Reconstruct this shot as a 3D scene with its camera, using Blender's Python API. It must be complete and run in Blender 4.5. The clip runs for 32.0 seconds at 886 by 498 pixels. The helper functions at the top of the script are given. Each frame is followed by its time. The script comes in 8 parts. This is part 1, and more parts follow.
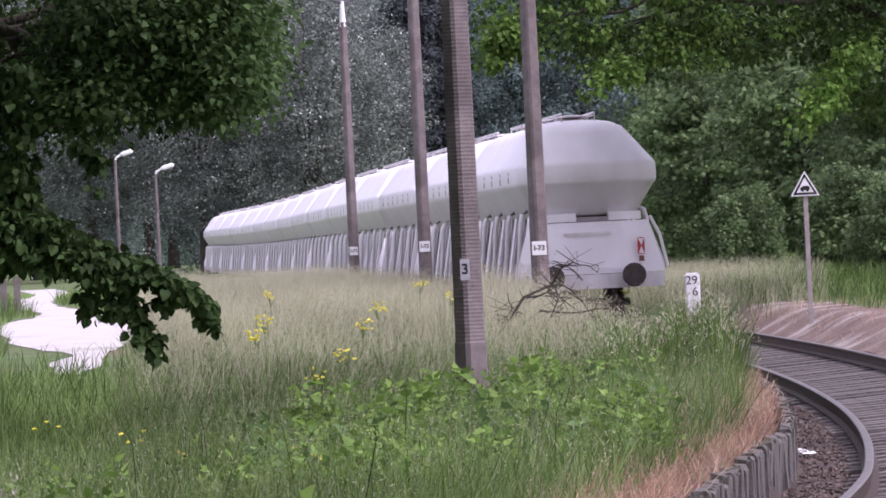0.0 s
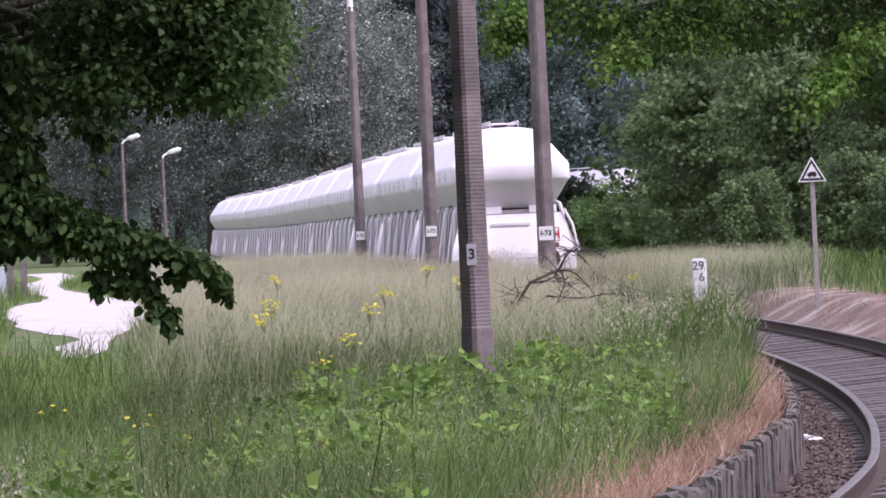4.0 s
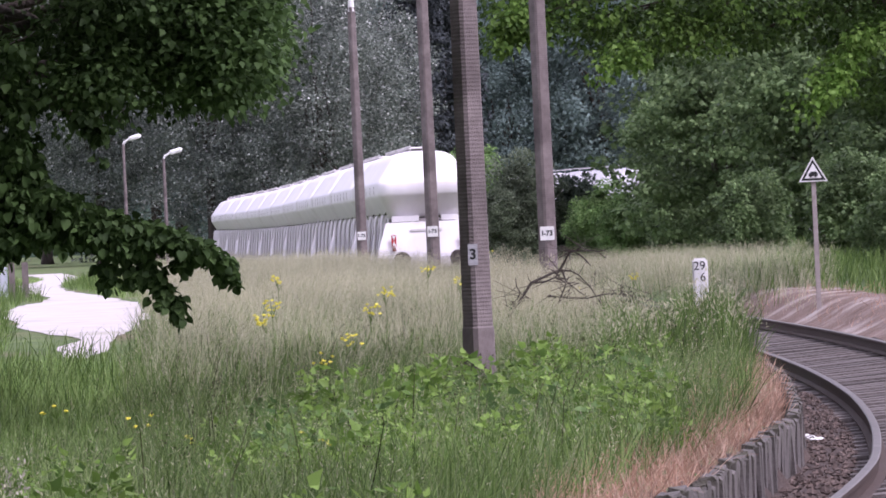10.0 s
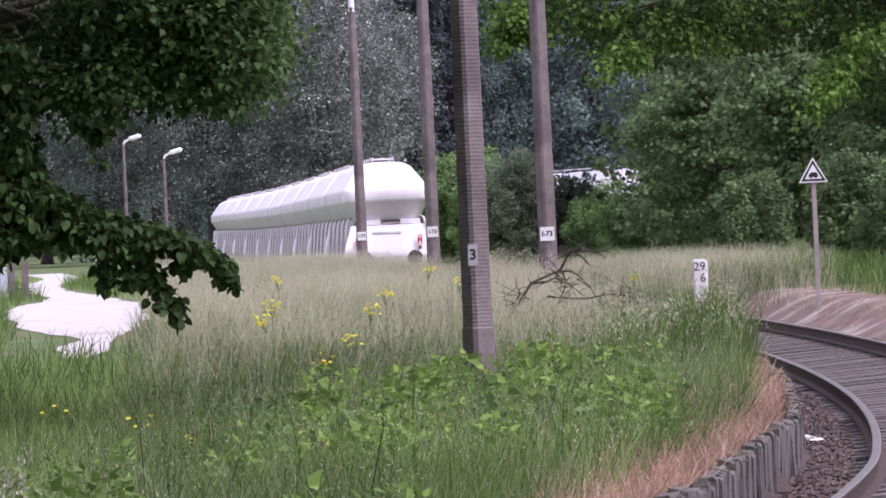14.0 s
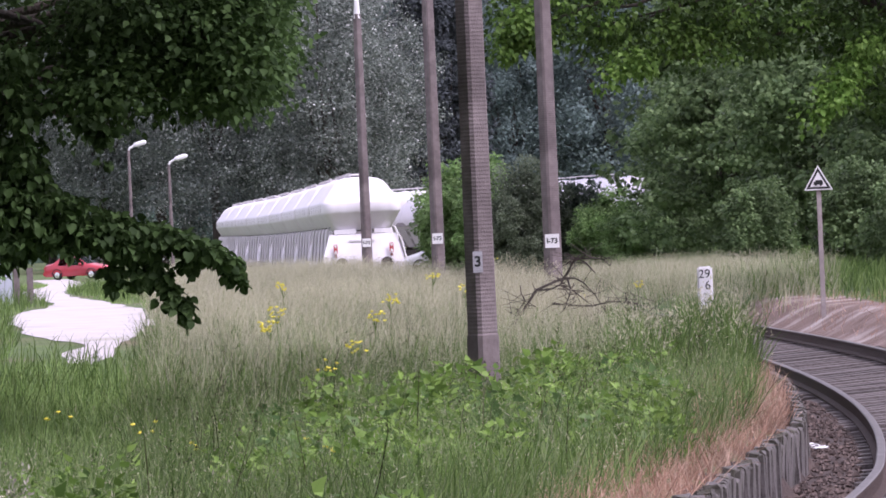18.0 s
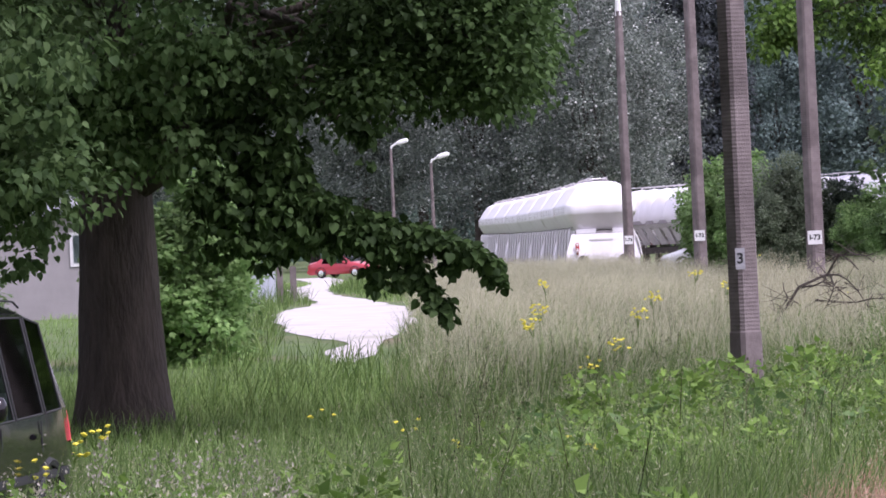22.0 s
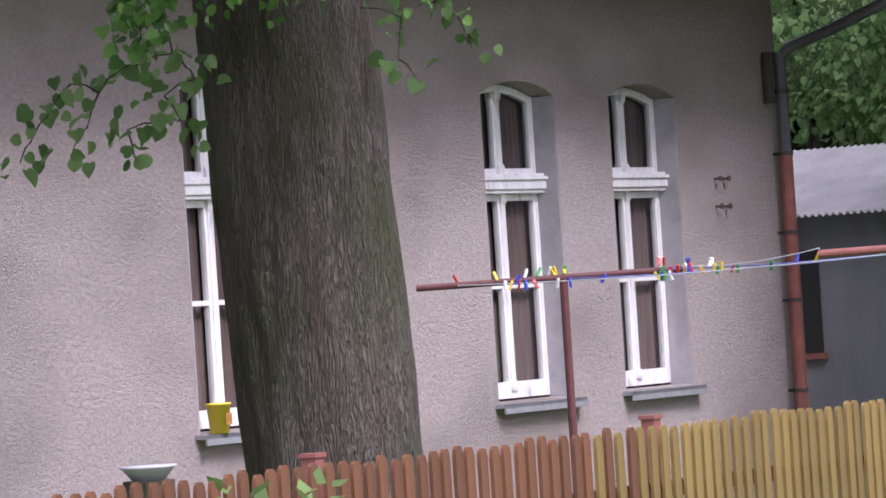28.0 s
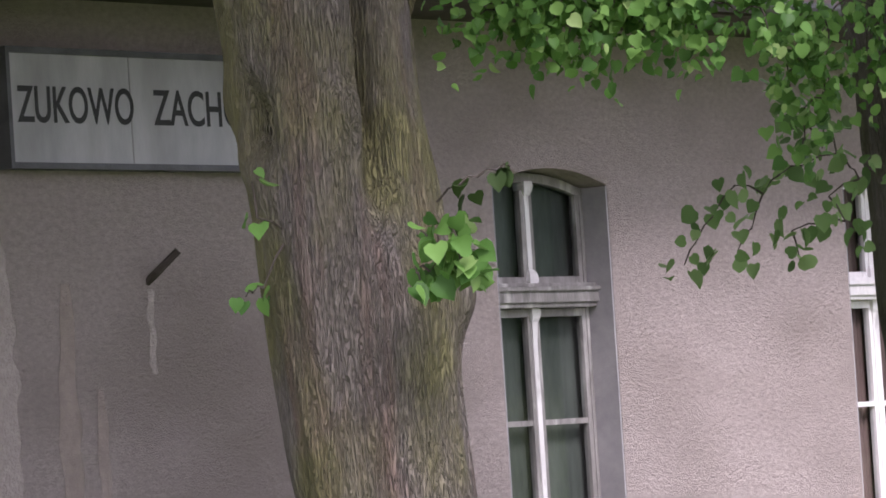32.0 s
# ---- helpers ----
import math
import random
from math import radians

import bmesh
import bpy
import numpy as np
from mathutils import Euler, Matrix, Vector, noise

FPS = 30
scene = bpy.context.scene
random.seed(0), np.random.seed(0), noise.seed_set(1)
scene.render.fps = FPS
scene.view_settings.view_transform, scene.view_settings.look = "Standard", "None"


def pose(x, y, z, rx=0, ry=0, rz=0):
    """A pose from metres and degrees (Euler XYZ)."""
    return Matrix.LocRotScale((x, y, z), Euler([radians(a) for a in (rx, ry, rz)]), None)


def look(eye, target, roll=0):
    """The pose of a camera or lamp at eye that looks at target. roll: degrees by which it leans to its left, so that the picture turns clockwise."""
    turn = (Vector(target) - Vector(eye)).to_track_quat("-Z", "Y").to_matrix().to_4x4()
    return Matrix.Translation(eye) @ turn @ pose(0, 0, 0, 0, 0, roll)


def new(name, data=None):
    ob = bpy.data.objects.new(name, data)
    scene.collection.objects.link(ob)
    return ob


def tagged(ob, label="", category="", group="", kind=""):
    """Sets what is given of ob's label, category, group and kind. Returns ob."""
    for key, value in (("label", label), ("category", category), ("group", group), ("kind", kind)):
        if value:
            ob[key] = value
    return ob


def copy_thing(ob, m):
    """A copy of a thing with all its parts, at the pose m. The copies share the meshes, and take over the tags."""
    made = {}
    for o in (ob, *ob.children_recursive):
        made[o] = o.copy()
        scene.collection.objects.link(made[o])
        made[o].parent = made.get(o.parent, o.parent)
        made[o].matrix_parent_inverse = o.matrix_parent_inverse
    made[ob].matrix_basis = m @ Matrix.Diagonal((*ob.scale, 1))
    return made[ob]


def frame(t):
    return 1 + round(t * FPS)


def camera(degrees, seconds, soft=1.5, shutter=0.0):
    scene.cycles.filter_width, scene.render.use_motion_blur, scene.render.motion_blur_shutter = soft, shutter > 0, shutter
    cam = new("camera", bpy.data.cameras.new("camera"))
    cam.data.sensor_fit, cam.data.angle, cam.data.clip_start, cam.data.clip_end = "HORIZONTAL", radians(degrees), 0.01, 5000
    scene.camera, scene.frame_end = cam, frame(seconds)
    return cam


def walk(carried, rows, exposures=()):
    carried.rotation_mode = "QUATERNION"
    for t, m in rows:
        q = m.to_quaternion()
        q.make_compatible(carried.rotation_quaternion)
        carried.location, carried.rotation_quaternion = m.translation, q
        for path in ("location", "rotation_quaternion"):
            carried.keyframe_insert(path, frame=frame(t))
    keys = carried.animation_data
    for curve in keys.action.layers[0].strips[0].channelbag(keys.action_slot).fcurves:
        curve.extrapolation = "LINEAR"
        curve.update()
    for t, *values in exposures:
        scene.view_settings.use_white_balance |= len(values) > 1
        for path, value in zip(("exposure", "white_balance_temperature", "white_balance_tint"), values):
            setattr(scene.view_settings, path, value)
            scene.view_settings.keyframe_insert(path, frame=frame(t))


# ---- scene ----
# Camera: hand-held long lens from one standing place
EYE = Vector((0.0, 0.0, 1.8))
cam = camera(11.194, 32.0, soft=1.7)


def aim(pan, tilt, roll):
    """Pose of the standing camera: degrees of pan to the right, of tilt up, and of lean."""
    a, e = radians(pan), radians(tilt)
    way = Vector((math.sin(a) * math.cos(e), math.cos(a) * math.cos(e), math.sin(e)))
    return look(EYE, EYE + way * 50, -roll)


PATH = [
    (0, 0.110, -0.008, 2.78),
    (0.5, 0.051, 0.002, 2.693),
    (1, 0.054, -0.095, 2.647),
    (1.5, 0.053, -0.149, 2.658),
    (2, 0.046, -0.181, 2.654),
    (2.5, 0.034, -0.185, 2.624),
    (3, 0.025, -0.193, 2.658),
    (3.5, 0.024, -0.196, 2.634),
    (5.5, -0.000, -0.195, 2.635),
    (9.5, 0.000, -0.192, 2.660),
    (13, 0.002, -0.203, 2.671),
    (14, 0.001, -0.188, 2.604),
    (14.5, 0.012, -0.211, 2.591),
    (16.5, 0.013, -0.153, 2.599),
    (17, -0.001, -0.139, 2.506),
    (17.5, -0.019, -0.120, 2.468),
    (18, -0.057, -0.099, 2.463),
    (18.5, -0.045, -0.100, 2.442),
    (19, -0.044, -0.086, 2.469),
    (19.5, -0.026, -0.074, 2.476),
    (20, -0.049, -0.045, 2.448),
    (20.5, -0.145, -0.021, 2.465),
    (21, -0.552, -0.023, 2.494),
    (21.5, -1.888, -0.013, 2.548),
    (22, -3.376, 0.017, 2.671),
    (22.5, -5.874, 0.056, 2.635),
    (23, -8.268, 0.074, 2.642),
    (23.5, -10.196, 0.078, 2.654),
    (24, -11.735, 0.126, 2.680),
    (24.5, -13.402, 0.207, 2.745),
    (25, -14.795, 0.224, 2.849),
    (25.5, -16.463, 0.257, 3.028),
    (27.5, -21.809, 0.607, 3.592),
    (28, -23.049, 0.785, 3.664),
    (28.5, -24.315, 1.034, 3.584),
    (29, -25.390, 1.362, 3.570),
    (29.5, -26.480, 1.704, 3.648),
    (30, -27.388, 1.885, 3.615),
    (30.5, -28.355, 2.056, 3.617),
    (31, -29.309, 2.266, 3.645),
    (31.5, -30.326, 2.435, 3.675),
    (32, -31.364, 2.600, 3.707),
]
walk(cam, [(t, aim(p, e, r)) for t, p, e, r in PATH], exposures=[(0, 0.08, 5950, 33), (21.7, 0.08, 5950, 33), (22.5, 0.45, 5900, 23), (23.0, 1.05, 5950, 20), (23.7, 1.32, 5650, 20), (24.2, 1.34, 5550, 21), (25, 1.33, 5550, 24),
                                                            (26.5, 0.4, 5850, 24), (27.5, 0.5, 5900, 26), (28.2, 0.48, 5950, 27), (29.3, 0.36, 6000, 27), (30.2, 0.25, 6050, 26), (31, 0.5, 6150, 26), (32, 0.68, 6250, 26)])
# ---- light ----
world = bpy.data.worlds.new("world")
scene.world = world
world.use_nodes = True
wn = world.node_tree
sky = wn.nodes.new("ShaderNodeTexSky")
sky.sky_type, sky.sun_disc = "NISHITA", False
sky.sun_elevation, sky.sun_rotation = radians(49), radians(121)
sky.air_density, sky.dust_density, sky.ozone_density = 1.0, 3.0, 1.0
grey = wn.nodes.new("ShaderNodeMixRGB")
grey.inputs[0].default_value = 0.75
grey.inputs[2].default_value = (8.1, 8.2, 8.5, 1)
wn.links.new(sky.outputs[0], grey.inputs[1])
wn.links.new(grey.outputs[0], wn.nodes["Background"].inputs[0])
wn.nodes["Background"].inputs[1].default_value = 0.15
sun = new("sun", bpy.data.lights.new("sun", "SUN"))
sun.data.energy, sun.data.angle, sun.data.color = 3.2, radians(22), (1.0, 0.97, 0.92)
sun.matrix_world = look((62, -8, 84), (0, 30, 0))

# ---- materials ----


def ramp_setup(node, stops):
    els = node.color_ramp.elements
    while len(els) < len(stops):
        els.new(0.5)
    for e, (pos, col) in zip(els, stops):
        e.position, e.color = pos, (*col, 1)


def surface(name, low, high, scale=8.0, rough=0.7, metal=0.0, bump=0.2, fine=60.0, spot=None, spot_scale=1.5,
            spot_cut=0.6, island=0.0, stretch=(1, 1, 1), coat=0.0, spec=0.5, bump_dist=0.02, harsh=0.5):
    """Two-scale mottled surface between two colours, with stains and fine relief."""
    m = bpy.data.materials.new(name)
    m.use_nodes = True
    nt = m.node_tree
    bsdf = nt.nodes["Principled BSDF"]
    co = nt.nodes.new("ShaderNodeTexCoord")
    mp = nt.nodes.new("ShaderNodeMapping")
    mp.inputs["Scale"].default_value = stretch
    nt.links.new(co.outputs["Object"], mp.inputs[0])
    n1 = nt.nodes.new("ShaderNodeTexNoise")
    n1.inputs["Scale"].default_value, n1.inputs["Detail"].default_value = scale, 6
    n1.inputs["Roughness"].default_value = 0.65
    nt.links.new(mp.outputs[0], n1.inputs[0])
    rp = nt.nodes.new("ShaderNodeValToRGB")
    ramp_setup(rp, [(0.3, low), (0.7, high)])
    nt.links.new(n1.outputs[0], rp.inputs[0])
    col = rp.outputs[0]
    if spot:
        n2 = nt.nodes.new("ShaderNodeTexNoise")
        n2.inputs["Scale"].default_value, n2.inputs["Detail"].default_value = spot_scale, 4
        nt.links.new(mp.outputs[0], n2.inputs[0])
        r2 = nt.nodes.new("ShaderNodeValToRGB")
        ramp_setup(r2, [(spot_cut - 0.1, (0, 0, 0)), (spot_cut + 0.1, (1, 1, 1))])
        nt.links.new(n2.outputs[0], r2.inputs[0])
        mx = nt.nodes.new("ShaderNodeMixRGB")
        nt.links.new(r2.outputs[0], mx.inputs[0])
        nt.links.new(col, mx.inputs[1])
        mx.inputs[2].default_value = (*spot, 1)
        col = mx.outputs[0]
    if island:
        ge = nt.nodes.new("ShaderNodeNewGeometry")
        oi = nt.nodes.new("ShaderNodeObjectInfo")
        ad = nt.nodes.new("ShaderNodeMath")
        ad.operation = "ADD"
        nt.links.new(ge.outputs["Random Per Island"], ad.inputs[0])
        nt.links.new(oi.outputs["Random"], ad.inputs[1])
        fr = nt.nodes.new("ShaderNodeMath")
        fr.operation = "FRACT"
        nt.links.new(ad.outputs[0], fr.inputs[0])
        mr = nt.nodes.new("ShaderNodeMapRange")
        mr.inputs["To Min"].default_value, mr.inputs["To Max"].default_value = 1 - island, 1 + island
        nt.links.new(fr.outputs[0], mr.inputs[0])
        hs = nt.nodes.new("ShaderNodeHueSaturation")
        nt.links.new(mr.outputs[0], hs.inputs["Value"])
        nt.links.new(col, hs.inputs["Color"])
        col = hs.outputs[0]
    nt.links.new(col, bsdf.inputs["Base Color"])
    bsdf.inputs["Roughness"].default_value = rough
    bsdf.inputs["Metallic"].default_value = metal
    bsdf.inputs["Specular IOR Level"].default_value = spec
    bsdf.inputs["Coat Weight"].default_value = coat
    if bump:
        n3 = nt.nodes.new("ShaderNodeTexNoise")
        n3.inputs["Scale"].default_value, n3.inputs["Detail"].default_value = fine, 5
        n3.inputs["Roughness"].default_value = harsh
        nt.links.new(mp.outputs[0], n3.inputs[0])
        bp = nt.nodes.new("ShaderNodeBump")
        bp.inputs["Strength"].default_value, bp.inputs["Distance"].default_value = bump, bump_dist
        nt.links.new(n3.outputs[0], bp.inputs["Height"])
        nt.links.new(bp.outputs[0], bsdf.inputs["Normal"])
    return m


def leafy(name, dark, mid, light, gloss=0.45, through_light=0.35, pale=None):
    """Leaf or blade material: colour varies from piece to piece, some light passes through."""
    m = bpy.data.materials.new(name)
    m.use_nodes = True
    nt = m.node_tree
    bsdf = nt.nodes["Principled BSDF"]
    ge = nt.nodes.new("ShaderNodeNewGeometry")
    rp = nt.nodes.new("ShaderNodeValToRGB")
    stops = [(0.0, dark), (0.45, mid), (0.9, light)]
    if pale:
        stops.append((1.0, pale))
    ramp_setup(rp, stops)
    nt.links.new(ge.outputs["Random Per Island"], rp.inputs[0])
    co = nt.nodes.new("ShaderNodeTexCoord")
    n1 = nt.nodes.new("ShaderNodeTexNoise")
    n1.inputs["Scale"].default_value, n1.inputs["Detail"].default_value = 0.35, 3
    nt.links.new(co.outputs["Object"], n1.inputs[0])
    hs = nt.nodes.new("ShaderNodeHueSaturation")
    mr = nt.nodes.new("ShaderNodeMapRange")
    mr.inputs["From Min"].default_value, mr.inputs["From Max"].default_value = 0.3, 0.7
    mr.inputs["To Min"].default_value, mr.inputs["To Max"].default_value = 0.55, 1.4
    nt.links.new(n1.outputs[0], mr.inputs[0])
    nt.links.new(mr.outputs[0], hs.inputs["Value"])
    nt.links.new(rp.outputs[0], hs.inputs["Color"])
    nt.links.new(hs.outputs[0], bsdf.inputs["Base Color"])
    bsdf.inputs["Roughness"].default_value = gloss
    bsdf.inputs["Specular IOR Level"].default_value = 0.16
    tr = nt.nodes.new("ShaderNodeBsdfTranslucent")
    nt.links.new(hs.outputs[0], tr.inputs[0])
    mix = nt.nodes.new("ShaderNodeMixShader")
    mix.inputs[0].default_value = through_light
    nt.links.new(bsdf.outputs[0], mix.inputs[1])
    nt.links.new(tr.outputs[0], mix.inputs[2])
    nt.links.new(mix.outputs[0], nt.nodes["Material Output"].inputs[0])
    return m


def plain(name, color, rough=0.5, metal=0.0, coat=0.0, spec=0.5):
    v = tuple(min(1, c * 1.12) for c in color)
    return surface(name, color, v, scale=5, rough=rough, metal=metal, bump=0.0, coat=coat, spec=spec)


def glass(name, tint, rough=0.03, ior=1.5):
    """Thin pane: lets tinted light through, mirrors more at a slant."""
    m = bpy.data.materials.new(name)
    m.use_nodes = True
    nt = m.node_tree
    nt.nodes.remove(nt.nodes["Principled BSDF"])
    clear = nt.nodes.new("ShaderNodeBsdfTransparent")
    clear.inputs[0].default_value = (*tint, 1)
    shine = nt.nodes.new("ShaderNodeBsdfGlossy")
    shine.inputs["Roughness"].default_value = rough
    fr = nt.nodes.new("ShaderNodeFresnel")
    fr.inputs[0].default_value = ior
    mix = nt.nodes.new("ShaderNodeMixShader")
    nt.links.new(fr.outputs[0], mix.inputs[0])
    nt.links.new(clear.outputs[0], mix.inputs[1])
    nt.links.new(shine.outputs[0], mix.inputs[2])
    nt.links.new(mix.outputs[0], nt.nodes["Material Output"].inputs[0])
    return m


def bark(name, pale=(0.185, 0.16, 0.135), deep=(0.026, 0.02, 0.017), moss=(0.085, 0.088, 0.042), rust=(0.11, 0.075, 0.056)):
    """Furrowed bark: long forking ridges, olive moss and rust-brown streaks."""
    m = bpy.data.materials.new(name)
    m.use_nodes = True
    nt = m.node_tree
    bsdf = nt.nodes["Principled BSDF"]
    co = nt.nodes.new("ShaderNodeTexCoord")

    def noise_of(stretch, scale, detail, warp=0.0):
        mp = nt.nodes.new("ShaderNodeMapping")
        mp.inputs["Scale"].default_value = stretch
        nt.links.new(co.outputs["Object"], mp.inputs[0])
        n = nt.nodes.new("ShaderNodeTexNoise")
        n.inputs["Scale"].default_value, n.inputs["Detail"].default_value = scale, detail
        n.inputs["Distortion"].default_value = warp
        nt.links.new(mp.outputs[0], n.inputs[0])
        return n.outputs[0]

    def ramp_of(src, stops):
        r = nt.nodes.new("ShaderNodeValToRGB")
        ramp_setup(r, stops)
        nt.links.new(src, r.inputs[0])
        return r.outputs[0]

    def mixed(fac, a, colour):
        mx = nt.nodes.new("ShaderNodeMixRGB")
        nt.links.new(fac, mx.inputs[0])
        nt.links.new(a, mx.inputs[1])
        mx.inputs[2].default_value = (*colour, 1)
        return mx.outputs[0]

    mp = nt.nodes.new("ShaderNodeMapping")
    mp.inputs["Scale"].default_value = (1, 1, 0.095)
    nt.links.new(co.outputs["Object"], mp.inputs[0])
    ridge = nt.nodes.new("ShaderNodeTexVoronoi")
    ridge.feature = "DISTANCE_TO_EDGE"
    ridge.inputs["Scale"].default_value = 42
    wob = nt.nodes.new("ShaderNodeTexNoise")
    wob.inputs["Scale"].default_value, wob.inputs["Detail"].default_value = 9, 4
    nt.links.new(mp.outputs[0], wob.inputs[0])
    add = nt.nodes.new("ShaderNodeVectorMath")
    add.operation = "MULTIPLY_ADD"
    nt.links.new(wob.outputs["Color"], add.inputs[0])
    add.inputs[1].default_value = (0.32, 0.32, 0.32)
    nt.links.new(mp.outputs[0], add.inputs[2])
    nt.links.new(add.outputs[0], ridge.inputs["Vector"])
    fine = noise_of((1, 1, 0.45), 55, 7, 0.4)
    col = ramp_of(fine, [(0.3, tuple(c * 0.55 for c in pale)), (0.7, pale)])
    col = mixed(ramp_of(noise_of((1, 1, 0.16), 5, 4), [(0.52, (0, 0, 0)), (0.66, (0.75, 0.75, 0.75))]), col, rust)
    col = mixed(ramp_of(noise_of((1, 1, 0.5), 2.2, 5), [(0.45, (0, 0, 0)), (0.6, (0.85, 0.85, 0.85))]), col, moss)
    worn = ramp_of(noise_of((1, 1, 0.35), 4.5, 4), [(0.38, (0.25, 0.25, 0.25)), (0.62, (1, 1, 1))])
    cut = nt.nodes.new("ShaderNodeMixRGB")
    cut.blend_type = "MULTIPLY"
    cut.inputs[0].default_value = 1.0
    nt.links.new(ramp_of(ridge.outputs["Distance"], [(0.0, (0.6, 0.6, 0.6)), (0.13, (0, 0, 0))]), cut.inputs[1])
    nt.links.new(worn, cut.inputs[2])
    col = mixed(cut.outputs[0], col, deep)
    nt.links.new(col, bsdf.inputs["Base Color"])
    bsdf.inputs["Roughness"].default_value = 0.95
    h = ramp_of(ridge.outputs["Distance"], [(0.0, (0, 0, 0)), (0.3, (1, 1, 1))])
    b1_ = nt.nodes.new("ShaderNodeBump")
    b1_.inputs["Strength"].default_value, b1_.inputs["Distance"].default_value = 0.9, 0.03
    nt.links.new(h, b1_.inputs["Height"])
    b2n = nt.nodes.new("ShaderNodeBump")
    b2n.inputs["Strength"].default_value, b2n.inputs["Distance"].default_value = 0.7, 0.012
    nt.links.new(fine, b2n.inputs["Height"])
    nt.links.new(b1_.outputs[0], b2n.inputs["Normal"])
    nt.links.new(b2n.outputs[0], bsdf.inputs["Normal"])
    return m


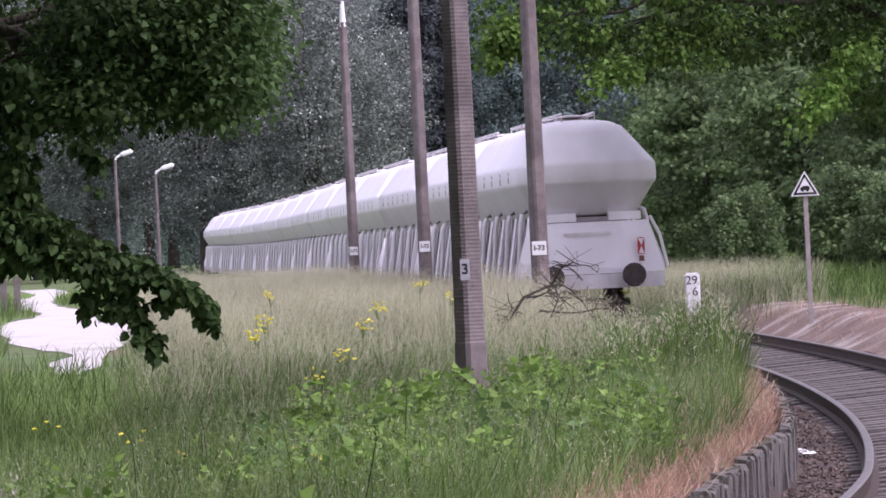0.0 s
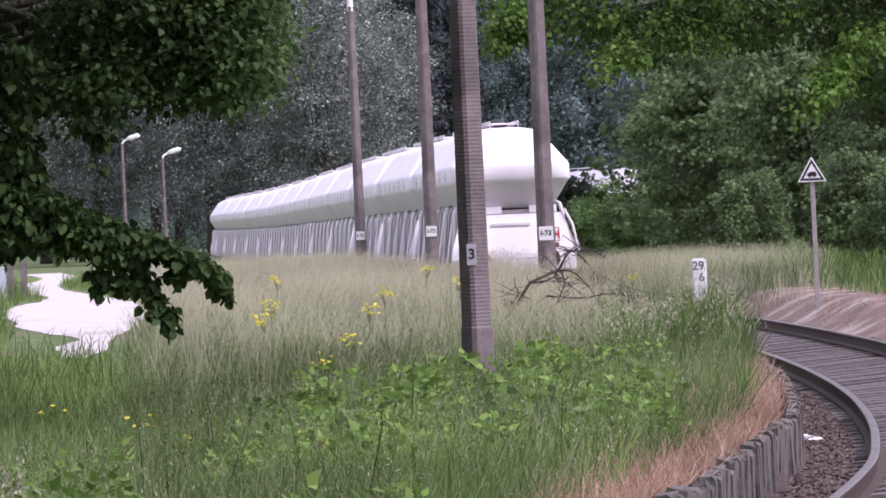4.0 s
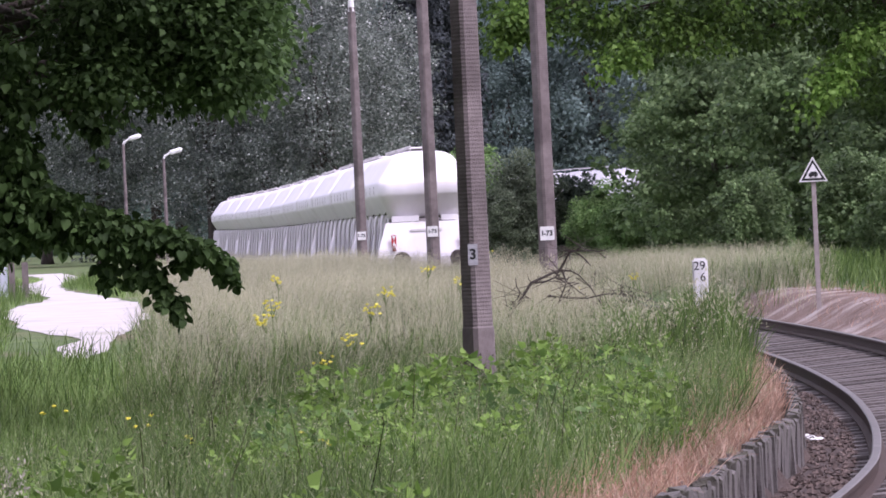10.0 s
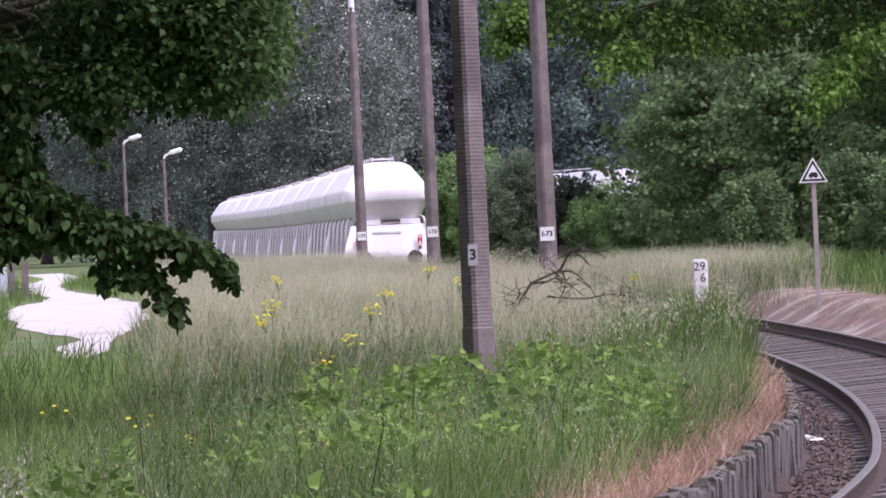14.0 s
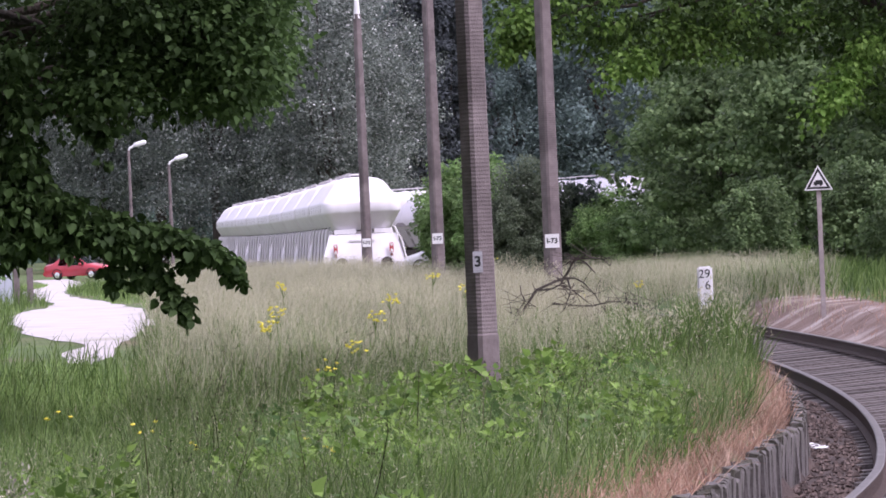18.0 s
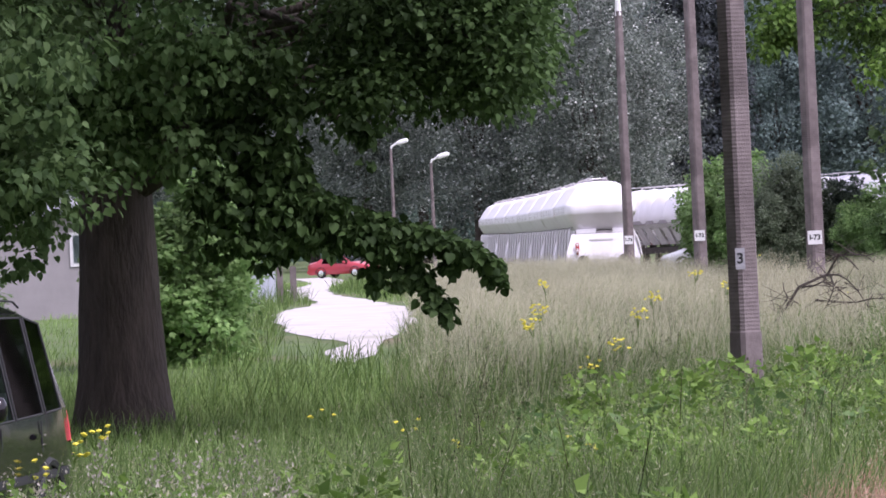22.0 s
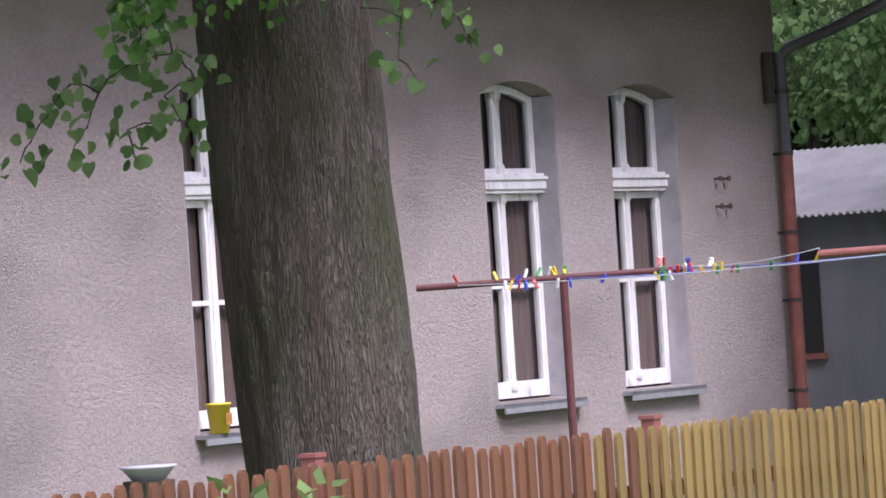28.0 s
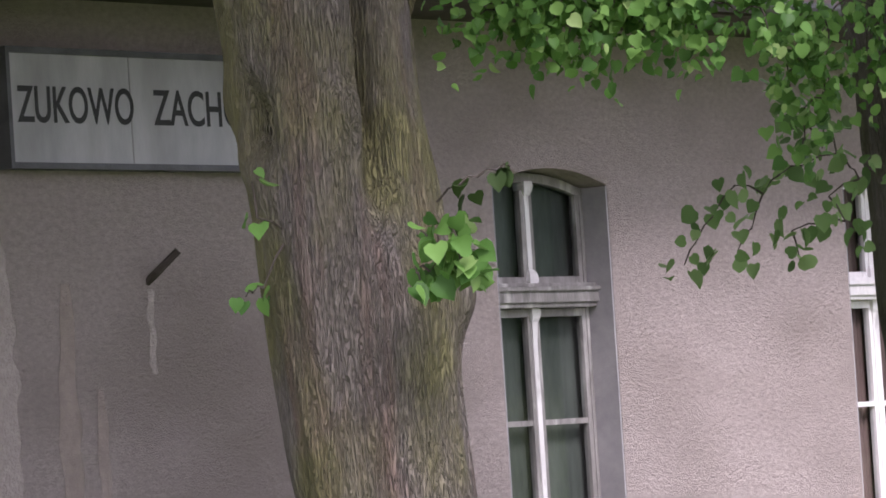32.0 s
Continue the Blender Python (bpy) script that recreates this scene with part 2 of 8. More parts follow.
M = {
    "soil": surface("soil_and_short_grass", (0.05, 0.085, 0.025), (0.13, 0.19, 0.055), scale=1.5, rough=0.95, bump=0.6,
                    fine=14, spot=(0.16, 0.13, 0.075), spot_scale=0.25, spot_cut=0.62, bump_dist=0.05),
    "ballast": surface("track_ballast", (0.036, 0.025, 0.022), (0.10, 0.072, 0.064), scale=14, rough=0.95, bump=1.0, fine=22,
                       spot=(0.11, 0.075, 0.06), spot_scale=0.8, bump_dist=0.05),
    "sand": surface("pale_sand_track", (0.47, 0.43, 0.42), (0.60, 0.56, 0.555), scale=1.2, rough=0.95, bump=0.4, fine=10,
                    spot=(0.40, 0.38, 0.32), spot_scale=0.4, spot_cut=0.66),
    "dry_bank": surface("dry_bank_earth", (0.125, 0.08, 0.064), (0.24, 0.17, 0.142), scale=2.5, rough=0.95, bump=0.7, fine=18,
                        spot=(0.45, 0.39, 0.36), spot_scale=0.7, spot_cut=0.6, bump_dist=0.05),
    "rail_rust": surface("rusty_rail_side", (0.035, 0.021, 0.018), (0.085, 0.052, 0.042), scale=14, rough=0.8, bump=0.3, fine=80),
    "rail_top": surface("worn_rail_head", (0.10, 0.085, 0.078), (0.20, 0.175, 0.165), scale=6, rough=0.45, metal=0.4, bump=0.05),
    "sleeper": surface("weathered_sleeper", (0.085, 0.07, 0.065), (0.20, 0.175, 0.17), scale=10, rough=0.9, bump=0.4,
                       island=0.25, fine=40),
    "edge_stone": surface("mossy_platform_edge", (0.075, 0.066, 0.062), (0.18, 0.158, 0.153), scale=9, rough=0.95, bump=0.6,
                          spot=(0.075, 0.07, 0.05), spot_scale=4, spot_cut=0.58, island=0.22, fine=50),
    "pole": surface("weathered_concrete_pole", (0.13, 0.105, 0.105), (0.23, 0.19, 0.19), scale=5, rough=0.95, bump=0.4,
                    fine=70, spot=(0.075, 0.06, 0.06), spot_scale=1.0, spot_cut=0.6),
    "pole_pale": surface("pale_concrete_pole", (0.27, 0.23, 0.225), (0.41, 0.36, 0.35), scale=6, rough=0.95, bump=0.5,
                         fine=60, spot=(0.30, 0.26, 0.25), spot_scale=3, spot_cut=0.62),
    "white_paint": surface("white_painted_metal", (0.70, 0.68, 0.69), (0.86, 0.84, 0.85), scale=3, rough=0.5, bump=0.1,
                           spot=(0.45, 0.42, 0.40), spot_scale=2.2, spot_cut=0.72),
    "wagon_white": surface("dusty_white_wagon_paint", (0.80, 0.76, 0.80), (0.90, 0.86, 0.90), scale=0.9, rough=0.55,
                           bump=0.05, spot=(0.68, 0.64, 0.66), spot_scale=0.5, spot_cut=0.66, stretch=(1, 1, 0.3)),
    "wagon_grey": surface("dirty_wagon_chutes", (0.60, 0.56, 0.57), (0.82, 0.78, 0.79), scale=2, rough=0.7, bump=0.1,
                          spot=(0.25, 0.20, 0.19), spot_scale=1.2, spot_cut=0.68, stretch=(1, 1, 0.4)),
    "wagon_dark_grey": surface("sooty_hopper_side", (0.22, 0.19, 0.20), (0.42, 0.38, 0.39), scale=2, rough=0.85, bump=0.1, stretch=(1, 1, 0.4)),
    "worn_plate": surface("worn_grey_plate", (0.30, 0.29, 0.32), (0.52, 0.50, 0.54), scale=9, rough=0.7, bump=0.2, stretch=(0.3, 0.3, 3)),
    "chute_steel": surface("dusty_pale_pipe", (0.58, 0.55, 0.56), (0.76, 0.72, 0.73), scale=3, rough=0.6, bump=0.1, stretch=(1, 1, 0.4)),
    "under": surface("grimy_running_gear", (0.03, 0.025, 0.025), (0.09, 0.07, 0.065), scale=6, rough=0.85),
    "brown": surface("brown_rust_frame", (0.14, 0.055, 0.045), (0.24, 0.10, 0.085), scale=5, rough=0.8),
    "dark": plain("black_paint", (0.012, 0.012, 0.013), rough=0.6),
    "red": plain("red_reflector", (0.45, 0.03, 0.03), rough=0.4),
    "render_wall": surface("roughcast_render", (0.42, 0.35, 0.345), (0.60, 0.515, 0.51), scale=26, rough=0.97, bump=1.0,
                           fine=30, spot=(0.37, 0.31, 0.295), spot_scale=0.6, spot_cut=0.57, bump_dist=0.045, harsh=0.8, stretch=(0.7, 1, 1.2)),
    "reveal": surface("smooth_window_reveal", (0.27, 0.26, 0.28), (0.40, 0.38, 0.40), scale=4, rough=0.9, bump=0.1),
    "old_paint": surface("flaking_white_window_paint", (0.62, 0.60, 0.62), (0.82, 0.80, 0.82), scale=10, rough=0.7, bump=0.3,
                         spot=(0.22, 0.20, 0.20), spot_scale=7, spot_cut=0.69, fine=50, stretch=(1, 1, 0.35)),
    "grey_wood": surface("darker_grey_window_wood", (0.17, 0.16, 0.16), (0.33, 0.31, 0.31), scale=10, rough=0.8, bump=0.3, spot=(0.60, 0.58, 0.58), spot_scale=6,
                         spot_cut=0.64, fine=50, stretch=(1, 1, 0.35)),
    "pane": glass("window_glass", (0.75, 0.8, 0.8)),
    "curtain": surface("brown_curtain", (0.125, 0.082, 0.077), (0.25, 0.165, 0.155), scale=6, rough=0.9, stretch=(4, 4, 0.2)),
    "inside": plain("shade_dark_room_lining", (0.05, 0.05, 0.05), rough=0.9),
    "sheet_sill": surface("grey_sheet_sill", (0.20, 0.20, 0.22), (0.30, 0.30, 0.32), scale=5, rough=0.6),
    "bark": bark("furrowed_linden_bark"),
    "bark_mossy": bark("mossy_linden_bark", (0.215, 0.185, 0.165), (0.03, 0.023, 0.02), (0.17, 0.16, 0.062), (0.19, 0.125, 0.105)),
    "stalk": leafy("dark_weed_stalks", (0.03, 0.035, 0.015), (0.06, 0.06, 0.03), (0.10, 0.09, 0.05)),
    "lime": surface("pale_lime_streak", (0.34, 0.29, 0.28), (0.45, 0.39, 0.38), scale=20, rough=0.95, bump=0.6, fine=60),
    "damp": surface("damp_stained_plaster", (0.33, 0.27, 0.25), (0.45, 0.37, 0.35), scale=12, rough=0.97, bump=0.8, fine=30, bump_dist=0.03, harsh=0.8),
    # Darker bark: the shade under the crowns is put into the colour.
    "bark_dark": surface("shade_toned_dark_bark", (0.045, 0.035, 0.03), (0.10, 0.08, 0.068), scale=9, rough=0.95, bump=0.9,
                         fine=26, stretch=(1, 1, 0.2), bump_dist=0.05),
    "picket_old": surface("old_brown_picket", (0.10, 0.04, 0.018), (0.18, 0.073, 0.03), scale=5, rough=0.75, bump=0.3,
                          stretch=(4, 4, 0.4), island=0.2),
    "picket_new": surface("yellow_brown_picket", (0.16, 0.108, 0.031), (0.265, 0.178, 0.05), scale=5, rough=0.75, bump=0.3,
                          stretch=(4, 4, 0.4), island=0.18, spot=(0.14, 0.135, 0.045), spot_scale=1.5),
    "pipe_red": surface("rust_red_pipe", (0.17, 0.055, 0.045), (0.28, 0.10, 0.085), scale=6, rough=0.7, bump=0.1),
    # Darker copy of the red pipe, with dimmer light put into the colour.
    "pipe_red_dim": surface("dim_toned_red_pipe", (0.075, 0.022, 0.024), (0.14, 0.045, 0.045), scale=6, rough=0.6, bump=0.1),
    # Sheet behind the bare window: pane reflections are put into its grey-green.
    "pane_tone": surface("grey_green_reflection_tone", (0.06, 0.07, 0.06), (0.17, 0.185, 0.165), scale=1.6, rough=0.9, stretch=(2, 2, 0.5)),
    "pipe_zinc": surface("dull_zinc_pipe", (0.07, 0.07, 0.08), (0.14, 0.14, 0.155), scale=4, rough=0.55, metal=0.3),
    "roof_sheet": surface("corrugated_grey_roofing", (0.36, 0.36, 0.38), (0.52, 0.51, 0.53), scale=2, rough=0.8),
    "shed": surface("grey_shed_wall", (0.14, 0.138, 0.15), (0.20, 0.196, 0.21), scale=2, rough=0.85, stretch=(1, 1, 0.3)),
    "plastic_wrap": surface("torn_white_plastic", (0.62, 0.60, 0.62), (0.80, 0.79, 0.80), scale=6, rough=0.35),
    # Lit and shaded tones of one linden leaf: the light is in the colour.
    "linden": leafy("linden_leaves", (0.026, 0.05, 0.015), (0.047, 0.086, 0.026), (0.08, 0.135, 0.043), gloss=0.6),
    "linden_mid": leafy("lit_toned_linden_leaves", (0.066, 0.125, 0.04), (0.115, 0.195, 0.066), (0.18, 0.275, 0.11), gloss=0.6, through_light=0.45),
    "linden_bright": leafy("sun_toned_linden_leaves", (0.105, 0.185, 0.062), (0.175, 0.285, 0.10), (0.27, 0.39, 0.16), gloss=0.55, through_light=0.5),
    "linden_deep": leafy("shade_toned_linden_leaves", (0.038, 0.07, 0.024), (0.066, 0.115, 0.039), (0.105, 0.165, 0.06), gloss=0.6, through_light=0.42),
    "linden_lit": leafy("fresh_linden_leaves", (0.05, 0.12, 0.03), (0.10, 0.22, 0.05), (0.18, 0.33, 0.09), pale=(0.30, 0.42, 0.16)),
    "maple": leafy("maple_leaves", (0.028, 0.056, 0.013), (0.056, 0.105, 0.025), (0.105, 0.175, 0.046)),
    # Brighter copy for the low maple boughs, with sunlight put into the colour.
    "maple_lit": leafy("sun_toned_maple_leaves", (0.08, 0.16, 0.03), (0.14, 0.25, 0.05), (0.22, 0.35, 0.085), through_light=0.5),
    "bush": leafy("bush_leaves", (0.075, 0.125, 0.05), (0.135, 0.205, 0.085), (0.215, 0.30, 0.135)),
    "grey_bush": leafy("grey_green_willow_leaves", (0.12, 0.155, 0.10), (0.19, 0.235, 0.155), (0.28, 0.33, 0.23), through_light=0.45),
    "fresh_bush": leafy("light_bush_leaves", (0.15, 0.26, 0.09), (0.23, 0.37, 0.13), (0.34, 0.49, 0.20), through_light=0.5),
    "willow": leafy("silver_backed_leaves", (0.10, 0.125, 0.11), (0.19, 0.22, 0.19), (0.34, 0.37, 0.34), pale=(0.80, 0.80, 0.79)),
    "pine": leafy("pine_needles", (0.10, 0.14, 0.105), (0.17, 0.22, 0.165), (0.24, 0.30, 0.225), through_light=0.3),
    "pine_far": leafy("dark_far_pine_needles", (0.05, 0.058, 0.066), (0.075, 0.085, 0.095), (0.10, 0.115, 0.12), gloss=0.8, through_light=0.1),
    # Lighter, bluer far leaves: distance haze is put into the colour.
    "far_leaf": leafy("haze_toned_wood_leaves", (0.15, 0.20, 0.195), (0.18, 0.24, 0.23), (0.215, 0.28, 0.265), gloss=0.8),
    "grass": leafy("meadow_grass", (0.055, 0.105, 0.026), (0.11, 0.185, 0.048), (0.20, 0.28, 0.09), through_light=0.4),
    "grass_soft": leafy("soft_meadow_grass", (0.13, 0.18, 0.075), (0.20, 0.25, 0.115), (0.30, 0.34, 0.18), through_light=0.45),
    "grass_lit": leafy("fresh_lane_and_sunlit_grass", (0.15, 0.25, 0.07), (0.23, 0.36, 0.10), (0.33, 0.46, 0.17), through_light=0.4),
    "grass_pale": leafy("seeding_grass", (0.43, 0.41, 0.27), (0.52, 0.49, 0.345), (0.61, 0.575, 0.43), through_light=0.6),
    "grass_dry": leafy("dry_pinkish_grass", (0.33, 0.185, 0.13), (0.49, 0.295, 0.21), (0.62, 0.44, 0.34), through_light=0.4),
    "weed": leafy("broad_weed_leaves", (0.075, 0.14, 0.03), (0.15, 0.255, 0.05), (0.25, 0.38, 0.09), through_light=0.4),
    "yellow": plain("yellow_petals", (0.74, 0.66, 0.06), rough=0.6),
}



def torn_wrap():
    """Brown sheet under clear-white film torn into ragged slanting streaks."""
    m = surface("brown_sheet_with_torn_film", (0.075, 0.05, 0.056), (0.135, 0.095, 0.104), scale=4, rough=0.5, bump=0.5, fine=22, bump_dist=0.03)
    nt = m.node_tree
    bsdf = nt.nodes["Principled BSDF"]
    base = bsdf.inputs["Base Color"].links[0].from_socket
    co = nt.nodes.new("ShaderNodeTexCoord")
    turn_ = nt.nodes.new("ShaderNodeMapping")
    turn_.inputs["Rotation"].default_value = (0, radians(17), 0)
    nt.links.new(co.outputs["Object"], turn_.inputs[0])
    masks = []
    for size, scale, detail in (((1.6, 1.0, 15), 3.4, 9), ((0.8, 0.8, 2.2), 2.6, 3)):
        mp = nt.nodes.new("ShaderNodeMapping")
        mp.inputs["Scale"].default_value = size
        nt.links.new(turn_.outputs[0], mp.inputs[0])
        n = nt.nodes.new("ShaderNodeTexNoise")
        n.inputs["Scale"].default_value, n.inputs["Detail"].default_value, n.inputs["Roughness"].default_value = scale, detail, 0.72
        nt.links.new(mp.outputs[0], n.inputs[0])
        masks.append(n.outputs[0])
    add = nt.nodes.new("ShaderNodeMath")
    add.operation = "MULTIPLY_ADD"
    nt.links.new(masks[1], add.inputs[0])
    add.inputs[1].default_value = 0.75
    nt.links.new(masks[0], add.inputs[2])
    r = nt.nodes.new("ShaderNodeValToRGB")
    ramp_setup(r, [(0.945, (0, 0, 0)), (0.985, (1, 1, 1))])
    nt.links.new(add.outputs[0], r.inputs[0])
    mx = nt.nodes.new("ShaderNodeMixRGB")
    nt.links.new(r.outputs[0], mx.inputs[0])
    nt.links.new(base, mx.inputs[1])
    mx.inputs[2].default_value = (0.74, 0.71, 0.74, 1)
    nt.links.new(mx.outputs[0], bsdf.inputs["Base Color"])
    return m


M["wrap_torn"] = torn_wrap()

# ---- mesh helpers ----


def mesh_of(name, bm, mats):
    me = bpy.data.meshes.new(name)
    bm.to_mesh(me)
    bm.free()
    for m in (mats if isinstance(mats, (list, tuple)) else [mats]):
        me.materials.append(m)
    return me


def part(name, bm, material, parent=None, label=""):
    """Link a bmesh as one mesh object under a thing or under a part."""
    ob = new(name, mesh_of(name, bm, material))
    if parent is not None:
        ob.parent = parent
    if label:
        ob["label"] = label
    return ob


def thing(name, m, label, category, group="", kind=""):
    ob = new(name)
    ob.empty_display_size = 0.2
    ob.matrix_world = m
    return tagged(ob, label, category, group, kind)


def box(bm, x0, x1, y0, y1, z0, z1, bevel=0.0, m=None):
    vs = [bm.verts.new((x, y, z)) for x in (x0, x1) for y in (y0, y1) for z in (z0, z1)]
    fs = [bm.faces.new([vs[i] for i in q]) for q in
          ((0, 1, 3, 2), (4, 6, 7, 5), (0, 4, 5, 1), (2, 3, 7, 6), (0, 2, 6, 4), (1, 5, 7, 3))]
    if bevel:
        es = {e for f in fs for e in f.edges}
        r = bmesh.ops.bevel(bm, geom=list(es), offset=bevel, segments=2, affect="EDGES", clamp_overlap=True)
        vs = list({v for f in r["faces"] for v in f.verts} | {v for v in vs if v.is_valid})
    if m is not None:
        for v in vs:
            if v.is_valid:
                v.co = m @ v.co
    return vs


def boxes(*rows, bevel=0.0):
    bm = bmesh.new()
    for r in rows:
        box(bm, *r, bevel=bevel)
    return bm


def ring_loft(bm, rings, close=True, caps=True):
    """Skin a list of rings of points of equal count."""
    vs = [[bm.verts.new(p) for p in ring] for ring in rings]
    n = len(rings[0])
    for a, b in zip(vs, vs[1:]):
        for i in range(n if close else n - 1):
            j = (i + 1) % n
            bm.faces.new((a[i], a[j], b[j], b[i]))
    if caps and close:
        bm.faces.new(vs[0][::-1])
        bm.faces.new(vs[-1])
    return vs


def tube(bm, pts, radii, n=8, caps=True):
    """A round bar along points, with a radius at each."""
    pts = [Vector(p) for p in pts]
    if not isinstance(radii, (list, tuple)):
        radii = [radii] * len(pts)
    rings = []
    ref = Vector((0.31, 0.22, 0.93))
    for i, p in enumerate(pts):
        d = (pts[min(i + 1, len(pts) - 1)] - pts[max(i - 1, 0)]).normalized()
        if abs(d.dot(ref)) > 0.95:
            ref = Vector((0.9, 0.3, 0.1))
        a = d.cross(ref).normalized()
        b = d.cross(a)
        rings.append([p + (a * math.cos(q) + b * math.sin(q)) * radii[i] for q in
                      [2 * math.pi * k / n for k in range(n)]])
    ring_loft(bm, rings, True, caps)


def spline(pts, x):
    """Smooth curve through (x, y) pairs (Catmull-Rom, uneven steps)."""
    i = 0
    while i < len(pts) - 2 and x > pts[i + 1][0]:
        i += 1
    (x1, y1), (x2, y2) = pts[i], pts[i + 1]
    x0, y0 = pts[i - 1] if i else (2 * x1 - x2, 2 * y1 - y2)
    x3, y3 = pts[i + 2] if i + 2 < len(pts) else (2 * x2 - x1, 2 * y2 - y1)
    h = x2 - x1
    m1, m2 = (y2 - y0) / (x2 - x0) * h, (y3 - y1) / (x3 - x1) * h
    u = (x - x1) / h
    if u < 0 or u > 1:
        return y1 + (m1 if u < 0 else m2) * u if u < 0 else y2 + m2 * (u - 1)
    return ((2 * u**3 - 3 * u**2 + 1) * y1 + (u**3 - 2 * u**2 + u) * m1 + (3 * u**2 - 2 * u**3) * y2 + (u**3 - u**2) * m2)


def shade_smooth(ob):
    ob.data.shade_smooth()
    return ob


def smooth_by_angle(ob, deg=40):
    me = ob.data
    me.shade_smooth()
    bm = bmesh.new()
    bm.from_mesh(me)
    for e in bm.edges:
        e.smooth = not (len(e.link_faces) == 2 and e.calc_face_angle(0) > radians(deg))
    bm.to_mesh(me)
    bm.free()
    return ob


# ---- the plan: railway line, ground ----
# centre line of the track: distance ahead, offset to the right
LINE = [(4, -4.6), (11, -1.7), (18, 0.75), (24, 2.25), (28.4, 3.1), (32.7, 3.78), (35.6, 4.1), (39, 4.40), (42.7, 4.65),
        (46.5, 4.84), (52, 5.0), (57.5, 5.06), (64.6, 5.02), (72, 4.85), (81, 4.5), (92, 3.76), (101, 3.01),
        (110, 2.24), (123, 1.13), (149, -1.1), (171, -2.88), (184, -3.9), (205, -5.5), (225, -7.1), (245, -8.8), (268, -10.9), (290, -12.85),
        (305, -13.95), (320, -14.65), (340, -14.9), (365, -14.2), (400, -11.5), (450, -5.0), (520, 8.0)]
RISE = [(0, 0), (190, 0), (245, 0.06), (305, 0.26), (400, 0.5), (520, 0.8)]


def line_at(y):
    return spline(LINE, y), spline(RISE, y)


def line_dir(y):
    return Vector((spline(LINE, y + 0.5) - spline(LINE, y - 0.5), 1.0, 0)).normalized()


def sstep(a, b, x):
    u = min(1, max(0, (x - a) / (b - a)))
    return u * u * (3 - 2 * u)


MEADOW = [(-60, 0.1), (0, 0.05), (22, -0.1), (30, -0.1), (47, -0.1), (62, 0.15), (82, 0.45), (111, 0.66), (133, 0.72), (190, 0.55),
          (260, 0.35), (400, 0.7), (900, 1.5), (4000, 3.0)]
EDGE = [(10, -4.0), (18, -0.85), (25.8, 1.28), (29.4, 1.83), (33.3, 2.38), (35.5, 2.69), (40.8, 3.06), (45.4, 3.3), (49.3, 3.42), (54, 3.5)]


def ground_z(x, y):
    """Height of the ground: bed of the line, platform behind its edge, meadow bank, far rise."""
    cx, cz = (spline(LINE, y), spline(RISE, y)) if 4 <= y <= 520 else (1e3, 0)
    s = x - cx
    z = spline(MEADOW, y)
    if y < 4:
        return z
    bed = cz - 0.24
    if s < 0:
        if 12 < y < 50:
            ex = spline(EDGE, y)
            top = 0.19 + (z - 0.19) * sstep(0.3, 6.0, ex - x)
            if x < ex - 0.06:
                return top
            return bed + 0.09 * (1 - sstep(-1.05, -0.85, s))
        near = sstep(50, 60, y)
        return bed + (z - bed) * sstep(1.6 + 0.1 * near, 2.9 + 0.3 * near, -s)
    bank = spline([(0, 0.1), (50, 0.1), (84, 0.30), (130, 0.3), (200, 0.1), (280, 0.2), (520, 0.9)], y)
    return bed + (bank + 0.02 * max(0, s - 3) - bed) * sstep(1.75, 3.2, s)


def grid_mesh(name, xs, ys, zf, mats, pick=None):
    nx, ny = len(xs), len(ys)
    verts = [(x, y, zf(x, y)) for y in ys for x in xs]
    faces = [(j * nx + i, j * nx + i + 1, (j + 1) * nx + i + 1, (j + 1) * nx + i) for j in range(ny - 1) for i in range(nx - 1)]
    me = bpy.data.meshes.new(name)
    me.from_pydata(verts, [], faces)
    for m in mats:
        me.materials.append(m)
    if pick:
        for p in me.polygons:
            c = p.center
            p.material_index = pick(c.x, c.y)
    me.shade_smooth()
    return new(name, me)


def steps(a, b, d):
    n = max(1, round((b - a) / d))
    return [a + (b - a) * i / n for i in range(n)]


gx = steps(-2500, -300, 300) + steps(-300, -60, 30) + steps(-60, -20, 3) + steps(-20, -2, 0.9) + steps(-2, 8, 0.22) + steps(8, 24, 1.0) + \
    steps(24, 60, 4) + steps(60, 300, 30) + steps(300, 2501, 300) + [2500]
gy = steps(-600, -60, 90) + steps(-60, 12, 8) + steps(12, 60, 0.45) + steps(60, 140, 1.0) + steps(140, 420, 6) + \
    steps(420, 900, 40) + steps(900, 4001, 400) + [4000]
ROAD = [(60, -5.0), (75, -5.9), (85, -6.95), (92, -7.6), (100, -8.2), (110, -9.0), (125, -11.0), (150, -13.4), (200, -17.0), (262, -22.5), (300, -27)]


def ground_pick(x, y):
    s = x - spline(LINE, y) if 4 <= y <= 520 else 99
    if y > 10 and y < 50 and -0.1 < x - spline(EDGE, y) and s < 1.9:
        return 1
    if -1.7 < s < 1.95 and 4 <= y <= 520:
        return 1
    if 1.9 < s < 4.2 and 40 < y < 95:
        return 2
    return 0


ground = tagged(grid_mesh("ground", gx, gy, ground_z, [M["soil"], M["ballast"], M["dry_bank"]], ground_pick),
                "uneven grassy ground with a ballast bed along the line", "ground", kind="structure")

# pale sandy track through the meadow, 5 mm above the ground


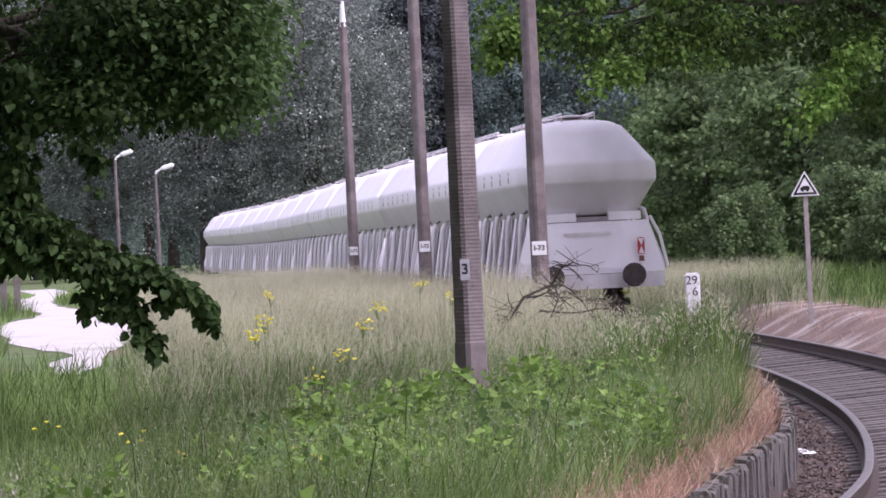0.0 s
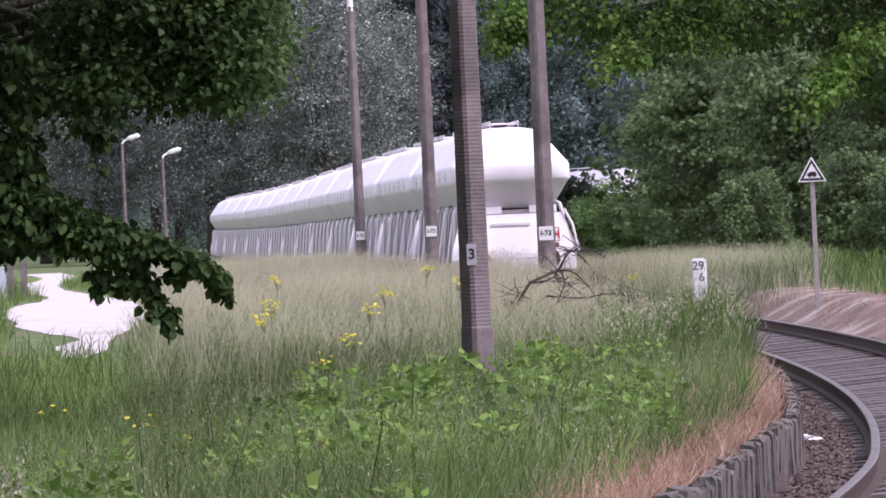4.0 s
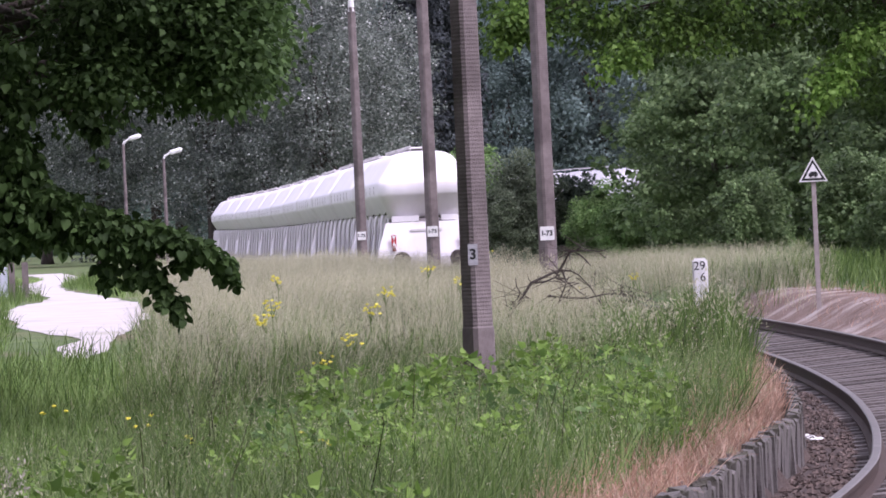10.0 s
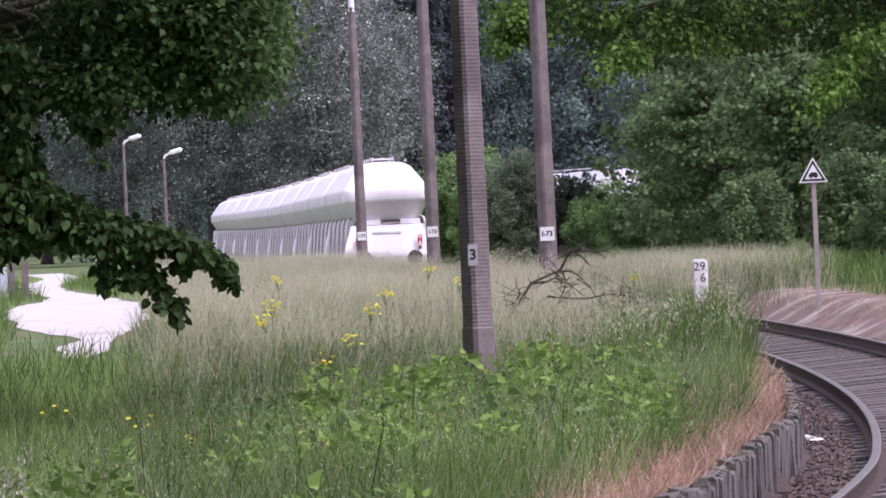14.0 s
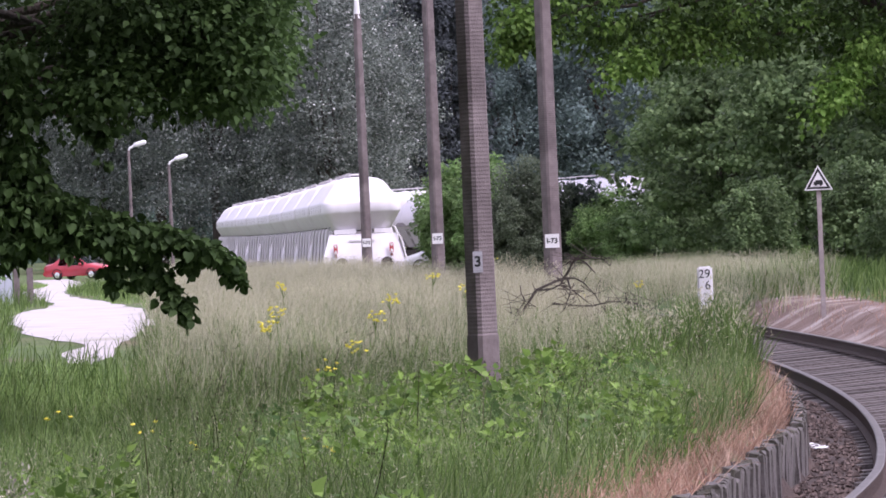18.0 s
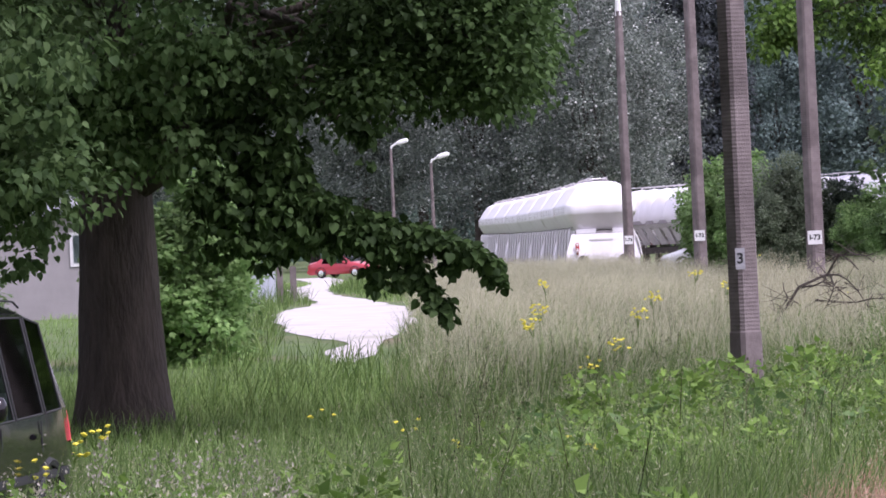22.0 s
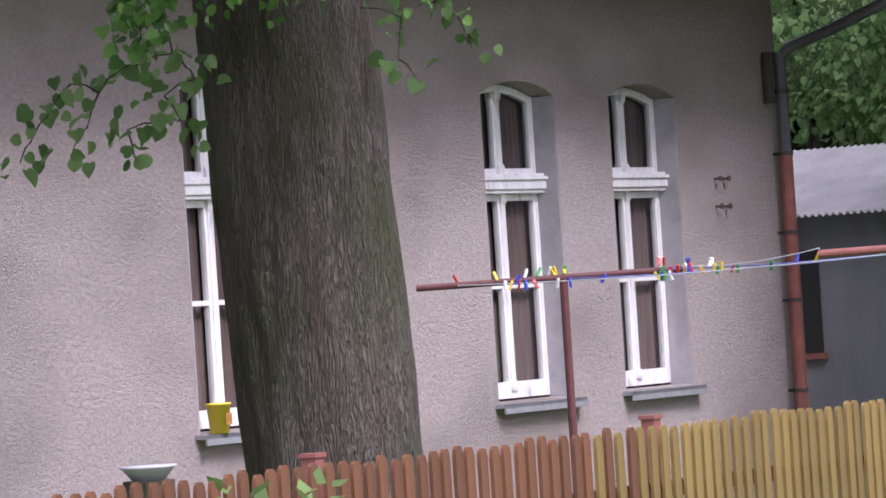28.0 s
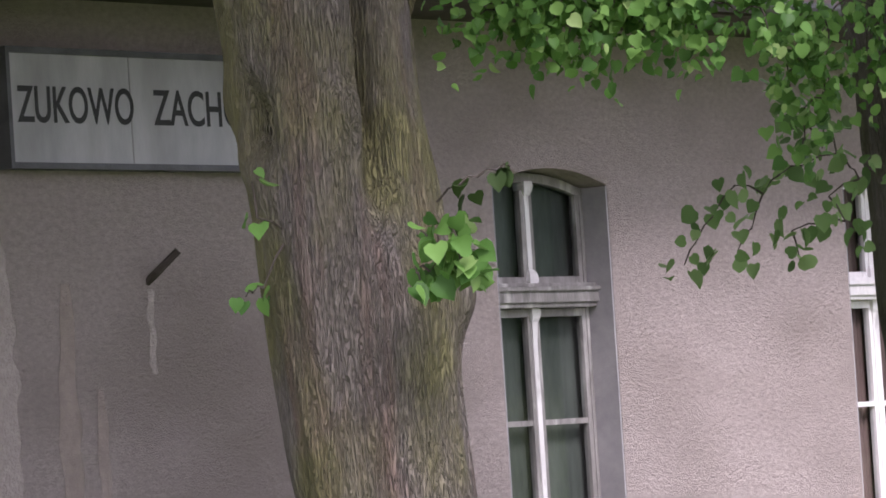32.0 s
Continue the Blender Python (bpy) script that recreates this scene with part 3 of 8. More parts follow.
def sandy():
    bm = bmesh.new()
    rng = random.Random(4)
    rows = []
    # half-widths along the way: a broad bare patch, then a narrow lane
    for y in steps(66, 290, 1.2):
        c = spline(ROAD, y)
        wl = spline([(66, 0.15), (70, 0.4), (74, 0.25), (78, 0.8), (85, 1.2), (98, 1.4), (105, 0.9), (114, 0.6), (150, 0.7), (200, 0.9), (300, 1.2)], y)
        wr = spline([(66, 0.15), (70, 0.45), (74, 0.3), (78, 0.9), (85, 1.3), (98, 1.5), (105, 0.9), (114, 0.55), (150, 0.7), (200, 0.9), (300, 1.2)], y)
        j = rng.uniform(-0.12, 0.12)
        rows.append([bm.verts.new((x, y, road_z(x, y) + 0.012)) for x in
                     [c - wl + j + (wl + wr) * k / 6 for k in range(7)]])
    for a, b in zip(rows, rows[1:]):
        for k in range(6):
            bm.faces.new((a[k], a[k + 1], b[k + 1], b[k]))
    return bm


def road_z(x, y):
    return ground_z(x, y) + 0.002


ob = part("dirt_road", sandy(), M["sand"])
tagged(ob, "pale sandy dirt road through the meadow", "road", kind="structure")


# ---- railway ----


def rail_profile():
    return [(-0.07, -0.172), (0.07, -0.172), (0.07, -0.155), (0.012, -0.135), (0.010, -0.05), (0.036, -0.035), (0.036, -0.008),
            (0.026, 0.0), (-0.026, 0.0), (-0.036, -0.008), (-0.036, -0.035), (-0.010, -0.05), (-0.012, -0.135), (-0.07, -0.155)]


def rail(off, cant):
    bm = bmesh.new()
    rings = []
    ys = steps(6, 100, 0.6) + steps(100, 430, 3)
    for y in ys:
        x, z = line_at(y)
        d = line_dir(y)
        nrm = Vector((d.y, -d.x, 0))
        c = Vector((x, y, z + cant)) + nrm * off
        rings.append([c + nrm * px + Vector((0, 0, pz)) for px, pz in rail_profile()])
    ring_loft(bm, rings)
    ob = part("rail", bm, [M["rail_rust"], M["rail_top"]])
    n = len(rail_profile())
    for i, p in enumerate(ob.data.polygons):
        if i % n in (6, 7, 8) and i < n * (len(ys) - 1):
            p.material_index = 1
    return tagged(ob, "rusty steel rail with a worn bright head", "rail", "rails of the line")


rail(-0.7535, 0.0)
rail(0.7535, 0.10)


def sleepers():
    bm = bmesh.new()
    box(bm, -0.98, 1.25, -0.13, 0.13, -0.14, 0.0, bevel=0.015)
    me = mesh_of("sleeper", bm, M["sleeper"])
    root = thing("sleepers", pose(0, 0, 0), "weathered wooden sleepers under the rails", "sleeper", kind="structure")
    y = 14.0
    k = 0
    while y < 120:
        x, z = line_at(y)
        d = line_dir(y)
        ob = new("sleeper", me)
        ob.parent = root
        ob.matrix_world = pose(x, y, z - 0.12 + random.uniform(-0.012, 0.006), 0, -3.7 + random.uniform(-0.8, 0.8), math.degrees(math.atan2(-d.x, d.y)) + random.uniform(-1.5, 1.5))
        y += 0.62 * d.y
        k += 1


sleepers()


def platform_edge():
    """Low wall of upright concrete slabs along the platform."""
    root = thing("platform_edge", pose(0, 0, 0), "mossy concrete slab edge of a low overgrown platform", "platform edge", kind="structure")
    rng = random.Random(5)
    meshes = []
    for k in range(5):
        bm = bmesh.new()
        box(bm, -0.06, 0.06, -0.105, 0.105, -0.62, 0.0, bevel=0.02)
        for v in bm.verts:
            v.co += Vector((rng.uniform(-0.012, 0.012), rng.uniform(-0.008, 0.008), rng.uniform(-0.02, 0.015) if v.co.z > -0.1 else 0))
        meshes.append(mesh_of("slab", bm, M["edge_stone"]))
    y = 14.0
    while y < 51:
        x = spline(EDGE, y)
        d = Vector((spline(EDGE, y + 0.3) - spline(EDGE, y - 0.3), 0.6, 0)).normalized()
        ob = new("slab", rng.choice(meshes))
        ob.parent = root
        ob.matrix_world = pose(x, y, 0.26 + rng.uniform(-0.035, 0.03), rng.uniform(-1, 1), rng.uniform(-3, 5), math.degrees(math.atan2(-d.x, d.y)) + rng.uniform(-2, 2))
        y += 0.225 * d.y


platform_edge()

# ---- foliage ----


def leaf_shape(kind):
    """Outline of one leaf in its plane (length along y, from the stalk), as vertices and faces."""
    if kind == "heart":
        v = [(0, 0.05, 0), (-0.24, -0.03, 0.10), (-0.46, 0.18, 0.17), (-0.46, 0.50, 0.15), (-0.25, 0.80, 0.05), (0.04, 1.02, -0.16),
             (0.25, 0.78, 0.03), (0.45, 0.48, 0.11), (0.46, 0.18, 0.13), (0.24, -0.03, 0.08), (0, 0.5, -0.02)]
        f = [(0, 10, 2, 1), (10, 3, 2), (10, 4, 3), (10, 5, 4), (0, 9, 8, 10), (10, 8, 7), (10, 7, 6), (10, 6, 5)]
    elif kind == "bent":
        v = [(-0.5, 0, 0), (0.5, 0, 0), (-0.46, 0.42, 0.02), (0.46, 0.42, 0.02), (-0.3, 0.76, 0.12), (0.3, 0.76, 0.12), (0.0, 0.96, 0.34)]
        f = [(0, 1, 3, 2), (2, 3, 5, 4), (4, 5, 6)]
    elif kind == "egg":
        v = [(0, 0, 0), (-0.42, 0.28, 0.06), (0, 1.0, -0.08), (0.42, 0.28, 0.06), (0, 0.5, -0.05)]
        f = [(0, 4, 1), (4, 2, 1), (0, 3, 4), (4, 3, 2)]
    elif kind == "blade":
        v = [(-0.5, 0, 0), (0.5, 0, 0), (-0.42, 0.45, 0.0), (0.42, 0.45, 0.0), (0.0, 1.0, 0.0)]
        f = [(0, 1, 3, 2), (2, 3, 4)]
    elif kind == "spray":
        v = [(0, 0, 0), (-0.38, 0.35, 0.06), (0, 1.0, -0.05), (0.38, 0.4, 0.05), (-0.5, 0.8, 0.1), (0.45, 0.85, -0.1), (0.1, 0.5, 0.15)]
        f = [(0, 3, 2, 1), (1, 6, 4), (3, 5, 6)]
    else:
        v = [(0, 0, 0), (-0.3, 0.45, 0.03), (0, 1.0, -0.06), (0.3, 0.45, 0.03)]
        f = [(0, 3, 2, 1)]
    return np.array(v, dtype=np.float64), f


def leaves_mesh(name, kind, pos, way, up, size, width=1.0):
    """One mesh of many leaves: stalk points, growing ways, facing ways and lengths (numpy arrays)."""
    v, f = leaf_shape(kind)
    n = len(pos)
    way = way / (np.linalg.norm(way, axis=1, keepdims=True) + 1e-9)
    side = np.cross(way, up)
    side /= np.linalg.norm(side, axis=1, keepdims=True) + 1e-9
    nrm = np.cross(side, way)
    w = size * width
    co = pos[:, None, :] + v[None, :, 0, None] * side[:, None, :] * w[:, None, None] + \
        v[None, :, 1, None] * way[:, None, :] * size[:, None, None] + v[None, :, 2, None] * nrm[:, None, :] * size[:, None, None]
    me = bpy.data.meshes.new(name)
    nv = len(v)
    me.vertices.add(n * nv)
    me.vertices.foreach_set("co", co.reshape(-1))
    tot = np.array([len(q) for q in f])
    loops = np.concatenate([np.array(q) for q in f])
    all_loops = (loops[None, :] + (np.arange(n) * nv)[:, None]).reshape(-1)
    me.loops.add(len(all_loops))
    me.loops.foreach_set("vertex_index", all_loops.astype(np.int32))
    starts = np.concatenate([[0], np.cumsum(tot)[:-1]])
    all_starts = (starts[None, :] + (np.arange(n) * len(loops))[:, None]).reshape(-1)
    me.polygons.add(n * len(f))
    me.polygons.foreach_set("loop_start", all_starts.astype(np.int32))
    me.update(calc_edges=True)
    me.validate()
    return me


def clump_leaves(rng, centres, radii, per, size, droop=0.5, kind="heart", name="crown", width=1.0, flat=0.6):
    """Leaves gathered round clump centres."""
    centres, radii = np.array(centres), np.array(radii)
    n = len(centres) * per
    c = np.repeat(centres, per, axis=0)
    r = np.repeat(radii, per)
    d = rng.normal(size=(n, 3))
    d /= np.linalg.norm(d, axis=1, keepdims=True)
    rad = rng.random(n) ** 0.45
    pos = c + d * (r * rad)[:, None] * np.array([1, 1, flat])
    way = d * 0.8 + rng.normal(size=(n, 3)) * 0.5
    way[:, 2] -= droop
    up = rng.normal(size=(n, 3)) * 0.55 + np.array([0, 0, 1.0]) + d * 0.5
    return leaves_mesh(name, kind, pos, way, up, size * rng.uniform(0.6, 1.25, n), width)


def crown_points(rng, n, centre, radius, low_cut=-1.0, inner=0.35, lump=0.25, seed=0):
    """Clump centres filling an uneven ellipsoid, densest near its outside."""
    out = []
    while len(out) < n:
        d = rng.normal(size=3)
        d /= np.linalg.norm(d)
        if d[2] < low_cut:
            continue
        k = 1 + lump * noise.noise(Vector((d[0] * 1.8 + seed * 3.1, d[1] * 1.8, d[2] * 1.8))) * 1.6
        rr = (inner + (1 - inner) * rng.random() ** 0.6) * k
        out.append([centre[i] + d[i] * radius[i] * rr for i in range(3)])
    return out


def trunk_mesh(bm, base_r, height, lean=(0, 0), seed=1, n=14, knots=(), top=0.75, flare=0.35, segs=16):
    """A bumpy tapered trunk."""
    rings = []
    for i in range(segs + 1):
        u = i / segs
        z = height * u
        r = base_r * (1 - (1 - top) * u + flare * math.exp(-z / 0.35))
        ring = []
        for k in range(n):
            q = 2 * math.pi * k / n
            bump = 1 + 0.10 * noise.noise(Vector((math.cos(q) * 1.5 + seed, math.sin(q) * 1.5, z * 0.5))) + \
                0.05 * noise.noise(Vector((math.cos(q) * 4, math.sin(q) * 4 + seed, z * 1.7)))
            if n > 40:
                # long forking ridges of old bark
                wob = 0.35 * noise.noise(Vector((q * 1.3, z * 0.9, seed)))
                bump += 0.024 * noise.noise(Vector((math.cos(q + wob) * 11, math.sin(q + wob) * 11, z * 1.1 + seed))) + 0.012 * noise.noise(Vector((math.cos(q) * 26, math.sin(q) * 26, z * 3.5)))
            for kq, kz, ks, kr, *wide in knots:
                bump += kr * math.exp(-((math.atan2(math.sin(q - kq), math.cos(q - kq)) / (wide[0] if wide else 0.5)) ** 2) - ((z - kz) / ks) ** 2)
            ring.append(Vector((lean[0] * u + math.cos(q) * r * bump, lean[1] * u + math.sin(q) * r * bump, z - 0.1)))
        rings.append(ring)
    ring_loft(bm, rings)


def limb(bm, rng, start, end, r0, r1, wob=0.25, n=6, segs=5):
    a, b = Vector(start), Vector(end)
    pts, rad = [], []
    L = (b - a).length
    for i in range(segs + 1):
        u = i / segs
        p = a.lerp(b, u)
        if 0 < i < segs:
            p += Vector([rng.normal() for _ in range(3)]) * wob * L * 0.1
        p.z += 0.12 * L * math.sin(u * math.pi)
        pts.append(p)
        rad.append(r0 + (r1 - r0) * u)
    tube(bm, pts, rad, n)


def tree(name, label, at, trunk_r, trunk_h, crown_c, crown_r, clumps, per, leaf, mats, seed, kind="heart", clump_r=0.7,
         droop=0.5, lean=(0, 0), low_cut=-1.0, inner=0.35, limbs=14, flat=0.6, category="tree", group="", width=1.0, knots=(), top=0.75,
         extra=None, segs=16, trunk_n=14, flare=0.35, low=None, low_r=0.28, low_per=46, low_mat=None, more=(), pivot=None, low_kind=None, low_leaf=None):
    """A tapered trunk with limbs, and a crown of leaf clumps."""
    rng = np.random.default_rng(seed)
    root = thing(name, pose(*at), label, category, group)
    bm = bmesh.new()
    trunk_mesh(bm, trunk_r, trunk_h, lean, seed, n=trunk_n, knots=knots, top=top, segs=segs, flare=flare)
    pts = crown_points(rng, clumps, crown_c, crown_r, low_cut, inner, seed=seed)
    if extra:
        pts += extra
    for i in range(limbs):
        p = pts[i * len(pts) // limbs]
        u = rng.uniform(0.6, 1.0)
        limb(bm, rng, (lean[0] * u, lean[1] * u, trunk_h * u - 0.1), p, trunk_r * rng.uniform(0.18, 0.4), trunk_r * 0.04)
    shade_smooth(part("trunk", bm, mats[0], root))
    radii = clump_r * rng.uniform(0.6, 1.3, len(pts))
    if low:
        lo = clump_leaves(rng, low, low_r * rng.uniform(0.6, 1.2, len(low)), low_per, low_leaf or leaf, 0.9, low_kind or kind, "hanging_branch", width, 0.8)
        lo.materials.append(low_mat or mats[1])
        if pivot:
            for v in lo.vertices:
                v.co -= Vector(pivot)
        hang = new("hanging_branch", lo)
        hang.parent = root
        if pivot:
            hang.matrix_basis = pose(*pivot)
    for pname, ppts, pr, pper, pleaf, pmat in more:
        mo = clump_leaves(rng, ppts, pr * rng.uniform(0.7, 1.2, len(ppts)), pper, pleaf, 1.1, "heart" if pname == "outer_leaves" else "egg", pname, width, 0.45 if pname == "outer_leaves" else 0.8)
        mo.materials.append(pmat)
        mob = new(pname, mo)
        mob.parent = root
    me = clump_leaves(rng, pts, radii, per, leaf, droop, kind, "crown", width, flat)
    me.materials.append(mats[1])
    ob = new("crown", me)
    ob.parent = root
    return root


def place(az, d, z=None):
    x, y = d * math.sin(radians(az)), d * math.cos(radians(az))
    return x, y, ground_z(x, y) if z is None else z

# ---- the train of hopper wagons ----
HULL = [(2.36, 1.06, 5.95), (2.40, 1.14, 6.02), (3.00, 1.47, 6.47), (3.05, 1.515, 6.54), (3.12, 1.53, 6.58), (3.42, 1.53, 6.58), (3.48, 1.515, 6.56),
        (3.53, 1.475, 6.51), (4.14, 1.04, 5.93), (4.28, 0.93, 5.76), (4.39, 0.74, 5.45), (4.45, 0.45, 5.1), (4.465, 0.2, 4.8)]


def wagon_body():
    """Hull with a belt that runs round rounded ends, hipped towards roof and hopper."""
    bm = bmesh.new()
    rings = []
    for z, hx, hy in HULL:
        r = min(0.42, hx * 0.8)
        ring = []
        for cx, cy, q0 in ((1, 1, 0), (-1, 1, 90), (-1, -1, 180), (1, -1, 270)):
            for k in range(6):
                q = radians(q0 + 18 * k)
                ring.append((cx * (hx - r) + r * math.cos(q), cy * (hy - r) + r * math.sin(q), z))
        rings.append(ring)
    ring_loft(bm, rings)
    return bm


def chute(side, y):
    bm = bmesh.new()
    tube(bm, [(side * 1.2, y + 0.1, 2.52), (side * 1.32, y + 0.05, 2.44), (side * 1.37, y, 2.25), (side * 1.42, y - 0.05, 1.7), (side * 1.5, y - 0.14, 1.0), (side * 1.5, y - 0.14, 0.82)],
         [0.05, 0.06, 0.06, 0.055, 0.055, 0.085], 8)
    return bm


def wagon(label, tail=False):
    root = thing("hopper_wagon", pose(0, 0, 0), label, "freight wagon", "wagons of the train")
    smooth_by_angle(part("body", wagon_body(), M["wagon_white"], root), 60)
    bm = bmesh.new()
    for k in range(4):
        box(bm, -0.38, 0.38, -5.0 + 2.5 * k, -2.62 + 2.5 * k, 4.525 + 0.02 * (k % 2), 4.56 + 0.02 * (k % 2))
    for x in (-0.36, 0.36):
        tube(bm, [(x, -5.35, 4.60), (x, -4.9, 4.60), (x, 4.9, 4.60), (x, 5.35, 4.60)], 0.022, 5)
        for k in range(9):
            tube(bm, [(x, -5.3 + 1.325 * k, 4.40), (x, -5.3 + 1.325 * k, 4.61)], 0.02, 4)
    part("roof_walkway", bm, M["wagon_grey"], root, "grey steel walkway on the roof")
    for k in range(4):
        bm = bmesh.new()
        tube(bm, [(0, -3.75 + 2.5 * k, 4.44), (0, -3.75 + 2.5 * k, 4.57), (0, -3.75 + 2.5 * k, 4.60)], [0.30, 0.30, 0.2], 14)
        part("filling_hatch", bm, M["wagon_grey"], root, "round filling hatch")
    for side in (-1, 1):
        for k in range(5):
            shade_smooth(part("chute", chute(side, -5.42 + 2.72 * k), M["chute_steel"], root, "dusty pale slanting discharge pipe"))
            # pale hopper plates between the pipes, slanting like them
            bm = bmesh.new()
            for j, w in ((0, 0.42), (1, 0.3)):
                y0 = -5.2 + 2.72 * k + 1.12 * j
                ring_loft(bm, [[(side * (x + 0.03 * j + t), y0 + dy + a * w, z) for t, a in ((0, 0), (0, 1), (0.05, 1), (0.05, 0))] for x, dy, z in ((1.08, 0.12, 2.40), (1.34, -0.1, 0.95))])
            bmesh.ops.recalc_face_normals(bm, faces=bm.faces)
            part("hopper_plate", bm, M["wagon_white"], root)
        # Darker grey panel: the shade between the pipes is put into the colour.
        part("side_panel", boxes((side * 0.88 - 0.02, side * 0.88 + 0.02, -5.9, 5.9, 1.1, 2.4)), M["wagon_dark_grey"], root, "dusty grey hopper side")
        part("sole_bar", boxes((side * 1.36 - 0.05, side * 1.36 + 0.05, -6.3, 6.3, 0.80, 1.0), bevel=0.01), M["brown"], root, "brown-rusted sole bar")
        for k, y in enumerate((-4.9, -3.1, -1.2, 0.6, 2.4, 4.3)):
            part("side_marking", boxes((side * 1.532 - 0.006, side * 1.532 + 0.006, y, y + 0.16, 3.13, 3.27), (side * 1.532 - 0.006, side * 1.532 + 0.006, y, y + 0.1, 3.31, 3.38)), M["wagon_dark_grey"], root,
                 "small grey lettering bars")
    for e in (-1, 1):
        bm = bmesh.new()
        vs = [bm.verts.new(p) for p in ((-1.30, e * 6.25, 2.22), (1.30, e * 6.25, 2.22), (1.56, e * 6.45, 1.4), (1.60, e * 6.45, 1.1), (-1.60, e * 6.45, 1.1), (-1.56, e * 6.45, 1.4),
                                        (-1.26, e * 6.15, 2.22), (1.26, e * 6.15, 2.22), (1.5, e * 6.33, 1.4), (1.54, e * 6.33, 1.1), (-1.54, e * 6.33, 1.1), (-1.5, e * 6.33, 1.4))]
        for q in ((0, 1, 2, 3, 4, 5), (6, 7, 8, 9, 10, 11)):
            bm.faces.new([vs[i] for i in q])
        for i in range(6):
            j = (i + 1) % 6
            bm.faces.new((vs[i], vs[j], vs[6 + j], vs[6 + i]))
        bmesh.ops.recalc_face_normals(bm, faces=bm.faces)
        panel = part("end_panel", bm, M["wagon_white"], root)
        part("lettering", boxes((-0.55, 0.45, e * 6.33 - 0.03, e * 6.33 + 0.03, 1.93, 2.0)), M["wagon_grey"], panel, "row of small grey lettering bars")
        part("buffer_beam", boxes((-1.57, 1.57, e * 6.4 - 0.05, e * 6.4 + 0.05, 0.78, 1.09), bevel=0.01), M["wagon_grey"], root)
        part("end_sill", boxes((-0.24, 0.44, e * 6.1 - 0.06, e * 6.1 + 0.06, 2.235, 2.33)), M["wagon_dark_grey"], root)
        for x0, x1 in ((-1.1, -0.25), (0.45, 1.15)):
            part("end_beam", boxes((x0, x1, e * 6.12 - 0.1, e * 6.12 + 0.1, 2.24, 2.42)), M["wagon_white"], root)
        for x in (-0.875, 0.875):
            bm = bmesh.new()
            tube(bm, [(x, e * 6.38, 1.05), (x, e * 6.75, 1.05), (x, e * 6.76, 1.05), (x, e * 6.82, 1.05), (x, e * 6.85, 1.05)], [0.10, 0.10, 0.25, 0.26, 0.24], 14)
            part("buffer", bm, M["under"], root, "round dark buffer")
        bm = bmesh.new()
        tube(bm, [(1.33, e * 6.3, 2.3), (1.52, e * 6.35, 1.9), (1.66, e * 6.4, 1.2)], 0.035, 6)
        part("end_rail", bm, M["wagon_grey"], root)
    for y in (-4.9, -3.1, 3.1, 4.9):
        bm = bmesh.new()
        for x in (-0.75, 0.75):
            tube(bm, [(x - 0.06, y, 0.46), (x + 0.06, y, 0.46)], 0.46, 16)
        tube(bm, [(-1.0, y, 0.46), (1.0, y, 0.46)], 0.08, 8)
        part("wheelset", bm, M["under"], root)
    part("underframe", boxes((-1.2, 1.2, -6.3, 6.3, 0.8, 1.1)), M["under"], root)
    if tail:
        for x in (-1.09, 1.09):
            bm = boxes((x - 0.075, x + 0.075, -6.52, -6.47, 1.48, 1.84), bevel=0.01)
            sig = part("tail_signal", bm, M["red"], root, "red and white tail signal board")
            bm = bmesh.new()
            for z0, z1 in ((1.50, 1.65), (1.82, 1.67)):
                a = [bm.verts.new((x + sx, -6.53, z)) for sx, z in ((-0.065, z0), (0.065, z0), (0, z1))]
                bm.faces.new(a)
            part("white_triangle", bm, M["white_paint"], sig)
            bm = bmesh.new()
            tube(bm, [(x, -6.5, 1.45), (x, -6.5, 1.33)], [0.05, 0.06], 8)
            part("lamp_socket", bm, M["brown"], sig, "rusty socket below the board")
    return root


WAGONS = [wagon("dusty white hopper wagon with red tail signals, last of a train", True)]
plain_wagon = wagon("dusty white hopper wagon with slanting side chutes in a train")
WAGONS.append(plain_wagon)
for k in range(22):
    WAGONS.append(copy_thing(plain_wagon, pose(0, 0, 0)))
TAIL = [(0, 96.6), (1, 101.0), (6, 123.1), (12, 149.4), (17, 171.0), (20, 183.8), (22, 192.0), (27, 212), (32, 231)]


def on_line(y):
    a, b = y - 4.5, y + 4.5
    xa, za = line_at(a)
    xb, zb = line_at(b)
    return pose((xa + xb) / 2, y, (za + zb) / 2, math.degrees(math.atan2(zb - za, 9)), 0, math.degrees(math.atan2(-(xb - xa), 9)))


# ---- poles ----


def pole(name, label, az, d, top_z, w0, w1, ribs=True, collar=0.0, mat="pole", turn=35, base=None, group="line poles"):
    x, y, z = place(az, d)
    root = thing(name, pose(x, y, z - 0.15, 0, 0, turn - az), label, "pole", group)
    h = top_z - z + 0.15
    rings = []
    step = 0.02 if ribs else 0.5
    n = int(h / step)
    for i in range(n + 1):
        zz = i * step
        u = zz / h
        w = w0 + (w1 - w0) * u
        if collar and zz < collar - z + 0.15:
            w *= 1.06
        elif ribs:
            w *= 1.0 if i % 2 else (0.975 if mat == "pole" else 0.94)
        b = w * 0.5
        c = b * 0.72
        rings.append([(-b, -c, zz), (-c, -b, zz), (c, -b, zz), (b, -c, zz), (b, c, zz), (c, b, zz), (-c, b, zz), (-b, c, zz)])
    bm = bmesh.new()
    ring_loft(bm, rings)
    part("shaft", bm, M[mat], root)
    return root, z - 0.15


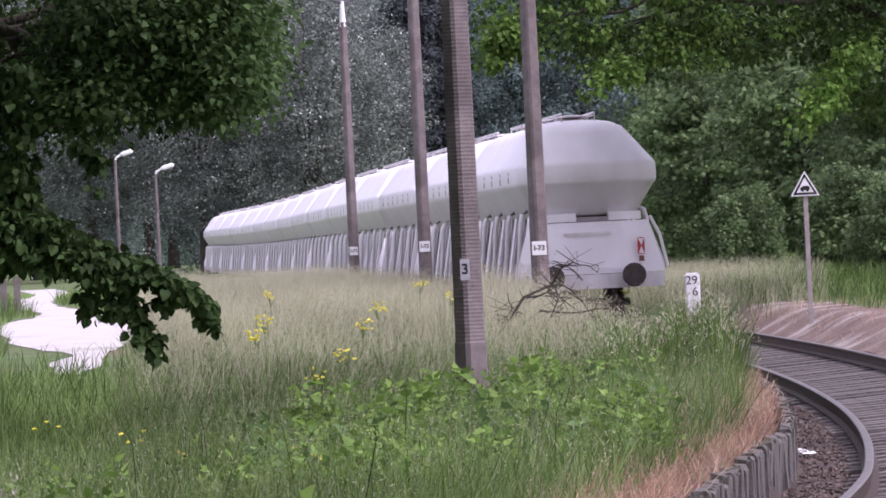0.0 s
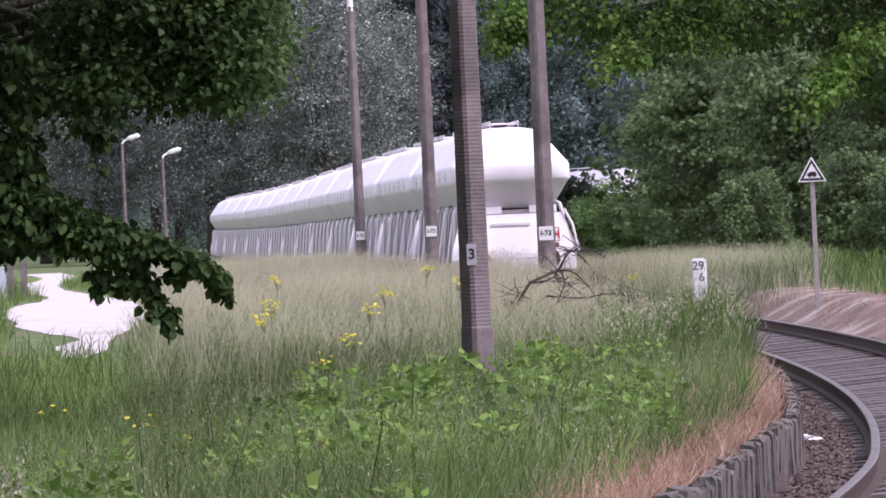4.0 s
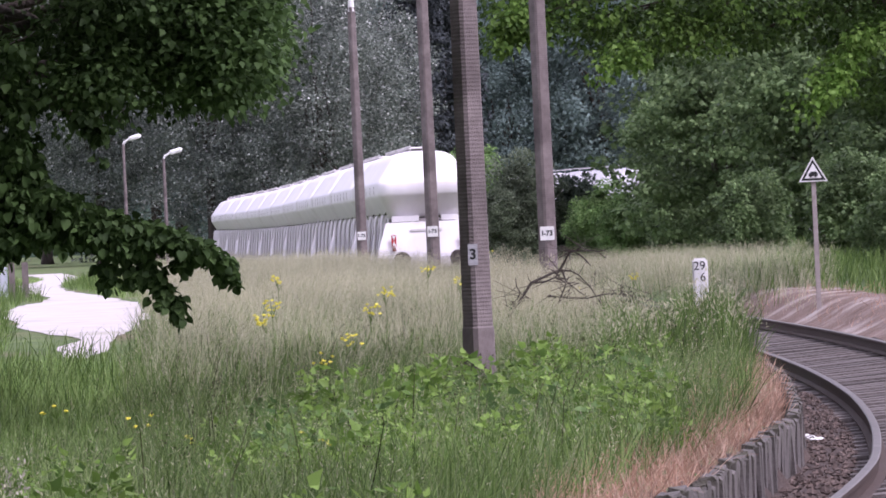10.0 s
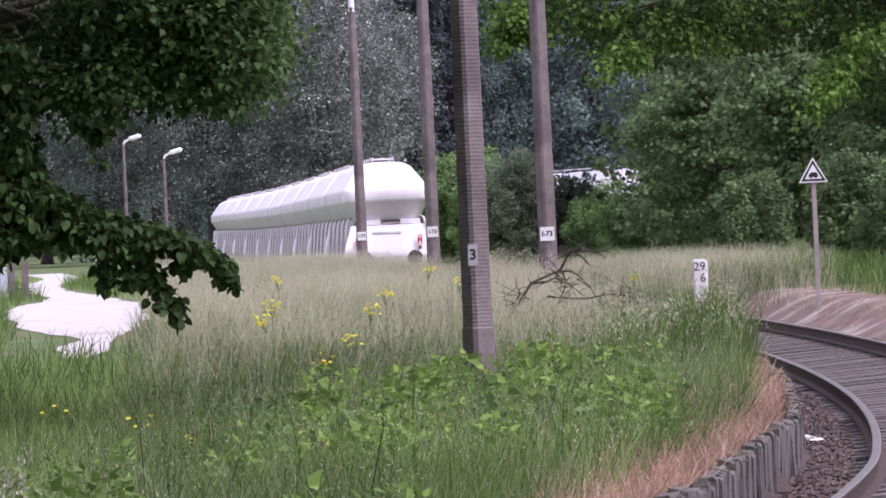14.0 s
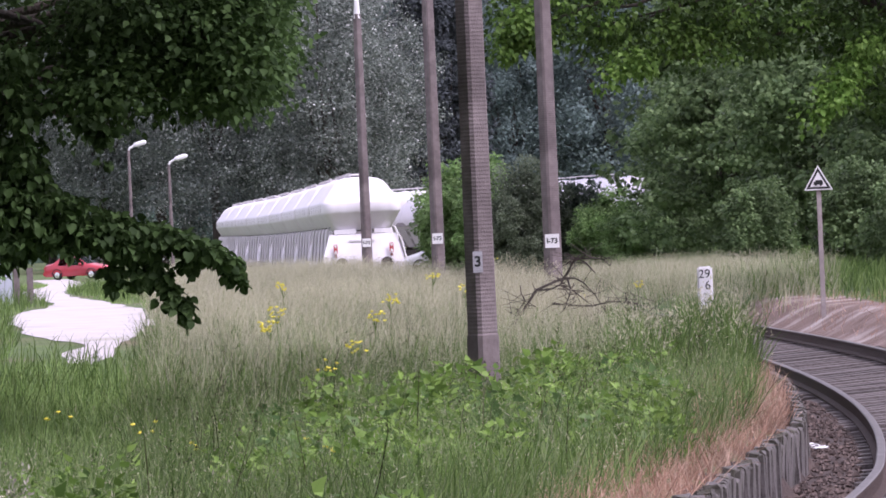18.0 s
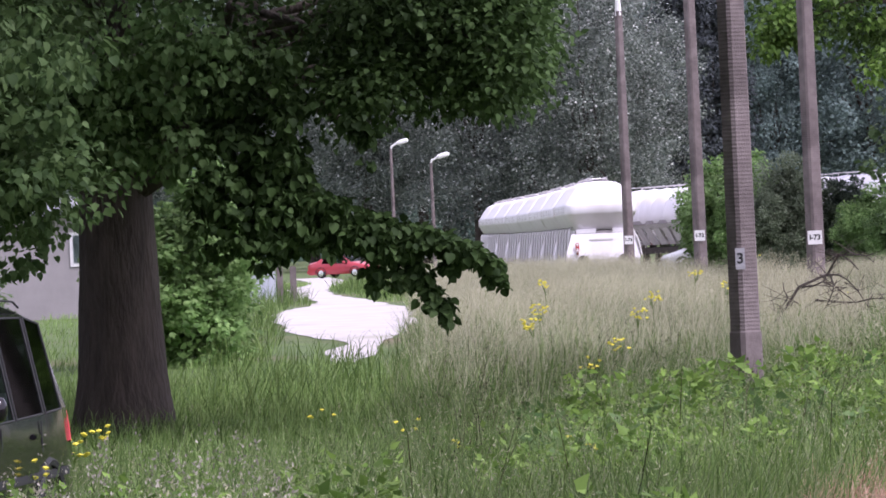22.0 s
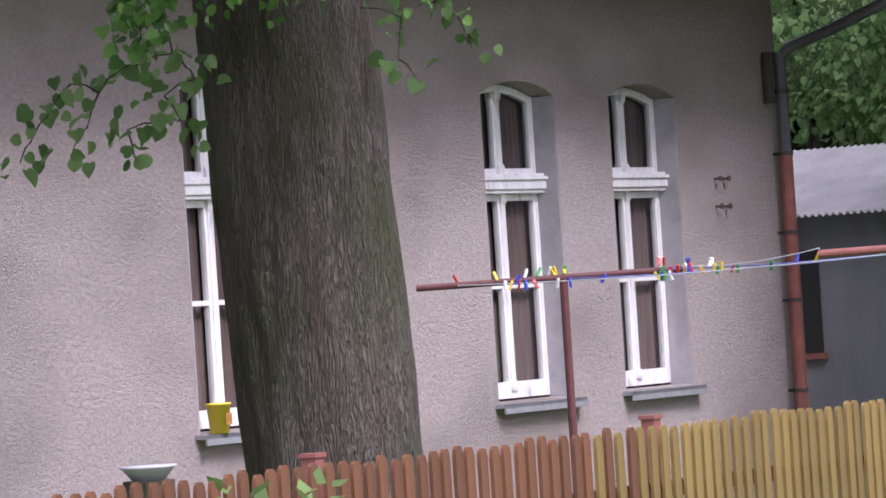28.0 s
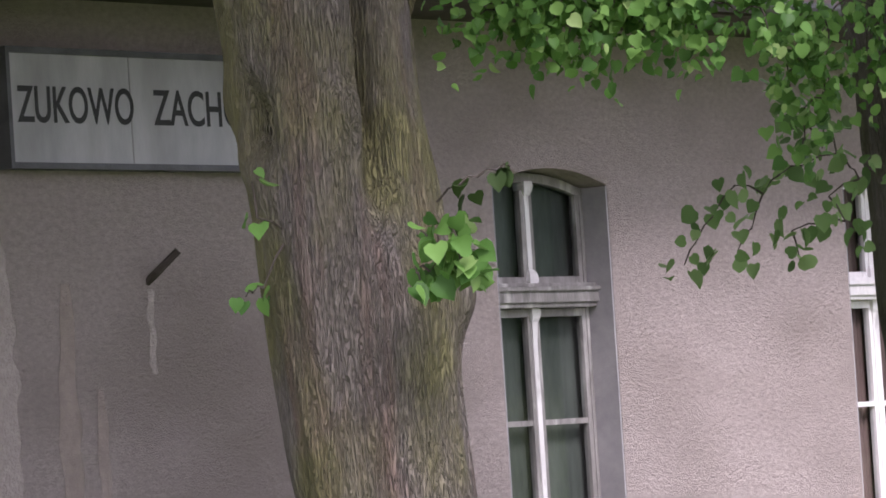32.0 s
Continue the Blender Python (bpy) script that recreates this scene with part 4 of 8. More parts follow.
def text_mesh(words, size, mat, name="lettering", squeeze=1.0, bold=0.0):
    cu = bpy.data.curves.new(name, "FONT")
    cu.body, cu.size, cu.align_x, cu.align_y, cu.extrude = words, size, "CENTER", "CENTER", 0.001
    cu.offset = bold
    ob = bpy.data.objects.new(name, cu)
    scene.collection.objects.link(ob)
    bpy.context.view_layer.update()
    me = bpy.data.meshes.new_from_object(ob.evaluated_get(bpy.context.evaluated_depsgraph_get()))
    bpy.data.objects.remove(ob)
    bpy.data.curves.remove(cu)
    me.materials.clear()
    me.materials.append(mat)
    for v in me.vertices:
        v.co.x *= squeeze
    return me


def plate_on(root, base_z, az, d, dz_plate, w, h, words, size, turn=0.0, front=0.17, shift=0.0, mat="white_paint", label="white plate with black numbers"):
    """A white number plate facing the viewer, fixed to a pole."""
    bm = boxes((-w / 2, w / 2, -0.006, 0.006, -h / 2, h / 2))
    ob = part("number_plate", bm, M[mat], root, label)
    m = pose(0, 0, 0, 0, 0, -az + turn)
    face = Matrix.Translation(root.matrix_world.translation + Vector((0, 0, dz_plate - base_z))) @ m @ Matrix.Translation((shift, -front, 0))
    bpy.context.view_layer.update()
    ob.matrix_parent_inverse = root.matrix_world.inverted()
    ob.matrix_basis = face
    tx = new("number", text_mesh(words, size, M["dark"], "number", 1.0, 0.004))
    tx.parent = ob
    tx.matrix_basis = pose(0, -0.0085, 0, 90)
    return ob


P3, b3 = pole("concrete_pole", "ribbed concrete line pole with a numbered plate in tall grass", 0.40, 47, 8.2, 0.262, 0.20, collar=0.82)
plate_on(P3, b3, 0.40, 47, 1.57, 0.10, 0.22, "3", 0.15, turn=0, front=0.15, shift=-0.02, mat="worn_plate", label="worn grey plate with a black number")
P4, b4 = pole("concrete_pole", "concrete line pole with a white numbered plate", 1.33, 82, 8.6, 0.28, 0.22)
plate_on(P4, b4, 1.33, 82, 1.72, 0.26, 0.25, "I-73", 0.13)
P2, b2 = pole("concrete_pole", "concrete line pole with a white numbered plate", -0.12, 111, 9.0, 0.28, 0.22)
plate_on(P2, b2, -0.12, 111, 1.87, 0.26, 0.26, "I-73", 0.13)
P1, b1 = pole("street_lamp", "tall concrete pole with a double lamp head", -1.02, 133, 8.6, 0.27, 0.19)
plate_on(P1, b1, -1.02, 133, 1.85, 0.25, 0.25, "I-73", 0.13)
PW, bw = pole("wrapped_pole", "pale concrete pole wrapped in brown sheet and torn plastic", -15.34, 19.6, 4.6, 0.30, 0.26, mat="pole_pale", turn=10, group="")
plate_on(PW, bw, -15.34, 19.6, 1.665, 0.185, 0.25, "-73", 0.125, front=0.19, shift=-0.028)


def lamp_heads():
    bm = bmesh.new()
    h = 8.65 - b1
    tube(bm, [(0, 0, h - 0.2), (0, 0, h + 0.55)], [0.11, 0.06], 8)
    part("cap", bm, M["white_paint"], P1)
    for s in (-1, 1):
        bm = bmesh.new()
        tube(bm, [(0, 0, h + 0.5), (s * 0.3, 0, h + 0.58), (s * 1.0, 0, h + 0.72)], [0.04, 0.04, 0.035], 6)
        arm = part("arm", bm, M["pipe_zinc"], P1)
        bm = bmesh.new()
        tube(bm, [(s * 0.55, 0, h + 0.64), (s * 0.7, 0, h + 0.67), (s * 1.05, 0, h + 0.74), (s * 1.15, 0, h + 0.74)], [0.04, 0.10, 0.12, 0.05], 8)
        part("lamp_head", bm, M["white_paint"], arm)


lamp_heads()


def small_lamp(az, d, top_z, face):
    x, y, z = place(az, d)
    root = thing("street_lamp", pose(x, y, z, 0, 0, -az), "slim grey street lamp with one curved arm", "street lamp", "lamps along the lane")
    h = top_z - z
    bm = bmesh.new()
    tube(bm, [(0, 0, 0), (0, 0, h * 0.6), (0, 0, h - 0.2)], [0.09, 0.075, 0.06], 8)
    part("post", bm, M["pole"], root)
    bm = bmesh.new()
    tube(bm, [(0, 0, h - 0.25), (face * 0.05, 0, h - 0.1), (face * 0.25, 0, h), (face * 0.3, 0, h + 0.02)], 0.05, 6)
    part("arm", bm, M["white_paint"], root)
    bm = bmesh.new()
    tube(bm, [(face * 0.22, 0, h), (face * 0.35, 0, h + 0.04), (face * 0.72, 0, h + 0.14), (face * 0.8, 0, h + 0.15)], [0.05, 0.11, 0.11, 0.04], 8)
    part("lamp_head", bm, M["white_paint"], root)


small_lamp(-3.48, 190, 5.7, 1)
small_lamp(-3.98, 200, 6.6, 1)


# ---- station building ----
WALL_AZ, WALL_P = radians(7.0), 17.5
U = Vector((math.sin(WALL_AZ), math.cos(WALL_AZ), 0))
NRM = Vector((math.cos(WALL_AZ), -math.sin(WALL_AZ), 0))
FOOT = -WALL_P * NRM
WALL = Matrix.Translation(FOOT) @ Matrix(((U.x, -NRM.x, 0, 0), (U.y, -NRM.y, 0, 0), (0, 0, 1, 0), (0, 0, 0, 1)))
# wall space: x along the wall (away), y into the building, z up
WINDOWS = [(33.12, 34.35), (30.97, 32.2), (26.67, 27.89), (22.64, 23.88)]
SETBACK = 0.075
SILL, ARCH, TOP = 1.05, 3.49, 3.60
S0, S1, WTOP = 6.0, 36.35, 4.66


def arch_z(u):
    return ARCH + (TOP - ARCH) * (1 - (2 * u - 1) ** 2)


def station_wall():
    """Front wall with real window openings, 0.45 m thick."""
    bm = bmesh.new()
    spans = sorted(WINDOWS)
    T = 0.45

    def slab(x0, x1, za0, za1, zb0, zb1):
        f = [bm.verts.new(p) for p in ((x0, 0, za0), (x1, 0, za1), (x1, 0, zb1), (x0, 0, zb0))]
        b = [bm.verts.new((v.co.x, T, v.co.z)) for v in f]
        bm.faces.new(f)
        bm.faces.new(b[::-1])
        for i in range(4):
            j = (i + 1) % 4
            bm.faces.new((f[i], b[i], b[j], f[j]))

    x = S0
    for a, b in spans:
        slab(x, a, -0.3, -0.3, WTOP, WTOP)
        slab(a, b, -0.3, -0.3, SILL, SILL)
        for k in range(8):
            u0, u1 = k / 8, (k + 1) / 8
            slab(a + (b - a) * u0, a + (b - a) * u1, arch_z(u0), arch_z(u1), WTOP, WTOP)
        x = b
    slab(x, S1, -0.3, -0.3, WTOP, WTOP)
    bmesh.ops.remove_doubles(bm, verts=bm.verts, dist=0.0005)
    bmesh.ops.recalc_face_normals(bm, faces=bm.faces)
    return bm


station = thing("station_building", WALL, "old railway station with rough plaster walls and tall arched windows", "building")
part("front_wall", station_wall(), M["render_wall"], station)
part("end_wall", boxes((S1 - 0.45, S1 - 0.002, 0.45, 9, -0.3, WTOP), (S0, S0 + 0.4, 0.45, 9, -0.3, WTOP)), M["render_wall"], station)
part("back_wall", boxes((S0, S1, 9, 9.4, -0.3, WTOP)), M["render_wall"], station)
# Near-black sheets inside: the unlit room's shade is put into their colour.
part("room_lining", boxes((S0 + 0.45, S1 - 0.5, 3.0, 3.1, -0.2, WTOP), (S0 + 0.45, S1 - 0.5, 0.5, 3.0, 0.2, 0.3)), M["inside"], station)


def roof():
    bm = bmesh.new()
    o = 1.15
    pts = [(-o, WTOP - 0.18), (4.7, WTOP + 2.6), (9.4 + o, WTOP - 0.18), (9.4 + o, WTOP - 0.05), (4.7, WTOP + 2.75), (-o, WTOP - 0.02)]
    ring_loft(bm, [[(x, y, z) for y, z in pts] for x in (S0 - 0.6, S1 + 0.5)])
    return bm


part("roof", roof(), M["under"], station, "dark overhanging roof")
part("eaves_board", boxes((S0 - 0.6, S1 + 0.5, -1.1, 0.0, WTOP - 0.14, WTOP - 0.10)), M["under"], station, "dark boarded eaves")



# ---- trees ----
LM = (M["bark"], M["linden"])
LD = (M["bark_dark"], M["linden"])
R5 = random.Random(21)


def spread(n, *spans):
    """Clump centres strewn in a box given by its three spans."""
    return [[R5.uniform(*s) for s in spans] for _ in range(n)]


def drooping(n, a, b, wide, hang=0.5):
    """Clump centres along a sagging branch from a to b."""
    out = []
    for i in range(n):
        u = R5.random()
        p = [a[k] + (b[k] - a[k]) * u + R5.uniform(-wide, wide) * (1.1 - 0.6 * u) for k in range(3)]
        p[2] += hang * math.sin(u * math.pi) - R5.random() * 0.15
        out.append(p)
    return out


skirt = spread(60, (-4.2, -0.9), (-4.6, -2.0), (2.2, 3.4)) + spread(40, (-1.0, 1.2), (-4.6, -3.0), (2.95, 3.9)) + \
    spread(150, (2.9, 4.7), (-4.7, -1.5), (3.38, 4.7)) + spread(40, (4.2, 4.75), (-4.5, -2.0), (3.6, 5.1)) + spread(90, (-5.4, 0.6), (-4.4, 2.0), (3.0, 4.7))


def between(n, upper, lower, y0, y1, inset=0.1):
    """Clump centres between an upper and a lower outline, given as (x, z) pairs."""
    out = []
    for _ in range(n):
        x = R5.uniform(upper[0][0], upper[-1][0])
        a, b = spline(lower, x) + inset, spline(upper, x) - inset
        out.append([x, R5.uniform(y0, y1), a + (max(a, b) - a) * R5.random() ** 0.8])
    return out


hanging = between(420, [(2.0, 3.1), (2.6, 2.68), (3.14, 2.37), (3.41, 2.24), (3.68, 2.16), (3.95, 2.05), (4.12, 1.95), (4.25, 1.88), (4.36, 1.8)],
                  [(2.0, 1.7), (2.5, 1.8), (2.87, 1.84), (3.14, 1.80), (3.41, 1.78), (3.62, 1.84), (3.79, 1.92), (3.95, 1.85), (4.12, 1.80), (4.25, 1.76), (4.36, 1.7)], -4.8, -4.1, 0.05) + \
    drooping(26, (3.55, -4.5, 1.86), (3.78, -4.6, 1.52), 0.045, 0.0) + drooping(16, (3.78, -4.6, 1.52), (3.93, -4.6, 1.32), 0.025, 0.0) + drooping(9, (4.3, -4.5, 1.8), (4.47, -4.6, 1.66), 0.025, 0.0) + \
    drooping(8, (3.18, -4.5, 1.84), (3.25, -4.6, 1.64), 0.03, 0.0) + drooping(8, (3.42, -4.5, 1.82), (3.47, -4.6, 1.63), 0.03, 0.0) + drooping(6, (3.95, -4.5, 1.86), (3.93, -4.6, 1.76), 0.03, 0.0) + \
    spread(430, (1.4, 2.5), (-4.9, -3.4), (1.95, 4.0)) + drooping(16, (2.95, -4.5, 3.4), (3.2, -4.5, 2.95), 0.08, 0.0)
# Near-side clumps take the lighter leaf tone, as light painted on the crown.
near_left = spread(90, (-1.6, 1.7), (-5.0, -4.2), (2.75, 4.1))
near_top = spread(60, (-2.2, 1.9), (-5.2, -4.4), (3.75, 4.8))
# Unseen leaf clumps overhead, added to shade the crown and darken reflections.
high_a = spread(120, (-6, 4.5), (-6, 5), (8.0, 14.0))
PIVOT = (2.0, -4.4, 2.5)
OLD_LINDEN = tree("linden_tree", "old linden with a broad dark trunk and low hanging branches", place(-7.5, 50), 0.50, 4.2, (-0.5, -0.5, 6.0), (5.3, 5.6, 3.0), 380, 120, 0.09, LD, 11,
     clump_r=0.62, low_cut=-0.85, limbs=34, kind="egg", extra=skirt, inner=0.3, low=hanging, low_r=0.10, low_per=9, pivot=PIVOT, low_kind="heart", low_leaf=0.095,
     more=(("outer_leaves", near_left, 0.36, 46, 0.085, M["linden_mid"]), ("outer_leaves", near_top, 0.36, 46, 0.085, M["linden_mid"]), ("unseen_shade_crown", high_a, 1.3, 40, 0.4, M["linden"])))
# Clumps above the view are added to darken the van's reflections.
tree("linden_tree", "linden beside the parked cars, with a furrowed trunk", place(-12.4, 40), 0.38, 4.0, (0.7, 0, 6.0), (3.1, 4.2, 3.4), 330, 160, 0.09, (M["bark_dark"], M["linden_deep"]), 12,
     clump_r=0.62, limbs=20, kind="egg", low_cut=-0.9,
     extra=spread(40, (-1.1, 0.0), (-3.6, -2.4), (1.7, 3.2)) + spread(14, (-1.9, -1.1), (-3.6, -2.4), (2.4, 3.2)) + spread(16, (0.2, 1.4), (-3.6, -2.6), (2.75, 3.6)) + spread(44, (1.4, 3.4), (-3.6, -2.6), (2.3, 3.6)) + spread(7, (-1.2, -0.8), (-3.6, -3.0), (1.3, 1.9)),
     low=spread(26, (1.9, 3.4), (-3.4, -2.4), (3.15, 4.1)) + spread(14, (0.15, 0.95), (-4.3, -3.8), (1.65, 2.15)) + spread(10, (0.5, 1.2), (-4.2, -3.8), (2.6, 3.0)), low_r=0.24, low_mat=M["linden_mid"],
     more=(("outer_leaves", spread(110, (-1.4, 3.8), (-4.5, -3.2), (2.5, 4.6)), 0.36, 44, 0.082, M["linden_deep"]), ("unseen_shade_crown", spread(120, (1.5, 6), (-3, 5), (7.5, 12.0)), 1.6, 40, 0.5, M["linden"])))
# More unseen clumps are added on top, again for darker reflections.
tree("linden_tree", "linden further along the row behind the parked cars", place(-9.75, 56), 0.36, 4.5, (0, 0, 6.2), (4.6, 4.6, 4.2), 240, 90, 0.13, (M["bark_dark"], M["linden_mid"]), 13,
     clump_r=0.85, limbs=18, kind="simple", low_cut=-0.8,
     more=(("outer_leaves", spread(60, (-1.5, 3.2), (-4.6, -3.5), (2.4, 5.2)), 0.42, 40, 0.10, M["linden_mid"]), ("outer_leaves", spread(26, (0.2, 1.9), (-4.6, -3.4), (1.7, 2.9)), 0.34, 34, 0.10, M["linden_mid"]), ("unseen_shade_crown", spread(110, (-6, 6), (-5, 5), (9.0, 15.0)), 1.5, 40, 0.45, M["linden"])))
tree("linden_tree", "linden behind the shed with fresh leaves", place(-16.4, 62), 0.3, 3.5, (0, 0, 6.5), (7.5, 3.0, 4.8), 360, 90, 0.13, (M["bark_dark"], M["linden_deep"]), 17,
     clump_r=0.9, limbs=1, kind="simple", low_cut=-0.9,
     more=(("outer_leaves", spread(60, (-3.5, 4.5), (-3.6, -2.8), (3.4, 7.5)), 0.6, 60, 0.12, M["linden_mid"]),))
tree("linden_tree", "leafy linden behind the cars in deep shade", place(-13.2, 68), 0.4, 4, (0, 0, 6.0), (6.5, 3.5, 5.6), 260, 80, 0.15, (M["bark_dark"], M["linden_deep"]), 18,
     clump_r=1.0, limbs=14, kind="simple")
# trunks before the station wall: branches hang from above the view
# Crowns above the view are set, and clumps added, to shade the wall.
tree("linden_tree", "linden trunk with mossy bark before the station wall", place(-24.42, 24), 0.48, 5.4, (0.1, -0.6, 7.7), (1.5, 1.3, 1.0), 26, 60, 0.12, LM, 14,
     clump_r=0.7, limbs=8, lean=(-0.33, 0), knots=((0.43, 3.95, 0.14, 0.17), (0.43, 4.25, 0.4, 0.10), (3.57, 4.3, 0.6, 0.08), (-0.6, 1.7, 0.3, 0.04)), top=0.93, flare=0.12, segs=130, trunk_n=110)
tree("linden_tree", "knotted linden trunk with green sprouts before the station wall", place(-31.82, 19), 0.355, 5.0, (-0.8, 1.6, 7.5), (2.6, 2.6, 1.6), 160, 100, 0.12, (M["bark_mossy"], M["linden_lit"]), 15,
     clump_r=0.7, limbs=8, more=(("unseen_shade_crown", spread(250, (-4.6, 2.2), (-3.4, 4.6), (5.7, 9.5)), 1.0, 45, 0.38, M["linden"]),), lean=(-0.50, 0), knots=((0.56, 2.64, 0.17, 0.26), (0.5, 2.95, 0.35, 0.09), (3.7, 3.5, 0.16, 0.13), (3.6, 3.95, 0.4, 0.10),
     (-0.46, 4.0, 0.5, -0.45, 0.13), (-0.55, 3.42, 0.28, -0.36, 0.12), (-0.66, 3.1, 0.16, -0.16, 0.11), (-0.12, 3.9, 0.8, 0.10, 0.28), (-1.85, 3.4, 0.14, -0.34, 0.16), (-2.15, 3.22, 0.13, 0.10, 0.2), (-0.78, 3.42, 0.10, 0.13, 0.14), (-0.75, 3.9, 0.4, 0.09), (-0.8, 3.35, 0.18, 0.06), (-1.6, 3.0, 0.5, 0.05), (-0.1, 2.55, 0.3, 0.12), (-2.0, 1.9, 0.5, 0.04)), top=1.14, flare=0.06, segs=150, trunk_n=150)
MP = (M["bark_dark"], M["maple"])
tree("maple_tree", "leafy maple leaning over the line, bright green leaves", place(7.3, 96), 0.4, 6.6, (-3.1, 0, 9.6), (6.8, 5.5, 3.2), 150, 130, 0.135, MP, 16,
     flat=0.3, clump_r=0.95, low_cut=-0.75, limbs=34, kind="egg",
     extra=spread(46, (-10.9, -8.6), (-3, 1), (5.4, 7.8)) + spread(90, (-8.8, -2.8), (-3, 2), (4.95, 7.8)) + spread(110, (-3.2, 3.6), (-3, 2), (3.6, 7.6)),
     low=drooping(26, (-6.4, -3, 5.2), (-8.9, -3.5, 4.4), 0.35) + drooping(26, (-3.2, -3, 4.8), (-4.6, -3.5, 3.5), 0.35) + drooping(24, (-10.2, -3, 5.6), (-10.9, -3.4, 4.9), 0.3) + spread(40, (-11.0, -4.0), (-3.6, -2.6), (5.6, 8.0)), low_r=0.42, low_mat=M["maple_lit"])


def copies(ob, spots, seed):
    rng = random.Random(seed)
    for az, d, k in spots:
        x, y, z = place(az, d)
        c = copy_thing(ob, pose(x, y, z - 0.1, 0, 0, rng.uniform(0, 360)))
        c.scale = (k, k, k)


BU = (M["bark_dark"], M["bush"])
rt = tree("broadleaf_tree", "dense leafy tree at the edge of the wood", place(4.9, 150), 0.22, 3.0, (0, 0, 4.6), (3.7, 3.4, 4.4), 170, 150, 0.2, BU, 31,
          kind="spray", clump_r=1.05, limbs=12, group="trees along the line", flat=0.34)
copies(rt, [(3.6, 165, 0.95), (6.5, 140, 1.1), (3.4, 190, 0.95), (4.2, 200, 1.7), (5.7, 205, 1.8), (7.2, 195, 1.6), (4.05, 230, 1.8), (4.9, 260, 2.6), (6.6, 250, 2.5), (4.9, 285, 2.6)], 3)
copies(rt, [(-18.3, 74, 0.95), (-17.0, 78, 1.0), (-19.6, 82, 1.0), (-15.8, 80, 1.0)], 12)
bu = tree("bush", "rounded leafy bush beyond the meadow", place(3.3, 205), 0.1, 1.0, (0, 0, 2.6), (2.5, 2.3, 2.7), 130, 80, 0.2, BU, 32,
          kind="spray", clump_r=0.62, limbs=8, category="bush", group="bushes beyond the meadow", flat=0.75)
copies(bu, [(2.9, 208, 0.62), (3.0, 180, 0.6), (5.3, 125, 0.6), (3.9, 135, 0.55), (6.2, 118, 0.6), (3.2, 228, 0.6), (5.9, 112, 0.5)], 4)
fb = tree("bush", "light green rounded bush before the dark forest", place(0.34, 206), 0.1, 1.0, (0, 0, 2.6), (2.0, 2.0, 2.9), 150, 90, 0.19, (M["bark_dark"], M["fresh_bush"]), 37,
          kind="spray", clump_r=0.55, limbs=8, category="bush", group="bushes beyond the meadow", flat=0.75)
copies(fb, [(0.12, 208, 0.98), (0.62, 203, 0.92), (2.05, 196, 0.66), (2.3, 192, 0.55), (1.85, 198, 0.5), (-0.02, 212, 0.62)], 9)
wl = tree("willow_bush", "grey-green willow bush before the dark forest", place(0.98, 200), 0.09, 1.0, (0, 0, 2.5), (1.5, 1.5, 2.7), 140, 90, 0.17, (M["bark_dark"], M["grey_bush"]), 38,
          kind="simple", clump_r=0.45, limbs=8, category="bush", group="bushes beyond the meadow", flat=0.9, droop=-0.3)
copies(wl, [(1.2, 202, 0.9), (0.82, 199, 0.72)], 14)
pn = tree("young_pine", "small dark pine among the bushes", place(1.74, 203), 0.09, 3.0, (0, 0, 1.8), (1.05, 1.05, 2.0), 130, 70, 0.22, (M["bark_dark"], M["pine"]), 33,
          kind="spray", clump_r=0.36, limbs=8, droop=-0.6, group="bushes beyond the meadow", width=0.5)
copies(pn, [(1.52, 205, 0.72), (1.92, 207, 0.75), (1.64, 210, 0.7)], 5)
wi = tree("poplar_tree", "tall poplar with silvery leaves stirred by wind", place(-1.5, 345), 0.4, 9, (0, 0, 13), (6.5, 6, 11.5), 420, 110, 0.21, (M["bark_dark"], M["willow"]), 34,
          kind="spray", clump_r=1.3, limbs=16, group="poplars behind the train", flat=0.8)
copies(wi, [(-2.9, 350, 1.0), (-4.3, 360, 1.05), (-5.8, 370, 1.0), (-0.9, 385, 1.0), (-2.2, 395, 1.3), (-3.6, 400, 1.3), (-1.75, 425, 1.4), (-5.0, 410, 1.3), (-7.4, 380, 1.2)], 6)
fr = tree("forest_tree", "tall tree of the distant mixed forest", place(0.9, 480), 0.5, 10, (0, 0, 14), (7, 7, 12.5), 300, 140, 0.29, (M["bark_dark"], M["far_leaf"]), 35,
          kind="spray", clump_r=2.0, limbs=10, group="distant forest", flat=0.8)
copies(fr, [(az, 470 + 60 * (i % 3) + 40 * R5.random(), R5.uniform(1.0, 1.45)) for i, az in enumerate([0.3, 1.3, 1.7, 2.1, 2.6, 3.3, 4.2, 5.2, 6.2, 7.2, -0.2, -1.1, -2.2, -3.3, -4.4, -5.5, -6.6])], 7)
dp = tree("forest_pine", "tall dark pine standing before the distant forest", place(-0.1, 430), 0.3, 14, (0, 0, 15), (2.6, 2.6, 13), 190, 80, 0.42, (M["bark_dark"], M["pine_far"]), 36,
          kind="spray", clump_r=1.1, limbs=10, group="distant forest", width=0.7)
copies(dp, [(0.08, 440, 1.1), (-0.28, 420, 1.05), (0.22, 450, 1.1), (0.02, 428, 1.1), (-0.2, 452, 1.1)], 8)


